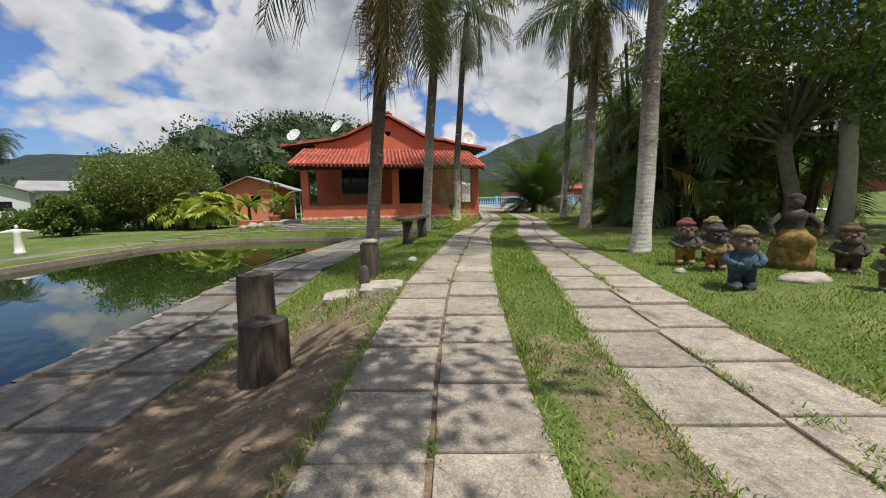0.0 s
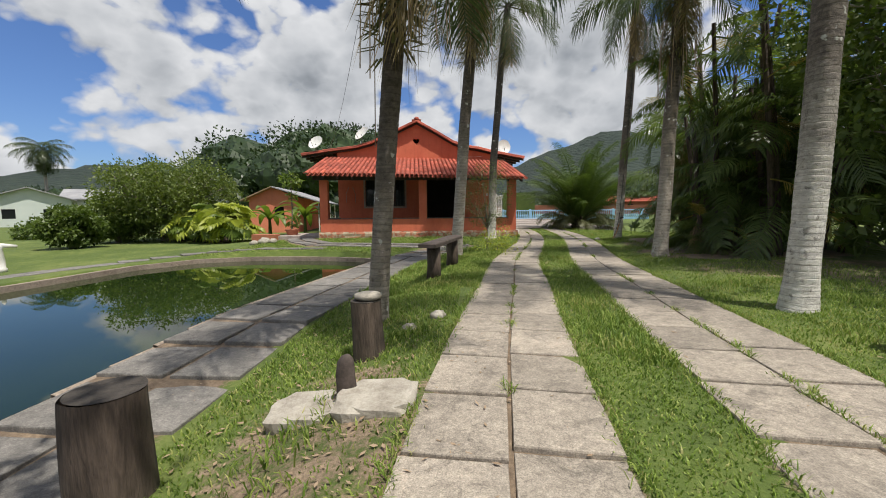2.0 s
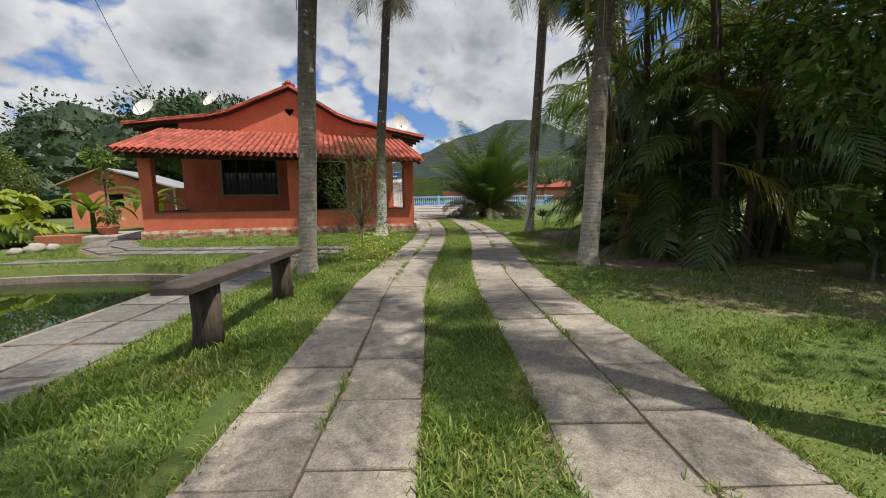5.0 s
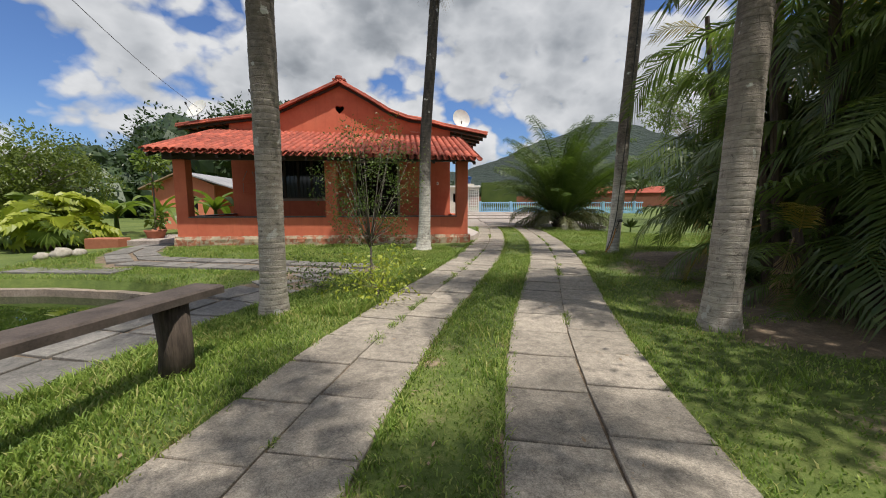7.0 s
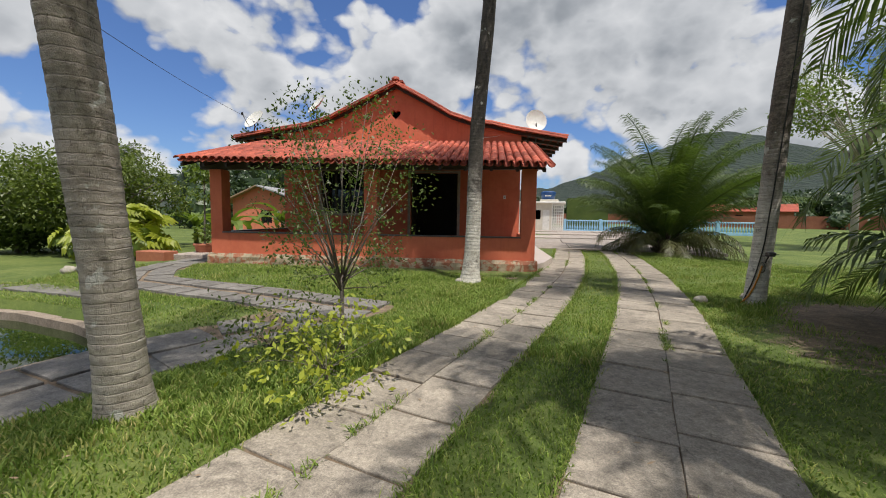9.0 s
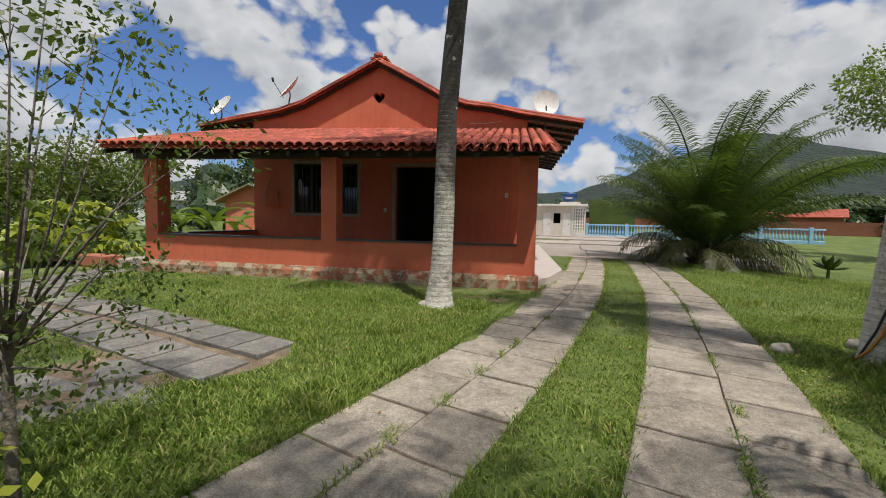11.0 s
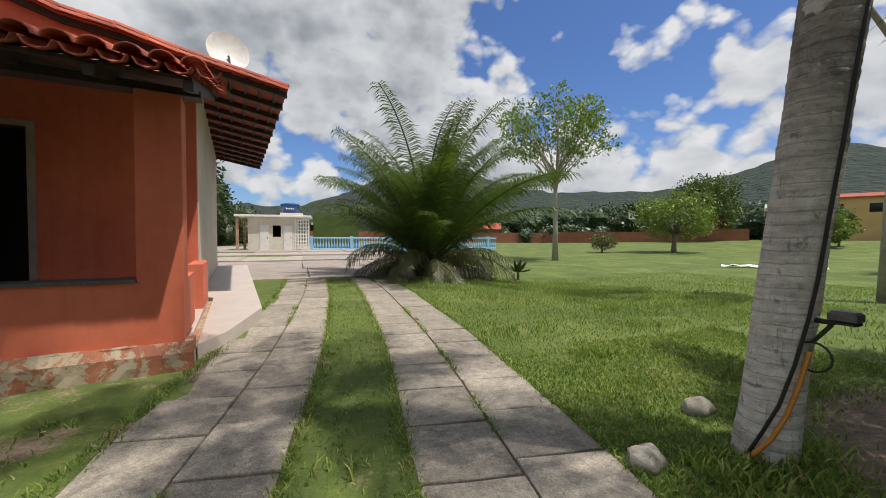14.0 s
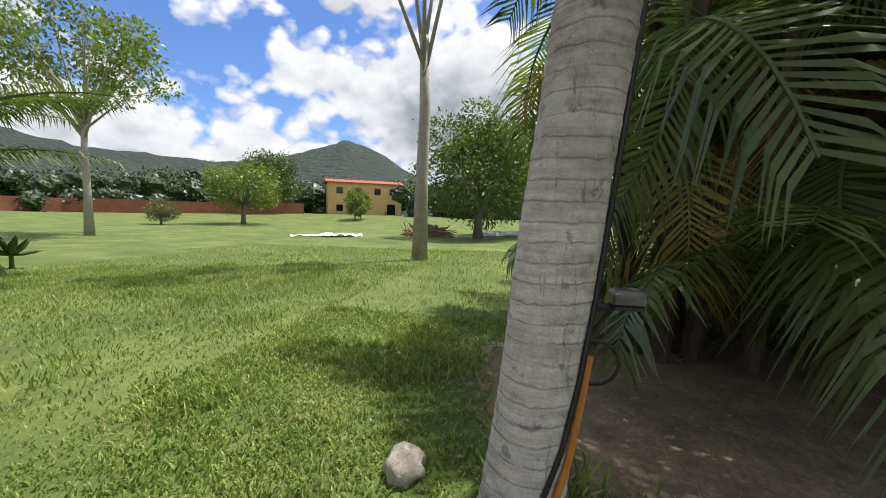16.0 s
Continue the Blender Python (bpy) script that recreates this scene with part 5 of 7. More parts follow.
def fan_palm(x, y, h, n, seed, bright=0.75):
    t = thing("fan_palm", "yellow-green fan palm bush on the lawn", "palm bush", "fan palm bushes", (x, y, lawn(x, y)))
    rr = random.Random(seed)
    m = Mesh()
    m.tube([(0, 0, -0.1), (0, 0, 0.35)], [0.2, 0.14], 9)
    part("trunk", m, M_stump, t)
    for i in range(n):
        a, e = i * 2.4, radians(rr.uniform(15, 82))
        l = h * rr.uniform(0.55, 0.95)
        d = Vector((math.cos(a) * math.cos(e), math.sin(a) * math.cos(e), math.sin(e)))
        tip = Vector((0, 0, 0.25)) + d * l
        m = Mesh()
        m.tube([(0, 0, 0.25), Vector((0, 0, 0.25)) + d * l * 0.5 + Vector((0, 0, 0.05)), tip], 0.012, 4)
        st = part("stalk", m, M_leaf2, t)
        o = part("leaf", rr.choice(FAN if rr.random() < bright else FAND), None, st)
        o.matrix_local = Matrix.Translation(tip) @ Matrix.Rotation(a, 4, "Z") @ Matrix.Rotation(radians(rr.uniform(-35, 35)), 4, "X") @ Matrix.Rotation(-e * 0.5 + radians(rr.uniform(25, 80)), 4, "Y")


fan_palm(-12.2, 20.7, 1.75, 50, 1, 0.7)
fan_palm(-14.0, 21.2, 1.4, 30, 2, 0.6)
fan_palm(-11.4, 19.7, 1.1, 30, 3, 0.55)

# banana-like plants behind the house's left side
def broad_leaf(l, w_, seed):
    rr = random.Random(seed)
    m = Mesh()
    p, a = Vector((0, 0, 0)), radians(70)
    prev = None
    for i in range(11):
        t = i / 10
        ww = w_ * max(0.0, math.sin(math.pi * min(1, 0.08 + t * 0.92))) ** 0.7 * rr.uniform(0.85, 1.05)
        cur = (p + Vector((0, ww, ww * 0.3)), p.copy(), p + Vector((0, -ww, ww * 0.3)))
        if prev:
            m.quad(prev[0], prev[1], cur[1], cur[0])
            m.quad(prev[1], prev[2], cur[2], cur[1])
        prev = cur
        a -= radians(11)
        p = p + Vector((math.cos(a), 0, math.sin(a))) * l / 10
    return m


BROAD = [broad_leaf(2.2, 0.24, s).make("leaf", M_leaf2) for s in range(3)]
for x, y, s in ((-12.6, 26.0, 1.0), (-11.2, 28.0, 1.1), (-15.6, 26.8, 0.9)):
    t = thing("banana_plant", "tall banana plant with arching torn leaves", "plant", "banana plants", (x, y, lawn(x, y)))
    m = Mesh()
    m.tube([(0, 0, -0.1), (0, 0, 1.1 * s)], [0.13, 0.08], 8)
    part("stem", m, M_leaf3, t)
    for i in range(9):
        o = part("leaf", R.choice(BROAD), None, t)
        o.matrix_local = pose(0, 0, 1.0 * s, 0, R.uniform(-15, 35), i * 137) @ Matrix.Diagonal((s, s, s, 1))

# far palm, and palms by the pool
def far_palm(x, y, h, n, size, seed):
    t = thing("far_palm", "tall distant palm with drooping dark fronds", "palm tree", "distant palms", (x, y, -0.8))
    m = Mesh()
    m.tube([(0, 0, -0.5), (0, 0, h * 0.5), (0, 0, h)], [0.3, 0.24, 0.2], 9)
    part("trunk", m, M_palebark, t)
    rr = random.Random(seed)
    for i in range(n):
        put_frond(t, F_coco, (0, 0, h), i * 137.5, 48 - 130 * i / n, size * rr.uniform(0.9, 1.1))


far_palm(-70.0, 63.2, 13.0, 44, 1.75, 1)
far_palm(-66.0, 38.0, 9.0, 20, 1.8, 2)
far_palm(-9.0, 66.0, 4.6, 18, 1.5, 3)
far_palm(-5.5, 70.0, 4.4, 18, 1.5, 4)

# woodland belt in the distance, one mass
rr = random.Random(77)
clumps, grove = [], []
for az0, az1, dist, hh, n in ((-62, -50, 95, 6, 10), (-47, -36, 62, 5, 10), (-38, -8, 56, 11.5, 34), (-28, -12, 48, 12.0, 18), (-8, 4, 85, 7, 8), (6, 30, 105, 8, 16), (26, 62, 105, 8.5, 34), (30, 56, 92, 4.5, 24), (66, 100, 75, 8, 18), (100, 140, 60, 9, 14), (-140, -64, 70, 8, 22)):
    for i in range(n):
        az = radians(az0 + (az1 - az0) * (i + rr.random()) / n)
        d = dist * rr.uniform(0.9, 1.25)
        h = hh * rr.uniform(0.65, 1.1)
        r = h * rr.uniform(0.36, 0.5)
        x, y = d * math.sin(az), 8 + d * math.cos(az)
        (grove if hh > 11 else clumps).extend([((x, y, h - r * 0.85), r), ((x + rr.uniform(-1, 1) * r, y + rr.uniform(-1, 1) * r, h * 0.5), r * 0.9), ((x + rr.uniform(-1, 1) * r, y + rr.uniform(-1, 1) * r, h * 0.2), r * 0.9)])


def canopy(name, clumps_, n, size, seed, label):
    """Crowns with a leafy hull round a dense inner mass."""
    m = Mesh()
    for c_, r in clumps_:
        m.blob(c_, r * 0.78, r * 0.78, r * 0.64, 14, 9, 0.4, 2.6)
    k = len(m.v)
    v_ = leaf_cloud(clumps_, n, size, seed, 0.3, 0.74, 0.02)
    m.v += [tuple(p) for p in v_.tolist()]
    m.f += [(k + 4 * i, k + 4 * i + 1, k + 4 * i + 2, k + 4 * i + 3) for i in range(n)]
    tagged(part(name, m, M_wood), label, "woods", kind="stuff")


canopy("woodland", clumps, 90000, 0.62, 5, "dark green woodland belt along the valley")
canopy("grove", grove, 120000, 0.48, 6, "dense dark grove of tall trees behind the outbuilding")

# ---- things on the ground ----
def stump(x, y, r, h, seed, stone=False, label="weathered dark log post standing in the bare earth"):
    t = thing("log_post", label, "log post", "log posts by the pond path", (x, y, lawn(x, y)))
    rr = random.Random(seed)
    m = Mesh()
    seg, rings = 22, 14
    for i in range(rings + 1):
        z = -0.12 + (h + 0.12) * i / rings
        for j in range(seg):
            a = 2 * math.pi * j / seg
            q = r * (1.12 - 0.12 * i / rings) * (1 + 0.16 * noise.noise(Vector((math.cos(a) * 1.2, math.sin(a) * 1.2, seed + z))) + 0.07 * noise.noise(Vector((math.cos(a) * 5, math.sin(a) * 5, z * 1.2 + seed))))
            m.v.append((q * math.cos(a) + 0.02 * (z / h) * (seed % 3 - 1), q * math.sin(a), z))
    for i in range(rings):
        for j in range(seg):
            a, b = i * seg + j, i * seg + (j + 1) % seg
            m.f.append((a, b, b + seg, a + seg))
    part("bark", m, M_stump, t, smooth=True)
    m = Mesh()
    m.quad(*[(0.99 * r * math.cos(2 * math.pi * j / 22) * (1 + 0.12 * noise.noise(Vector((math.cos(2 * math.pi * j / 22) * 1.2, math.sin(2 * math.pi * j / 22) * 1.2, seed + h)))) + 0.02 * (seed % 3 - 1), 0.99 * r * math.sin(2 * math.pi * j / 22), h + 0.003) for j in range(22)])
    part("cut_top", m, M_logtop, t, "cracked grey cut end")
    if stone:
        s = thing("stone", "flat pale stone resting on a log post", "stone", "loose stones", (x, y, lawn(x, y) + h + 0.003))
        m = Mesh()
        m.blob((0, 0, 0.035), 0.115, 0.09, 0.042, 14, 8, 0.2)
        part("stone_body", m, M_stone, s, smooth=True)


stump(-1.42, 2.98, 0.175, 0.47, 1)
stump(-1.95, 4.0, 0.165, 0.58, 2)
stump(-1.0, 5.4, 0.125, 0.47, 3, True, "short dark log post with a stone on top")
wd = thing("wooden_stake", "thin round-topped weathered wooden stake beside paving stones", "stake", "", (-0.93, 4.62, lawn(-0.93, 4.62)))
m = Mesh()
m.tube([(-0.012, 0, -0.1), (-0.01, 0, 0.06), (-0.016, 0, 0.16), (-0.012, 0, 0.235), (-0.004, 0, 0.275), (0.0, 0, 0.295)], [0.070, 0.066, 0.064, 0.058, 0.040, 0.012], 14, True, 0.25)
m.v = [(p[0], p[1] * 0.6, p[2]) for p in m.v]
part("wood", m, M_bench, wd, smooth=True)
for x, y, a, sx, sy in ((-1.2, 4.6, 6, 0.44, 0.36), (-0.73, 4.53, 2, 0.48, 0.40)):
    t = thing("paving_stone", "rough pale stone slab set in the earth", "paving stone", "rough stones by the log posts", (x, y, lawn(x, y)))
    t.rotation_euler = (radians(2), radians(-2), radians(a))
    m = Mesh()
    m.blob((0, 0, -0.02), sx * 0.62, sy * 0.62, 0.16, 18, 10, 0.3)
    m.v = [(max(-sx / 2, min(sx / 2, p[0])), max(-sy / 2, min(sy / 2, p[1])), max(-0.1, min(0.055, p[2])) + 0.008 * noise.noise(Vector(p) * 9)) for p in m.v]
    part("slab_body", m, M_stone, t)

bench = thing("log_bench", "rustic bench of a dark plank on two log legs", "bench", "", (0, 0, 0))
m = Mesh()
a, b = Vector((-0.86, 8.62, 0.60)), Vector((-0.475, 11.0, 0.60))
d = (b - a).normalized()
q = Matrix.Translation(a) @ d.to_track_quat("Y", "Z").to_matrix().to_4x4()
m.rbox(-0.15, 0, -0.035, 0.15, (b - a).length, 0.035, 0.015, q)
part("plank", m, M_bench, bench, "long dark split plank")
for f_ in (0.183, 0.834):
    p = a.lerp(b, f_)
    m = Mesh()
    g_ = lawn(p.x, p.y)
    m.tube([(p.x, p.y, g_ - 0.1), (p.x + 0.01, p.y, g_ + 0.25), (p.x, p.y, 0.567)], [0.135, 0.115, 0.125], 16, True, 0.18)
    part("leg", m, M_stump, bench, "log leg with loose bark", smooth=True)

for x, y, r in ((4.72, 17.55, 0.09), (5.5, 17.83, 0.085), (0.52, 18.0, 0.07), (-0.75, 5.95, 0.06), (-0.5, 6.35, 0.07), (2.95, 4.85, 0.06), (0.3, 16.9, 0.04)):
    t = thing("stone", "pale rounded stone in the grass", "stone", "loose stones", (x, y, lawn(x, y)))
    m = Mesh()
    m.blob((0, 0, r * 0.35), r * 1.15, r, r * 0.85, 14, 9, 0.35)
    part("stone_body", m, M_stone, t, smooth=True)
t = thing("flat_rock", "flat brown rock in the grass before the lawn figures", "rock", "", (3.82, 4.1, lawn(3.82, 4.1)))
m = Mesh()
m.blob((0, 0, 0.01), 0.27, 0.14, 0.085, 18, 9, 0.35)
part("rock_body", m, M_stone, t, smooth=True)

# lawn figures: plain painted concrete shapes
def figure_material(name, stops):
    m, n = material(name)
    v = objvec(n)
    z = n.add("ShaderNodeSeparateXYZ", {0: v}).outputs[2]
    zz = n.math("ADD", z, n.math("MULTIPLY", n.math("SUBTRACT", n.noise(v, 9, 4), 0.5), 0.05))
    ramp_ = n.add("ShaderNodeValToRGB", {0: zz})
    ramp_.color_ramp.interpolation = "CONSTANT"
    e = ramp_.color_ramp.elements
    while len(e) < len(stops):
        e.new(0.5)
    for el, (p, c_) in zip(e, stops):
        el.position, el.color = p, (*c_, 1)
    dirt = n.ramp(n.noise(v, 13, 6, 0.7), [(0.40, grey(0.22)), (0.62, grey(1.0))])
    finish(n, n.mix(0.85, ramp_.outputs[0], dirt, "MULTIPLY"), 0.85, n.noise(v, 25, 5), 0.6, 0.01)
    return m


def figure(x, y, h, face, stops, seed, label):
    """A squat bearded garden figure, one mesh."""
    m = Mesh()
    k = h / 0.62
    m.blob((-0.065 * k, -0.035 * k, 0.04 * k), 0.06 * k, 0.095 * k, 0.045 * k, 10, 6, 0.1)
    m.blob((0.065 * k, -0.035 * k, 0.04 * k), 0.06 * k, 0.095 * k, 0.045 * k, 10, 6, 0.1)
    m.tube([(-0.06 * k, 0, 0.03 * k), (-0.055 * k, 0, 0.2 * k)], [0.055 * k, 0.07 * k], 10)
    m.tube([(0.06 * k, 0, 0.03 * k), (0.055 * k, 0, 0.2 * k)], [0.055 * k, 0.07 * k], 10)
    m.blob((0, 0, 0.27 * k), 0.135 * k, 0.12 * k, 0.15 * k, 16, 10, 0.08)
    for s in (-1, 1):
        m.tube([(s * 0.11 * k, 0, 0.36 * k), (s * 0.165 * k, -0.02 * k, 0.29 * k), (s * 0.10 * k, -0.11 * k, 0.25 * k)], [0.042 * k, 0.042 * k, 0.035 * k], 9)
        m.blob((s * 0.07 * k, -0.125 * k, 0.25 * k), 0.036 * k, 0.03 * k, 0.03 * k, 8, 6, 0.1)
        m.blob((s * 0.115 * k, 0, 0.475 * k), 0.025 * k, 0.02 * k, 0.035 * k, 8, 6, 0.1)
        m.blob((s * 0.045 * k, -0.098 * k, 0.50 * k), 0.02 * k, 0.012 * k, 0.015 * k, 8, 6, 0)
    m.blob((0, 0, 0.475 * k), 0.112 * k, 0.105 * k, 0.10 * k, 16, 10, 0.06)
    m.blob((0, -0.075 * k, 0.415 * k), 0.085 * k, 0.055 * k, 0.075 * k, 12, 8, 0.3, 5)
    m.blob((0, -0.11 * k, 0.475 * k), 0.03 * k, 0.03 * k, 0.025 * k, 8, 6, 0.1)
    m.blob((0, 0.01 * k, 0.555 * k), 0.12 * k, 0.118 * k, 0.05 * k, 16, 8, 0.12)
    m.blob((0.01 * k, 0.03 * k, 0.59 * k), 0.075 * k, 0.075 * k, 0.045 * k, 12, 8, 0.15)
    ob = part("garden_figure", m, figure_material("figure_paint", stops), None, smooth=True)
    ob.matrix_world = pose(x, y, lawn(x, y), 0, 0, face)
    tagged(ob, label, "garden statue", "painted lawn figures")


SKIN, DARKC = (0.20, 0.13, 0.10), (0.07, 0.065, 0.06)
figure(3.27, 5.28, 0.62, -20, [(0, (0.25, 0.22, 0.2)), (0.06, (0.42, 0.26, 0.05)), (0.24, (0.10, 0.11, 0.09)), (0.39, SKIN), (0.545, (0.20, 0.055, 0.05))], 1, "weathered squat figure in ochre trousers and red cap on the lawn")
figure(3.66, 5.32, 0.60, -20, [(0, (0.25, 0.22, 0.2)), (0.06, (0.10, 0.10, 0.09)), (0.24, (0.14, 0.12, 0.1)), (0.39, SKIN), (0.545, (0.26, 0.20, 0.07))], 2, "weathered squat figure with a yellow cap on the lawn")
figure(3.37, 4.82, 0.56, -20, [(0, (0.25, 0.13, 0.1)), (0.06, (0.42, 0.20, 0.06)), (0.2, (0.33, 0.26, 0.1)), (0.33, DARKC), (0.5, DARKC)], 3, "weathered squat figure in faded orange clothes on the lawn")
figure(3.08, 4.02, 0.64, -15, [(0, (0.30, 0.33, 0.36)), (0.05, (0.04, 0.06, 0.09)), (0.20, (0.08, 0.15, 0.22)), (0.40, SKIN), (0.56, (0.20, 0.16, 0.09))], 4, "weathered squat figure in blue clothes standing on the lawn")
figure(4.6, 4.42, 0.56, -30, [(0, (0.3, 0.28, 0.24)), (0.05, (0.10, 0.055, 0.035)), (0.2, (0.09, 0.08, 0.06)), (0.35, SKIN), (0.5, (0.13, 0.08, 0.045))], 5, "weathered squat figure in brown clothes on the lawn")
figure(4.2, 3.62, 0.5, -40, [(0, (0.3, 0.28, 0.24)), (0.05, (0.12, 0.10, 0.05)), (0.2, (0.16, 0.15, 0.08)), (0.33, SKIN), (0.45, (0.2, 0.17, 0.1))], 6, "small weathered figure at the edge of the lawn group")
m = Mesh()
m.lathe((0, 0, 0), [(0.26, 0.0), (0.25, 0.1), (0.22, 0.35), (0.15, 0.52), (0.10, 0.6), (0.13, 0.7), (0.14, 0.78), (0.06, 0.84)], 20)
m.v = [(p[0] * (1 + 0.10 * math.sin(5 * math.atan2(p[1], p[0]) * 1) * (p[2] < 0.5)), p[1] * 0.8, p[2]) for p in m.v]
m.blob((0, 0, 0.93), 0.085, 0.085, 0.10, 14, 9, 0.1)
m.blob((0, 0.02, 0.97), 0.10, 0.10, 0.09, 14, 9, 0.2)
for s in (-1, 1):
    m.tube([(s * 0.13, 0, 0.76), (s * 0.25, -0.02, 0.62), (s * 0.22, -0.12, 0.47)], [0.045, 0.04, 0.03], 9)
m.blob((0, -0.18, 0.42), 0.2, 0.05, 0.12, 14, 8, 0.3, 4)
ob = part("garden_statue", m, figure_material("statue_paint", [(0, (0.26, 0.17, 0.04)), (0.10, (0.33, 0.21, 0.05)), (0.56, (0.06, 0.05, 0.04)), (0.80, (0.16, 0.11, 0.08)), (0.98, (0.04, 0.035, 0.03))]), None, smooth=True)
ob.matrix_world = pose(4.2, 4.7, lawn(4.2, 4.7), 0, 0, -30) @ Matrix.Diagonal((0.92, 0.92, 0.86, 1))
tagged(ob, "taller weathered statue in an ochre skirt among the lawn figures", "garden statue", "painted lawn figures")
m = Mesh()
m.lathe((0, 0, 0), [(0.16, 0), (0.16, 0.1), (0.13, 0.12), (0.13, 0.3), (0.10, 0.6), (0.12, 0.68), (0.05, 0.75)], 14)
m.blob((0, 0, 0.81), 0.055, 0.06, 0.075, 10, 8, 0.05)
m.tube([(-0.42, 0, 0.66), (-0.1, 0, 0.69), (0.1, 0, 0.69), (0.42, 0, 0.66)], [0.035, 0.065, 0.065, 0.035], 10)
ob = part("white_statue", m, M_white, None, smooth=True)
ob.matrix_world = pose(-12.9, 12.0, lawn(-12.9, 12.0), 0, 0, 48) @ Matrix.Diagonal((0.85, 0.9, 1.05, 1))
tagged(ob, "white plaster statue with outstretched arms on the pond bank", "garden statue")

# cable, sensor lamp and conduit on the leaning palm
bx, by, bz = 5.39, 17.36, lawn(5.39, 17.36)


def on_trunk(z, deg, off=0.0):
    r = 0.138 - 0.008 * (max(0, z) / 8.4) ** 0.8 + 0.12 * 0.138 * math.exp(-max(0, z) / 0.22) + off
    return Vector((bx + 0.012 * z + r * math.cos(radians(deg)), by - 0.10 * z + r * math.sin(radians(deg)), bz + z))


lamp = thing("sensor_lamp", "grey sensor lamp with black brackets on a palm trunk", "lamp", "", (0, 0, 0))
A0 = -88
p0 = on_trunk(0.78, A0, -0.01)
o_ = Vector((math.cos(radians(A0)), math.sin(radians(A0)), 0))
m = Mesh()
m.tube([p0, p0 + o_ * 0.07, p0 + o_ * 0.12 + Vector((0, 0, 0.02))], 0.014, 7)
part("bracket", m, M_black, lamp)
m = Mesh()
m.tube([p0 - Vector((0, 0, 0.11)), p0 + o_ * 0.07 - Vector((0, 0, 0.01))], 0.010, 6)
part("bracket", m, M_black, lamp)
m = Mesh()
m.rbox(-0.055, -0.045, 0.0, 0.055, 0.045, 0.045, 0.012, Matrix.Translation(p0 + o_ * 0.12 + Vector((0, 0, 0.02))) @ Matrix.Rotation(radians(A0), 4, "Z"))
part("housing", m, M_steel, lamp, "grey plastic housing")
m = Mesh()
m.rbox(-0.048, -0.038, -0.018, 0.048, 0.038, 0.0, 0.006, Matrix.Translation(p0 + o_ * 0.12 + Vector((0, 0, 0.018))) @ Matrix.Rotation(radians(A0), 4, "Z"))
part("sensor", m, M_black, lamp)
cable = thing("cable", "black cable running up the palm trunk with a loop", "cable", "", (0, 0, 0))
m = Mesh()
m.tube([on_trunk(z_, d_, 0.006) for z_, d_ in ((0.02, -176), (0.15, -160), (0.32, -140), (0.55, -124), (0.8, -112), (1.0, -106), (1.3, -104), (1.7, -100), (2.2, -97), (2.8, -94), (3.6, -92), (4.6, -90), (6.0, -90))], 0.0095, 7)
part("riser", m, M_black, cable)
m = Mesh()
c0 = on_trunk(0.60, -96, 0.03)
m.tube([c0 + o_ * (0.075 * math.cos(t)) + Vector((-0.02, 0, 0.075 * math.sin(t))) for t in [i * 0.42 for i in range(17)]], 0.006, 5)
part("loop", m, M_black, cable)
cond = thing("conduit", "orange plastic conduit on the palm trunk", "conduit", "", (0, 0, 0))
m = Mesh()
m.tube([on_trunk(z_, d_, q_) for z_, d_, q_ in ((-0.02, -178, 0.05), (0.05, -162, 0.03), (0.14, -144, 0.015), (0.28, -126, 0.012), (0.45, -112, 0.012), (0.62, -103, 0.014))], 0.0125, 8)
part("pipe", m, M_conduit, cond)
wire = thing("overhead_wire", "thin black overhead wire to the house roof", "wire", "", (0, 0, 0))
m = Mesh()
a, b = Vector((-0.68, 5.85, 4.9)), HM @ Vector((-0.3, PV, 4.35))
m.tube([a.lerp(b, i / 24) - Vector((0, 0, 0.55 * math.sin(math.pi * i / 24))) for i in range(25)], 0.005, 4)
part("line", m, M_black, wire)
lead = thing("dish_cable", "thin cable hanging from the dish across the gable", "cable", "", (0, 0, 0))
m = Mesh()
a, b = HM @ Vector((8.6, PV + 0.1, 4.35)), HM @ Vector((6.9, PV - 0.1, 4.0))
m.tube([a.lerp(b, i / 10) - Vector((0, 0, 0.12 * math.sin(math.pi * i / 10))) for i in range(11)], 0.008, 4)
part("line", m, M_dish, lead)

# left of the house: landing, planter, pot, rocks
t = thing("landing_slab", "low pinkish concrete landing beside the porch", "landing", "", (0, 0, 0))
m = Mesh()
m.rbox(-2.3, 1.2, -0.3, -0.15, 3.6, 0.06, 0.02, HM)
part("slab_body", m, M_plaza, t)
t = thing("brick_planter", "low reddish brick planter beside the path", "planter", "", (-9.55, 19.75, lawn(-9.55, 19.75)))
m = Mesh()
m.rbox(-0.55, -0.25, -0.1, 0.55, 0.25, 0.30, 0.015)
part("box", m, M_clay, t)
t = thing("plant_pot", "terracotta pot with a tall slender plant", "potted plant", "", (-8.75, 20.75, lawn(-8.75, 20.75) + 0.05))
m = Mesh()
m.lathe((0, 0, 0), [(0.17, 0), (0.24, 0.14), (0.29, 0.33), (0.33, 0.35), (0.33, 0.41), (0.29, 0.41), (0.27, 0.36)], 20)
part("pot", m, M_clay, t, smooth=True)
m = Mesh()
m.tube([(0, 0, 0.3), (0.05, 0, 1.4), (0.02, 0.05, 2.7)], [0.035, 0.028, 0.02], 7)
part("stem", m, M_branch, t)
leaves_part(leaf_cloud([((0.02, 0.03, 2.75), 0.42), ((0.05, 0, 2.0), 0.2), ((0.1, 0, 0.8), 0.3)], 420, 0.2, 9), M_leaf2, t, "foliage")
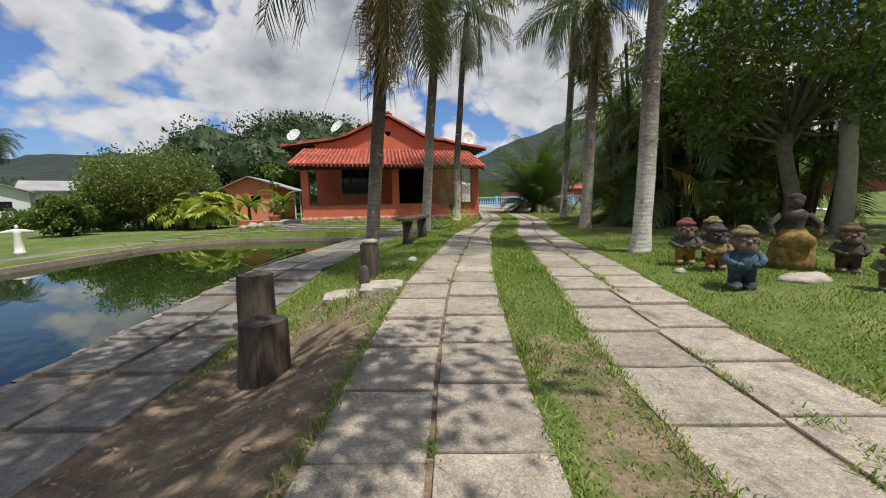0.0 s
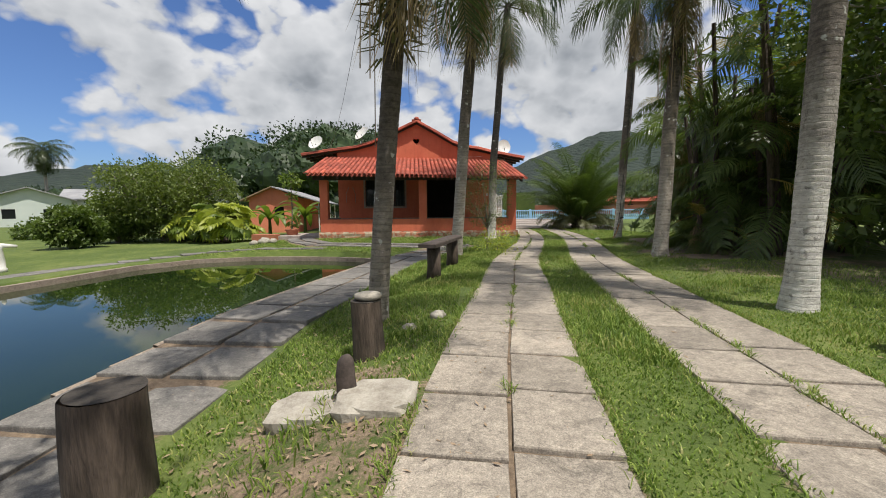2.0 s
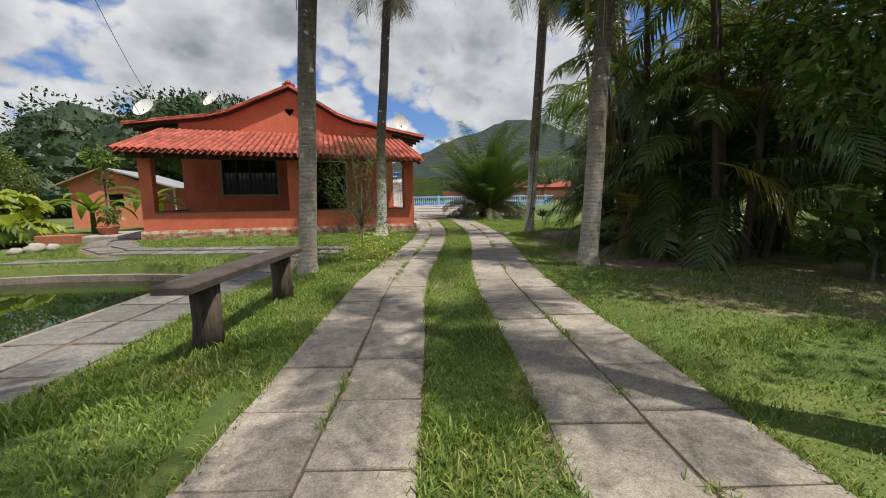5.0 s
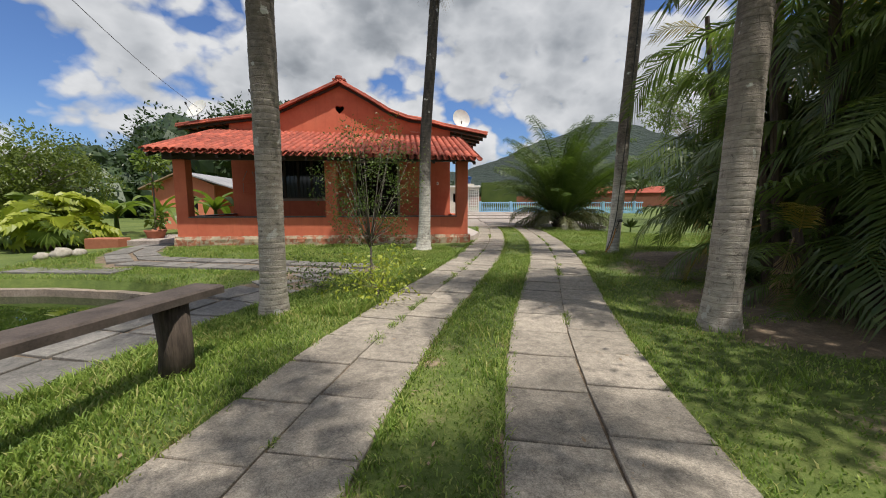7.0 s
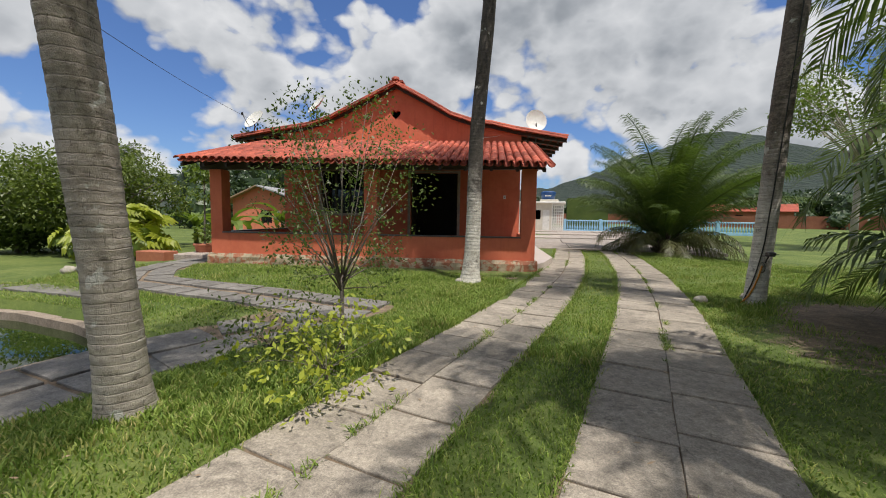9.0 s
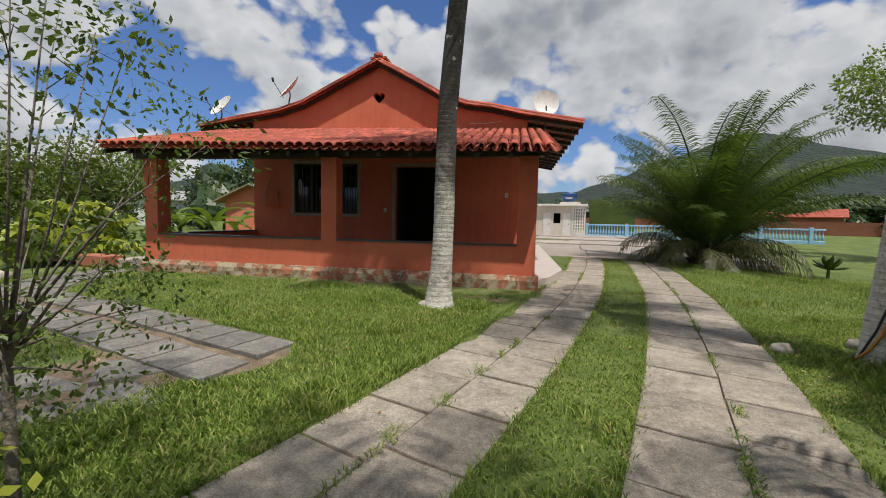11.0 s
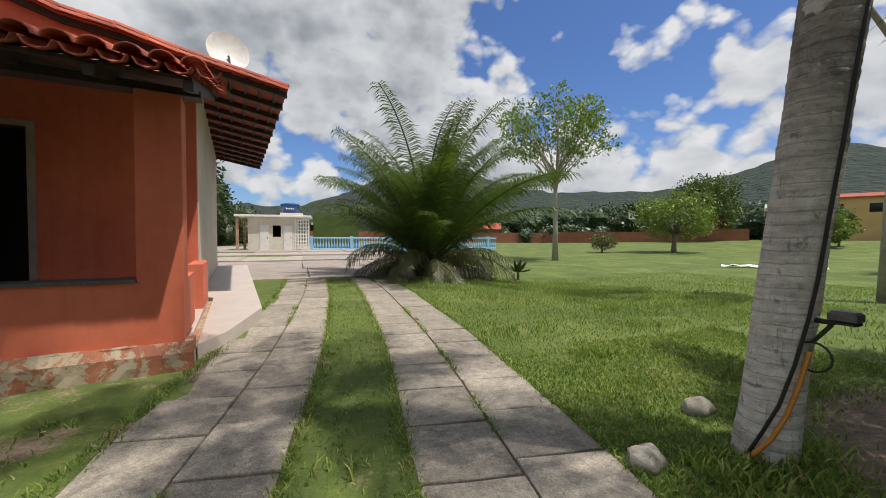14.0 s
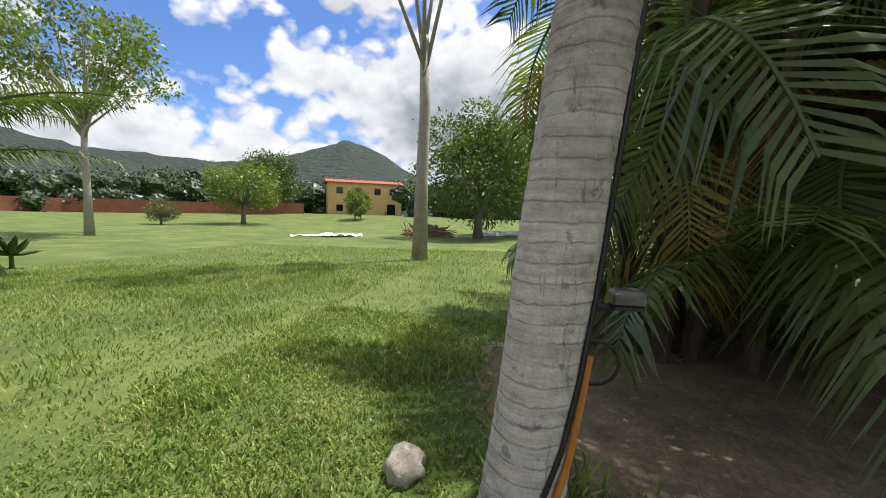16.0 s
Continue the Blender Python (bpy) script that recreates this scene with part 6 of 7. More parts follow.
for x, y, r in ((-8.1, 16.9, 0.2), (-8.4, 16.7, 0.14), (-7.85, 17.1, 0.15), (-8.2, 17.25, 0.12)):
    t = thing("stone", "grey rock in a small heap on the lawn", "stone", "rock heap", (x, y, lawn(x, y)))
    m = Mesh()
    m.blob((0, 0, r * 0.45), r * 1.1, r, r * 0.8, 12, 8, 0.4)
    part("stone_body", m, M_stone, t, smooth=True)

# small orange annex behind the pond
AX, AY, AZ = -16.2, 30.0, -0.35
annex = tagged(new("annex"), "small orange outbuilding with a low tiled gable roof", "outbuilding")
annex.matrix_world = pose(AX, AY, AZ, 0, 0, 10)
m = Mesh()
wall_with_holes(m, 0, 3.4, 0, 2.7, 0, 0.15, [(1.75, 2.45, 1.25, 2.0)])
m.quad((0, 0, 2.7), (3.4, 0, 2.7), (1.7, 0, 3.45))
part("front_wall", m, M_annex, annex)
m = Mesh()
m.box(3.25, 0.15, 0, 3.4, 8, 2.7)
part("side_wall", m, M_wall, annex)
m = Mesh()
m.box(0, 0.15, 0, 0.15, 8, 2.7)
part("side_wall", m, M_annex, annex)
for s in (0, 1):
    m = Mesh()
    x0, z0, x1, z1 = (-0.5, 2.5, 1.7, 3.5) if s == 0 else (1.7, 3.5, 5.2, 2.35)
    for dz in (0, -0.08):
        m.quad((x0, -0.4, z0 + dz), (x1, -0.4, z1 + dz), (x1, 8.4, z1 + dz), (x0, 8.4, z0 + dz))
    m.quad((x0, -0.4, z0 - 0.08), (x1, -0.4, z1 - 0.08), (x1, -0.4, z1), (x0, -0.4, z0))
    part("roof", m, M_debris if s == 0 else M_grayroof, annex)
for v in (0.2, 2.6, 5.0, 7.4):
    m = Mesh()
    m.tube([(4.9, v, 0), (4.9, v, 2.45)], 0.05, 7)
    part("post", m, M_white, annex)
m = Mesh()
m.box(1.75, 0.06, 1.25, 2.45, 0.09, 2.0)
part("window", m, M_glass, annex)

# pool house with its tank, and the pool balustrade
ph = tagged(new("pool_house"), "white flat-roofed pool house with two doors and a lattice wall", "pool house")
ph.matrix_world = pose(-0.75, 49.2, 0.27, 0, 0, -3)
m = Mesh()
wall_with_holes(m, 0, 3.35, 0, 2.6, 0, 0.15, [(1.75, 2.35, 1.05, 1.95)])
part("front_wall", m, M_cream, ph)
m = Mesh()
m.box(0, 0.15, 0, 0.15, 3.2, 2.6)
part("side_wall", m, M_white, ph)
m = Mesh()
m.box(3.2, 0.15, 0, 3.35, 3.2, 2.6)
part("side_wall", m, M_white, ph)
# back wall coloured near black, as indoor shade behind the window opening
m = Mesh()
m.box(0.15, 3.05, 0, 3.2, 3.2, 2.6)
part("back_wall", m, M_roomshade, ph)
m = Mesh()
m.rbox(-0.9, -0.35, 2.6, 4.6, 3.5, 2.75, 0.02)
part("roof", m, M_white, ph)
for u in (0.85, 2.55):
    m = Mesh()
    m.rbox(u, -0.035, 0.02, u + 0.62, -0.004, 1.95, 0.01)
    dr_ = part("door", m, M_white, ph, "white panelled door")
    m = Mesh()
    m.box(u + 0.5, -0.06, 0.95, u + 0.56, -0.036, 1.05)
    part("door_handle", m, M_steel, dr_)
for v in (-0.2, 2.8):
    m = Mesh()
    m.box(-0.8, v, 0, -0.62, v + 0.18, 2.6)
    part("post", m, M_plinth, ph, "chipped red and white porch post")
m = Mesh()
for i in range(9):
    m.box(3.36, -0.02, 0.1 + 0.28 * i, 4.45, 0.06, 0.2 + 0.28 * i)
for i in range(6):
    m.box(3.36 + 0.2 * i, -0.015, 0, 3.46 + 0.2 * i, 0.055, 2.6)
part("lattice", m, M_white, ph, "white openwork block wall")
m = Mesh()
m.rbox(2.2, 0.9, 2.75, 3.9, 2.4, 3.0, 0.02)
part("tank_base", m, M_cream, ph)
tank = thing("water_tank", "round blue plastic water tank on the pool house roof", "water tank", "", (2.25, 50.7, 3.27))
m = Mesh()
m.lathe((0, 0, 0), [(0.62, 0), (0.70, 0.55), (0.72, 0.6), (0.72, 0.66)], 24)
part("tank_body", m, M_blue, tank, smooth=True)
m = Mesh()
m.lathe((0, 0, 0.66), [(0.75, 0), (0.75, 0.06), (0.5, 0.16), (0.1, 0.2)], 24)
part("lid", m, M_blue, tank, smooth=True)
m = Mesh()
for i in range(5):
    m.box(-0.3 + 0.12 * i, -0.73, 0.3, -0.21 + 0.12 * i, -0.69, 0.4)
part("lettering", m, M_white, tank, "pale unreadable lettering")
green = thing("green_shed", "mossy green shed wall behind the pool house", "shed", "", (6.2, 53.2, 0.25))
m = Mesh()
m.box(-2, 0, 0, 2, 1.5, 3.3)
part("shed_body", m, M_leaf3, green)
bal = thing("balustrade", "pale blue concrete balustrade around the pool", "balustrade", "", (3.75, 49.6, 0.25))
m = Mesh()
m.rbox(0, -0.1, 0.95, 17.0, 0.12, 1.07, 0.02)
part("top_rail", m, M_balus, bal)
m = Mesh()
m.rbox(0, -0.1, -0.1, 17.0, 0.12, 0.16, 0.02)
part("bottom_rail", m, M_balus, bal)
m = Mesh()
m.lathe((0, 0, 0.16), [(0.05, 0), (0.085, 0.15), (0.09, 0.24), (0.045, 0.42), (0.035, 0.55), (0.06, 0.68), (0.05, 0.79)], 8)
balm = m.make("baluster", M_balus, True)
for i in range(76):
    o = part("baluster", balm, None, bal)
    o.location = (0.15 + 0.223 * i, 0, 0)
for i in range(6):
    m = Mesh()
    m.rbox(3.2 * i, -0.14, -0.1, 3.2 * i + 0.24, 0.14, 1.16, 0.02)
    part("pier", m, M_balus, bal)

# boundary wall, ochre house, far houses
bw = tagged(new("boundary_wall"), "long red brick boundary wall behind the lawn", "wall", kind="structure")
corners = [(4, 96), (24, 90), (46, 79), (57, 66), (66, 55)]
for a, b in zip(corners, corners[1:]):
    m = Mesh()
    L = math.hypot(b[0] - a[0], b[1] - a[1])
    zz = lawn((a[0] + b[0]) / 2, (a[1] + b[1]) / 2)
    m.box(0, 0, zz - 1.0, L, 0.2, zz + 1.9, Matrix.Translation((a[0], a[1], 0)) @ Matrix.Rotation(math.atan2(b[1] - a[1], b[0] - a[0]), 4, "Z"))
    part("wall_length", m, M_brickred, bw)


def block_house(name, label, x, y, z, rot, w_, d_, h_, mat, roofmat, wins, roof_h=0.9, over=0.4, gable="x"):
    t = tagged(new(name), label, "house")
    t.matrix_world = pose(x, y, z, 0, 0, rot)
    m = Mesh()
    wall_with_holes(m, -w_ / 2, w_ / 2, -1.0, h_, 0, 0.2, [(u, u + ww, v, v + hh) for u, v, ww, hh in wins])
    m.box(-w_ / 2, 0.2, -1, -w_ / 2 + 0.2, d_, h_)
    m.box(w_ / 2 - 0.2, 0.2, -1, w_ / 2, d_, h_)
    m.box(-w_ / 2 + 0.2, d_ - 0.2, -1, w_ / 2 - 0.2, d_, h_)
    if gable == "y":
        m.quad((-w_ / 2, 0.01, h_), (w_ / 2, 0.01, h_), (0, 0.01, h_ + roof_h))
    part("wall", m, mat, t)
    # near-black sheet behind the windows, painted as the shade indoors
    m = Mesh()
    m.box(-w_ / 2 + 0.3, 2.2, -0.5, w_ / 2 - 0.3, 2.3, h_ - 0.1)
    part("dark_interior", m, M_roomshade, t)
    for s in (0, 1):
        m = Mesh()
        if gable == "x":
            y0, y1, z0, z1 = (-over, d_ / 2, h_ - 0.1, h_ + roof_h) if s == 0 else (d_ / 2, d_ + over, h_ + roof_h, h_ - 0.1)
            for dz in (0, 0.12):
                m.quad((-w_ / 2 - over, y0, z0 + dz), (w_ / 2 + over, y0, z0 + dz), (w_ / 2 + over, y1, z1 + dz), (-w_ / 2 - over, y1, z1 + dz))
            yy, zz_ = (y0, z0) if s == 0 else (y1, z1)
            m.quad((-w_ / 2 - over, yy, zz_), (w_ / 2 + over, yy, zz_), (w_ / 2 + over, yy, zz_ + 0.12), (-w_ / 2 - over, yy, zz_ + 0.12))
        else:
            x0, x1, z0, z1 = (-w_ / 2 - over, 0, h_ - 0.15, h_ + roof_h) if s == 0 else (0, w_ / 2 + over, h_ + roof_h, h_ - 0.15)
            for dz in (0, 0.12):
                m.quad((x0, -over, z0 + dz), (x1, -over, z1 + dz), (x1, d_ + over, z1 + dz), (x0, d_ + over, z0 + dz))
            m.quad((x0, -over, z0), (x1, -over, z1), (x1, -over, z1 + 0.12), (x0, -over, z0 + 0.12))
        part("roof", m, roofmat, t)
    for u, v, ww, hh in wins:
        m = Mesh()
        m.box(u, 0.08, v, u + ww, 0.12, v + hh)
        m.box(u + ww / 2 - 0.05, 0.05, v, u + ww / 2 + 0.05, 0.079, v + hh)
        part("window", m, M_glass, t, "dark glazed window")


block_house("ochre_house", "two-storey ochre house with a red tile roof", 73.1, 46.6, 1.0, -60, 13.6, 8, 6.0, M_yellow, M_roofj, [(-5.3, 3.9, 1.2, 1.2), (-2.0, 3.9, 1.2, 1.2), (1.6, 3.9, 1.2, 1.2), (4.5, 3.9, 1.2, 1.2), (-5.3, 0.7, 1.2, 1.2), (4.0, 0.2, 1.6, 2.0)], 0.7)
block_house("far_house", "pale mint house with a grey roof beyond the pond", -56.2, 48.9, -2.0, 42, 8, 9, 5.2, M_mint, M_grayroof, [(-2.5, 2.8, 1.2, 1.2), (1.2, 2.8, 1.2, 1.2)], 1.5, 0.6, "y")
block_house("far_house", "white two-storey house with a grey roof beyond the pond", -50.7, 54.8, -2.0, 38, 10, 8, 5.4, M_pale, M_grayroof, [(-3.6, 3.0, 1.0, 1.2), (-0.6, 3.0, 1.6, 1.2), (2.8, 3.0, 1.0, 1.2), (-3.4, 0.4, 1.2, 1.4)], 1.4, 0.5)
block_house("far_house", "pale house with a grey roof among the trees", -48.0, 58.0, -2.0, 35, 7, 7, 4.4, M_pale, M_grayroof, [(-2, 2.4, 1.0, 1.1), (1, 2.4, 1.0, 1.1)], 1.2, 0.5)
block_house("far_house", "low house with a red tile roof behind the wall", 37.0, 92.0, 0.6, -25, 12, 7, 2.6, M_brickred, M_roofj, [(-2, 1.0, 1.2, 1.0)], 1.3, 0.6)
block_house("far_house", "low red-roofed house beyond the lawn", 82.0, 66.0, 1.0, -50, 12, 7, 2.8, M_brickred, M_roofj, [(-3, 1.0, 1.2, 1.0)], 1.4, 0.6)

# litter of plastic sheeting and dry fronds on the far lawn
t = thing("plastic_sheet", "crumpled white plastic sheet lying on the lawn", "plastic sheet", "", (27.2, 29.8, lawn(27.2, 29.8)))
m = Mesh()
nx_, ny_ = 26, 10
for j in range(ny_ + 1):
    for i in range(nx_ + 1):
        x, y = -2.6 + 5.2 * i / nx_, (-0.9 + 1.8 * j / ny_) * (0.35 + 0.65 * sm(0.15, 0.6, i / nx_))
        m.v.append((x * 0.62 + y * 0.7, -x * 0.62 + y * 0.5, 0.06 + 0.16 * abs(noise.noise(Vector((x * 1.3, y * 1.8, 0)))) * 2 + 0.05 * noise.noise(Vector((x * 5, y * 5, 2)))))
for j in range(ny_):
    for i in range(nx_):
        a = j * (nx_ + 1) + i
        m.f.append((a, a + 1, a + nx_ + 2, a + nx_ + 1))
part("sheet", m, M_sheet, t)
t = thing("frond_heap", "heap of dry palm fronds at the lawn edge", "heap", "", (33.0, 24.6, lawn(33.0, 24.6)))
m = Mesh()
rr = random.Random(3)
for i in range(240):
    a, d = rr.uniform(0, 6.28), rr.random() ** 0.5
    p = Vector((2.2 * d * math.cos(a), 1.5 * d * math.sin(a), 0.85 * (1 - d) + rr.uniform(-0.05, 0.1)))
    q = Vector((rr.uniform(-1, 1), rr.uniform(-1, 1), rr.uniform(-0.25, 0.15))).normalized() * rr.uniform(0.5, 1.1)
    m.tube([p - q, p + Vector((0, 0, 0.1)), p + q], [0.05, 0.04, 0.015], 4)
part("fronds", m, M_debris, t)
for x, y in ((36.5, 19.8), (37.5, 18.0), (39.5, 16.2)):
    t = thing("plastic_sheet", "white sheeting laid over scrap at the lawn edge", "plastic sheet", "scrap at the lawn edge", (x, y, lawn(x, y)))
    m = Mesh()
    m.blob((0, 0, 0.1), 1.1, 1.4, 0.28, 16, 8, 0.5)
    part("sheet", m, M_sheet, t)
t = thing("cactus", "low dark green cactus-like plant on the lawn", "plant", "", (10.75, 28.9, lawn(10.75, 28.9)))
m = Mesh()
m.tube([(0, 0, -0.05), (0, 0, 0.35)], [0.05, 0.04], 7)
part("stem", m, M_leaf3, t)
for i in range(14):
    a, e = i * 2.4, radians(rr.uniform(5, 75))
    d = Vector((math.cos(a) * math.cos(e), math.sin(a) * math.cos(e), math.sin(e)))
    m = Mesh()
    m.blob((0, 0, 0), 0.26, 0.07, 0.04, 10, 6, 0.2)
    o = part("leaf", m, M_leaf, t)
    o.matrix_local = Matrix.Translation(Vector((0, 0, 0.3)) + d * 0.27) @ d.to_track_quat("X", "Z").to_matrix().to_4x4()
t = thing("white_stool", "small white box behind the bushy palm", "box", "", (9.3, 29.8, lawn(9.3, 29.8)))
m = Mesh()
m.rbox(-0.28, -0.2, 0, 0.28, 0.2, 0.36, 0.03)
part("box_body", m, M_white, t)

# ---- grass ----
def on_hard(x, y):
    """True where slabs, water or the house lie."""
    if y < 29.5:
        l = drive_x(y)
        if l + 0.0 < x < l + 1.08 or l + 1.76 < x < l + 2.9:
            return True
    if x < 0.3:
        if in_poly(x, y, POND):
            return True
        if y < 7 and -3.4 < x < -2.05:
            return True
        for a, b, hw in PATHS:
            d = b - a
            t = max(0, min(1, ((x - a.x) * d.x + (y - a.y) * d.y) / d.length_squared))
            if math.hypot(x - a.x - d.x * t, y - a.y - d.y * t) < hw:
                return True
    p = HI @ Vector((x, y, 0))
    if -0.12 < p.x < 9.5 and -0.12 < p.y < 13:
        return True
    return y > 29 and -6 < x < 16 and y < 62


def grass(name, spans, seed, label):
    """Blades scattered over stretches (x0, x1, y0, y1, blades, height)."""
    rng = random.Random(seed)
    vv, ff = [], []
    for x0, x1, y0, y1, n, hh in spans:
        for i in range(n):
            x, y = rng.uniform(x0, x1), rng.uniform(y0, y1)
            if on_hard(x, y):
                continue
            dens = 0.5 + 0.5 * noise.noise(Vector((x * 0.9, y * 0.9, 7))) + 0.25 * noise.noise(Vector((x * 4, y * 4, 1)))
            if rng.random() > 0.35 + dens or rng.random() < soil(x, y) * 1.25:
                continue
            tall = 1.0 + (1.1 if noise.noise(Vector((x * 1.3, y * 1.3, 20))) > 0.33 else 0)
            z = lawn(x, y) - 0.005
            a = rng.uniform(0, 6.283)
            h = hh * tall * rng.uniform(0.5, 1.25)
            w_ = 0.0026 + 0.0030 * rng.random() + hh * 0.022
            ca, sa = math.cos(a), math.sin(a)
            b = rng.uniform(0, 6.283)
            lx, ly = math.cos(b) * h * rng.uniform(0.2, 0.9), math.sin(b) * h * rng.uniform(0.2, 0.9)
            k = len(vv)
            vv += [(x - ca * w_, y - sa * w_, z), (x + ca * w_, y + sa * w_, z), (x + lx * 0.4 + ca * w_ * 0.8, y + ly * 0.4 + sa * w_ * 0.8, z + h * 0.6), (x + lx * 0.4 - ca * w_ * 0.8, y + ly * 0.4 - sa * w_ * 0.8, z + h * 0.6), (x + lx, y + ly, z + h * 0.85)]
            ff += [(k, k + 1, k + 2, k + 3), (k + 3, k + 2, k + 4)]
    # fringes along the slab edges, and tufts in the joints
    y = -1.0
    while y < 28:
        l = drive_x(y)
        r1 = l + 1.62 + 0.15 * sm(1.5, 5.0, y)
        for off, ch in ((l - 0.01, 1.0), (l + 1.10, 1.0), (r1 - 0.01, 1.0), (r1 + 1.17, 1.0), (l + 0.54, 0.30), (r1 + 0.58, 0.30)):
            if noise.noise(Vector((off * 3, y * 1.1, 40))) > (-0.45 if ch == 1.0 else 0.22):
                for q in range(5 if ch == 1.0 else 4):
                    x, yy = off + rng.gauss(0, 0.03 if ch == 1.0 else 0.018), y + rng.uniform(0, 0.06)
                    h = rng.uniform(0.025, 0.085)
                    a, b = rng.uniform(0, 6.283), rng.uniform(0, 6.283)
                    z = lawn(x, yy)
                    ca, sa, w_ = math.cos(a), math.sin(a), 0.0032
                    lx, ly = math.cos(b) * h * rng.uniform(0.3, 1.2), math.sin(b) * h * rng.uniform(0.3, 1.2)
                    k = len(vv)
                    vv += [(x - ca * w_, yy - sa * w_, z), (x + ca * w_, yy + sa * w_, z), (x + lx * 0.4 + ca * w_, yy + ly * 0.4 + sa * w_, z + h * 0.6), (x + lx * 0.4 - ca * w_, yy + ly * 0.4 - sa * w_, z + h * 0.6), (x + lx, yy + ly, z + h * 0.8)]
                    ff += [(k, k + 1, k + 2, k + 3), (k + 3, k + 2, k + 4)]
        y += 0.022
    for i in range(38):
        y = rng.uniform(1.0, 24.0)
        l = drive_x(y)
        x = l + (0.54 if i % 2 else 1.77 + 0.58) + rng.gauss(0, 0.02)
        spread = rng.uniform(0.02, 0.085)
        for q in range(int(spread * 700)):
            xx, yy = x + rng.gauss(0, spread * 0.5), y + rng.gauss(0, spread)
            h = rng.uniform(0.02, 0.075)
            a, b = rng.uniform(0, 6.283), rng.uniform(0, 6.283)
            z = lawn(xx, yy) + 0.01
            ca, sa, w_ = math.cos(a), math.sin(a), 0.0034
            lx, ly = math.cos(b) * h * 1.1, math.sin(b) * h * 1.1
            k = len(vv)
            vv += [(xx - ca * w_, yy - sa * w_, z), (xx + ca * w_, yy + sa * w_, z), (xx + lx * 0.4 + ca * w_, yy + ly * 0.4 + sa * w_, z + h * 0.6), (xx + lx * 0.4 - ca * w_, yy + ly * 0.4 - sa * w_, z + h * 0.6), (xx + lx, yy + ly, z + h * 0.7)]
            ff += [(k, k + 1, k + 2, k + 3), (k + 3, k + 2, k + 4)]
    me = bpy.data.meshes.new(name)
    me.from_pydata(vv, [], ff)
    me.materials.append(M_blade)
    tagged(part(name, me, None), label, "grass", kind="stuff")


grass("grass", [
    (0.3, 1.3, 0.6, 5, 22000, 0.040), (0.6, 2.1, 5, 11, 42000, 0.044), (1.2, 3.4, 11, 17.5, 50000, 0.048), (2.5, 4.6, 17.5, 28, 19000, 0.045),
    (-2.2, -0.3, 2.5, 8, 32300, 0.049), (-2.2, 0.6, 8, 13, 49400, 0.053), (-1.6, 1.5, 13, 18.5, 49400, 0.053),
    (-8, 1.6, 15, 19.2, 60000, 0.052), (-1.2, 1.6, 12, 17, 26000, 0.07), (-1.9, -0.4, 8, 12.5, 14000, 0.085), (-9, -1.5, 13.8, 15.6, 15200, 0.045),
    (1.9, 6.0, 1.5, 6.5, 49400, 0.038), (2.6, 7.0, 6.5, 12, 45600, 0.038), (3.6, 7.5, 12, 16, 30400, 0.038),
    (4.2, 8.0, 16, 19.5, 64600, 0.041), (4.9, 5.6, 16.5, 17.5, 1800, 0.11), (4.8, 12.0, 19.5, 28, 57000, 0.053), (8, 20, 15, 30, 41800, 0.060),
], 9, "short green lawn grass with taller tufts")

# dry leaves and twigs scattered on earth, slabs and lawn
m = Mesh()
rng = random.Random(21)
for i in range(2600):
    if i < 1300:
        x, y = rng.gauss(-1.2, 0.55), rng.uniform(0.3, 6.5)
    elif i < 1800:
        x, y = rng.gauss(6.2, 0.9), rng.uniform(11.5, 17.2)
    else:
        x, y = rng.uniform(-1.0, 7.5), rng.uniform(0.5, 22)
    p = Vector((x, y, lawn(x, y) + 0.022))
    a, s_ = rng.uniform(0, 6.28), rng.uniform(0.008, 0.03)
    u_, w_ = Vector((math.cos(a), math.sin(a), rng.uniform(-0.2, 0.3))) * s_, Vector((-math.sin(a), math.cos(a), rng.uniform(-0.2, 0.3))) * s_ * rng.uniform(0.12, 0.5)
    m.quad(p - u_, p + w_, p + u_, p - w_)
tagged(part("leaf_litter", m, M_debris), "dry brown leaf litter and twigs on the ground", "leaf litter", kind="stuff")

# ---- single tiles and slabs, last ----
for i, mt in enumerate(porch_tiles):
    o = part("tile", cap_tile, None, house)
    o.matrix_local = mt
for mt in verge_places + eave_places:
    o = part("verge_tile", cap_tile, None, house)
    o.matrix_local = mt


def slab_mesh(w_, l_, t_, seed):
    rr = random.Random(seed)
    m = Mesh()
    b = 0.006
    k = 3
    x = [-w_ / 2, -w_ / 2 + b, w_ / 2 - b, w_ / 2]
    ring = [(-w_ / 2, -l_ / 2), (0, -l_ / 2), (w_ / 2, -l_ / 2), (w_ / 2, 0), (w_ / 2, l_ / 2), (0, l_ / 2), (-w_ / 2, l_ / 2), (-w_ / 2, 0)]
    ring = [(p[0] + rr.uniform(-1, 1) * 0.008, p[1] + rr.uniform(-1, 1) * 0.008) for p in ring]
    for z, s in ((-t_, 1.0), (-b, 1.0), (0.0, 1 - 2 * b / w_)):
        for p in ring:
            m.v.append((p[0] * s, p[1] * s, z + (rr.uniform(-1, 1) * 0.003 if z == 0 else 0)))
    m.v.append((0, 0, rr.uniform(-0.002, 0.003)))
    for j in range(2):
        for i in range(8):
            a, c = j * 8 + i, j * 8 + (i + 1) % 8
            m.f.append((a, c, c + 8, a + 8))
    for i in range(8):
        m.f.append((16 + i, 16 + (i + 1) % 8, 24))
    return m


drive = tagged(new("driveway"), "two parallel tracks of worn concrete slabs with grass between", "driveway", kind="structure")
kinds = {}
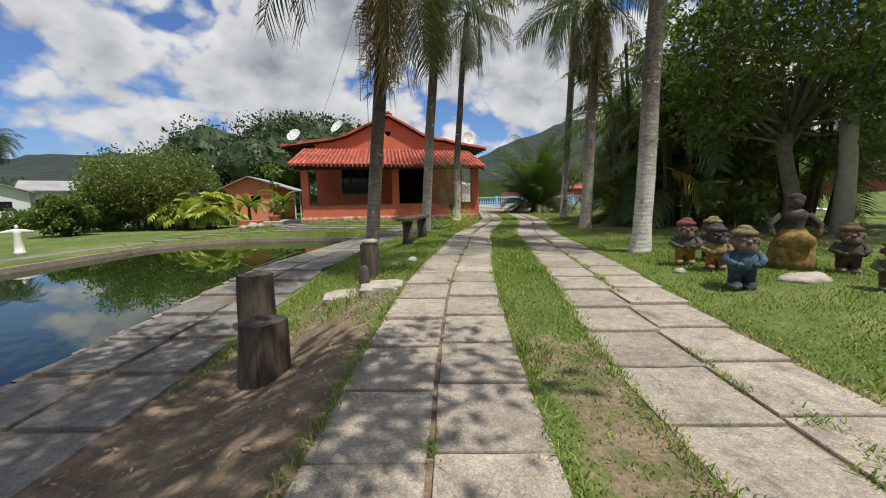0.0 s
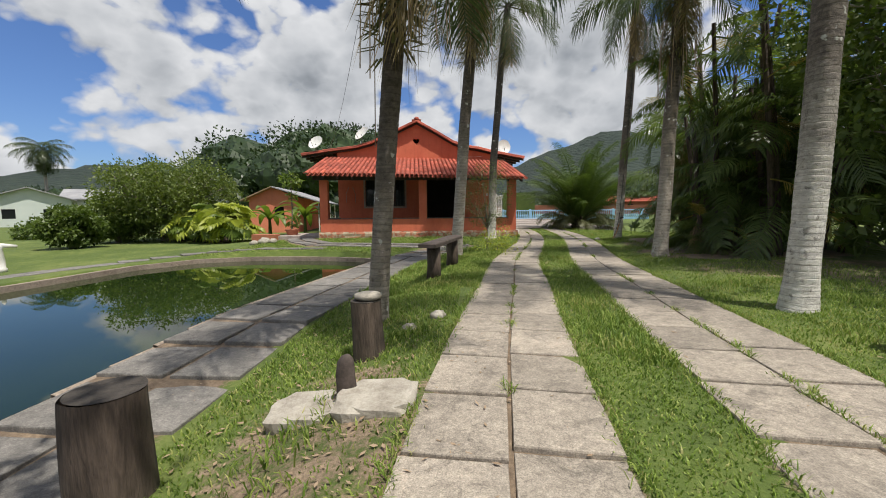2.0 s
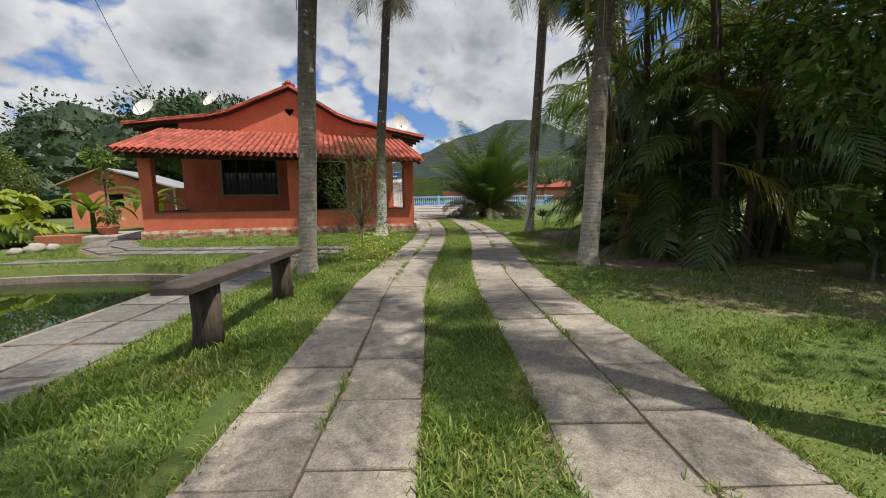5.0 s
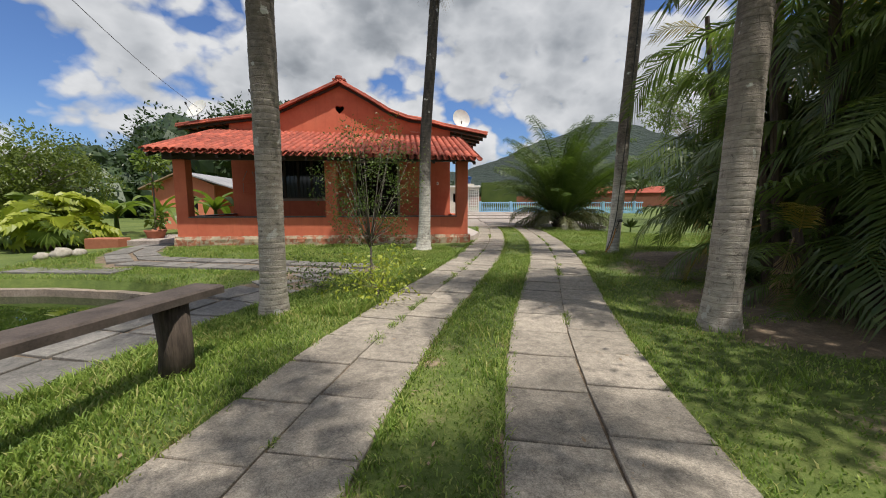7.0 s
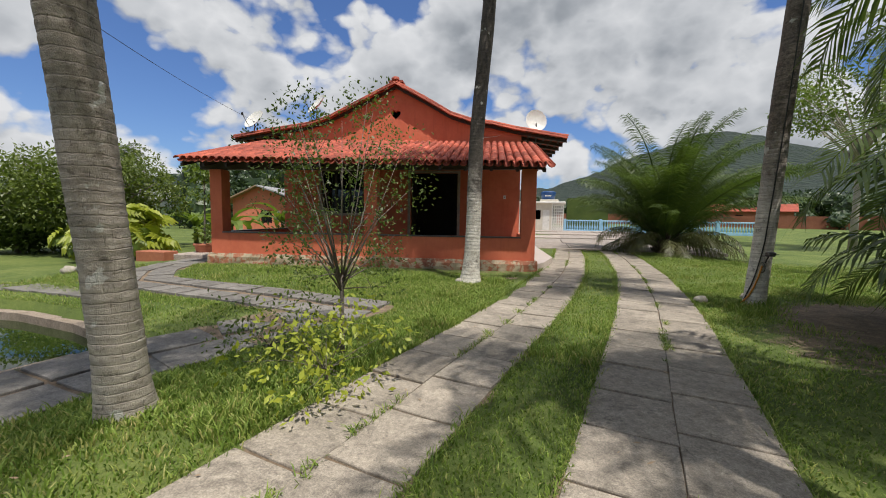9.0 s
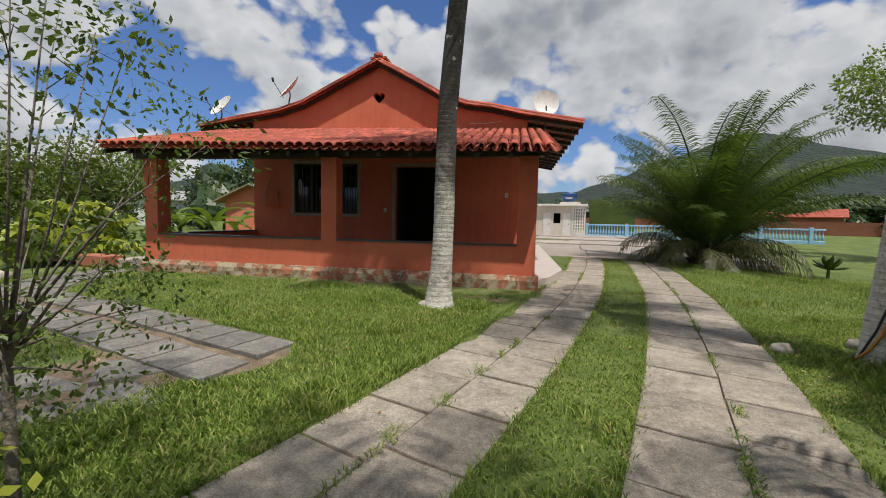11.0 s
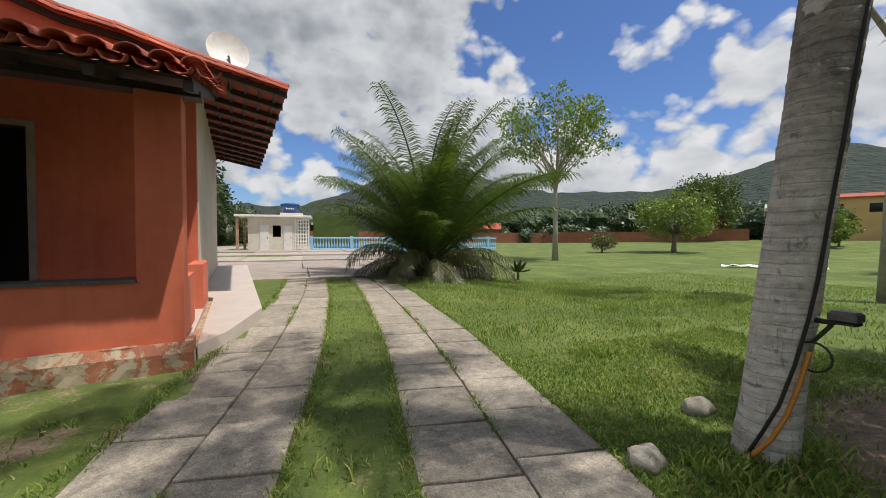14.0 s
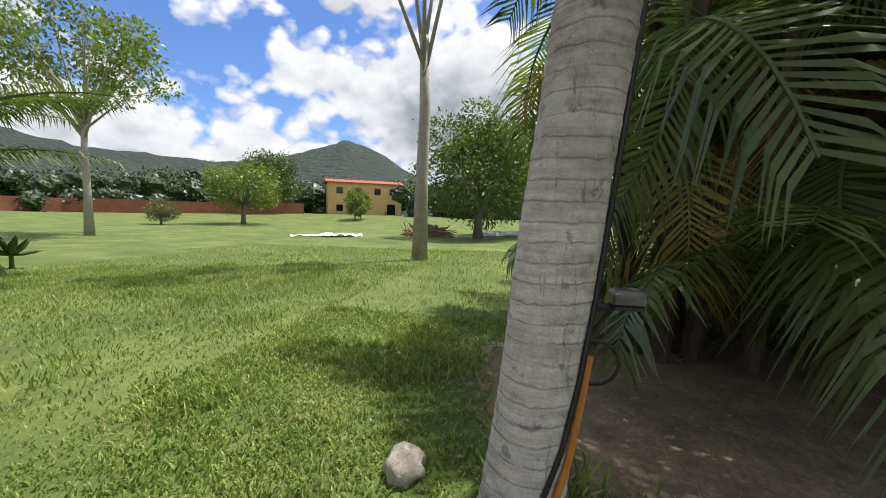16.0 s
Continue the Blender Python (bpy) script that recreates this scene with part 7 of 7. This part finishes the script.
for name_, mat_ in (("d", M_slab), ("p", M_path)):
    kinds[name_] = [slab_mesh(1.0, 1.0, 0.09, s).make("slab", mat_) for s in range(7)]


def lay(parent, kind, x, y, rot, w_, l_, dz=0.0):
    o = new("slab", R.choice(kinds[kind]))
    o.parent = parent
    h = lawn(x, y) + dz
    o.matrix_local = pose(x, y, h + R.uniform(-0.004, 0.006), R.uniform(-0.4, 0.4), R.uniform(-0.4, 0.4), rot + R.uniform(-0.7, 0.7)) @ Matrix.Diagonal((w_, l_, 1, 1))


y = -4.0
row = 0
while y < 29.0:
    ln = 0.615
    ang = -math.degrees(math.atan2(drive_x(y + ln) - drive_x(y), ln))
    for track, off in ((0, 0.0), (1, 1.62 + 0.15 * sm(1.5, 5.0, y))):
        yy = y + (0.21 if track else 0.0)
        l = drive_x(yy + ln / 2)
        wd = 0.515 if track == 0 else 0.55
        for cidx in (0, 1):
            sx = l + off + wd / 2 + 0.01 + cidx * (wd + 0.03)
            lay(drive, "d", sx, yy + ln / 2 + (0.05 if cidx else 0), ang, wd, ln - R.uniform(0.004, 0.014), 0.014)
    y += ln


def along(pts, step):
    """Even stations along a bent line: place and heading."""
    pts = [Vector(p) for p in pts]
    out, carry = [], 0.0
    for a, b in zip(pts, pts[1:]):
        d = b - a
        s = carry
        while s < d.length:
            out.append((a + d * (s / d.length), math.degrees(math.atan2(-d.x, d.y))))
            s += step
        carry = s - d.length
    return out


pond_path = tagged(new("pond_path"), "grey paved footpath of large slabs along the pond", "path", kind="structure")
for p, ang in along([(-2.7, -4), (-2.7, 6.8), (-2.45, 9), (-2.15, 11.5), (-1.9, 13.0), (-1.35, 14.3), (-0.66, 15.15)], 0.74):
    nx, ny = math.cos(radians(ang)), math.sin(radians(ang))
    for cidx in (-1, 1):
        lay(pond_path, "p", p.x + nx * 0.33 * cidx, p.y + ny * 0.33 * cidx, ang, 0.60, 0.69, 0.008 if p.y > 14.3 else 0.02)
for p, ang in along([(-0.42, 15.5), (-1.6, 15.68), (-2.83, 15.88), (-3.8, 15.97), (-5.6, 16.2), (-6.6, 17.2), (-7.4, 18.6), (-8.2, 20.4), (-9.2, 22.6), (-10.4, 26.0)], 0.455):
    nx, ny = math.cos(radians(ang)), math.sin(radians(ang))
    wide = 0.47
    for cidx in (-1, 1):
        lay(pond_path, "p", p.x + nx * (wide / 2 + 0.045) * cidx, p.y + ny * (wide / 2 + 0.045) * cidx, ang, wide, 0.425, 0.025)
for p, ang in along([(-5.4, 15.2), (-7.4, 15.3), (-9.2, 14.7), (-10.4, 13.4), (-10.8, 11.5), (-11.0, 7.0), (-11.4, 0.0)], 0.8):
    lay(pond_path, "p", p.x, p.y, ang, 0.55, 0.76, 0.025)
# forecourt at the end of the drive, before the pool
forecourt = tagged(new("forecourt"), "cracked pinkish concrete forecourt before the pool", "forecourt", kind="structure")
for i in range(5):
    for j in range(8):
        x, y = -4.5 + i * 3.05, 30.3 + j * 4.4
        o = new("slab", kinds["d"][(i + j) % 7])
        o.parent = forecourt
        o.matrix_local = pose(x + R.uniform(-0.1, 0.1), y, lawn(2.0, y) + 0.03 + R.uniform(-0.01, 0.012), R.uniform(-0.15, 0.15), R.uniform(-0.15, 0.15), R.uniform(-0.5, 0.5)) @ Matrix.Diagonal((3.02, 4.36, 1.5, 1))
        o.material_slots[0].link = "OBJECT"
        o.material_slots[0].material = M_plaza
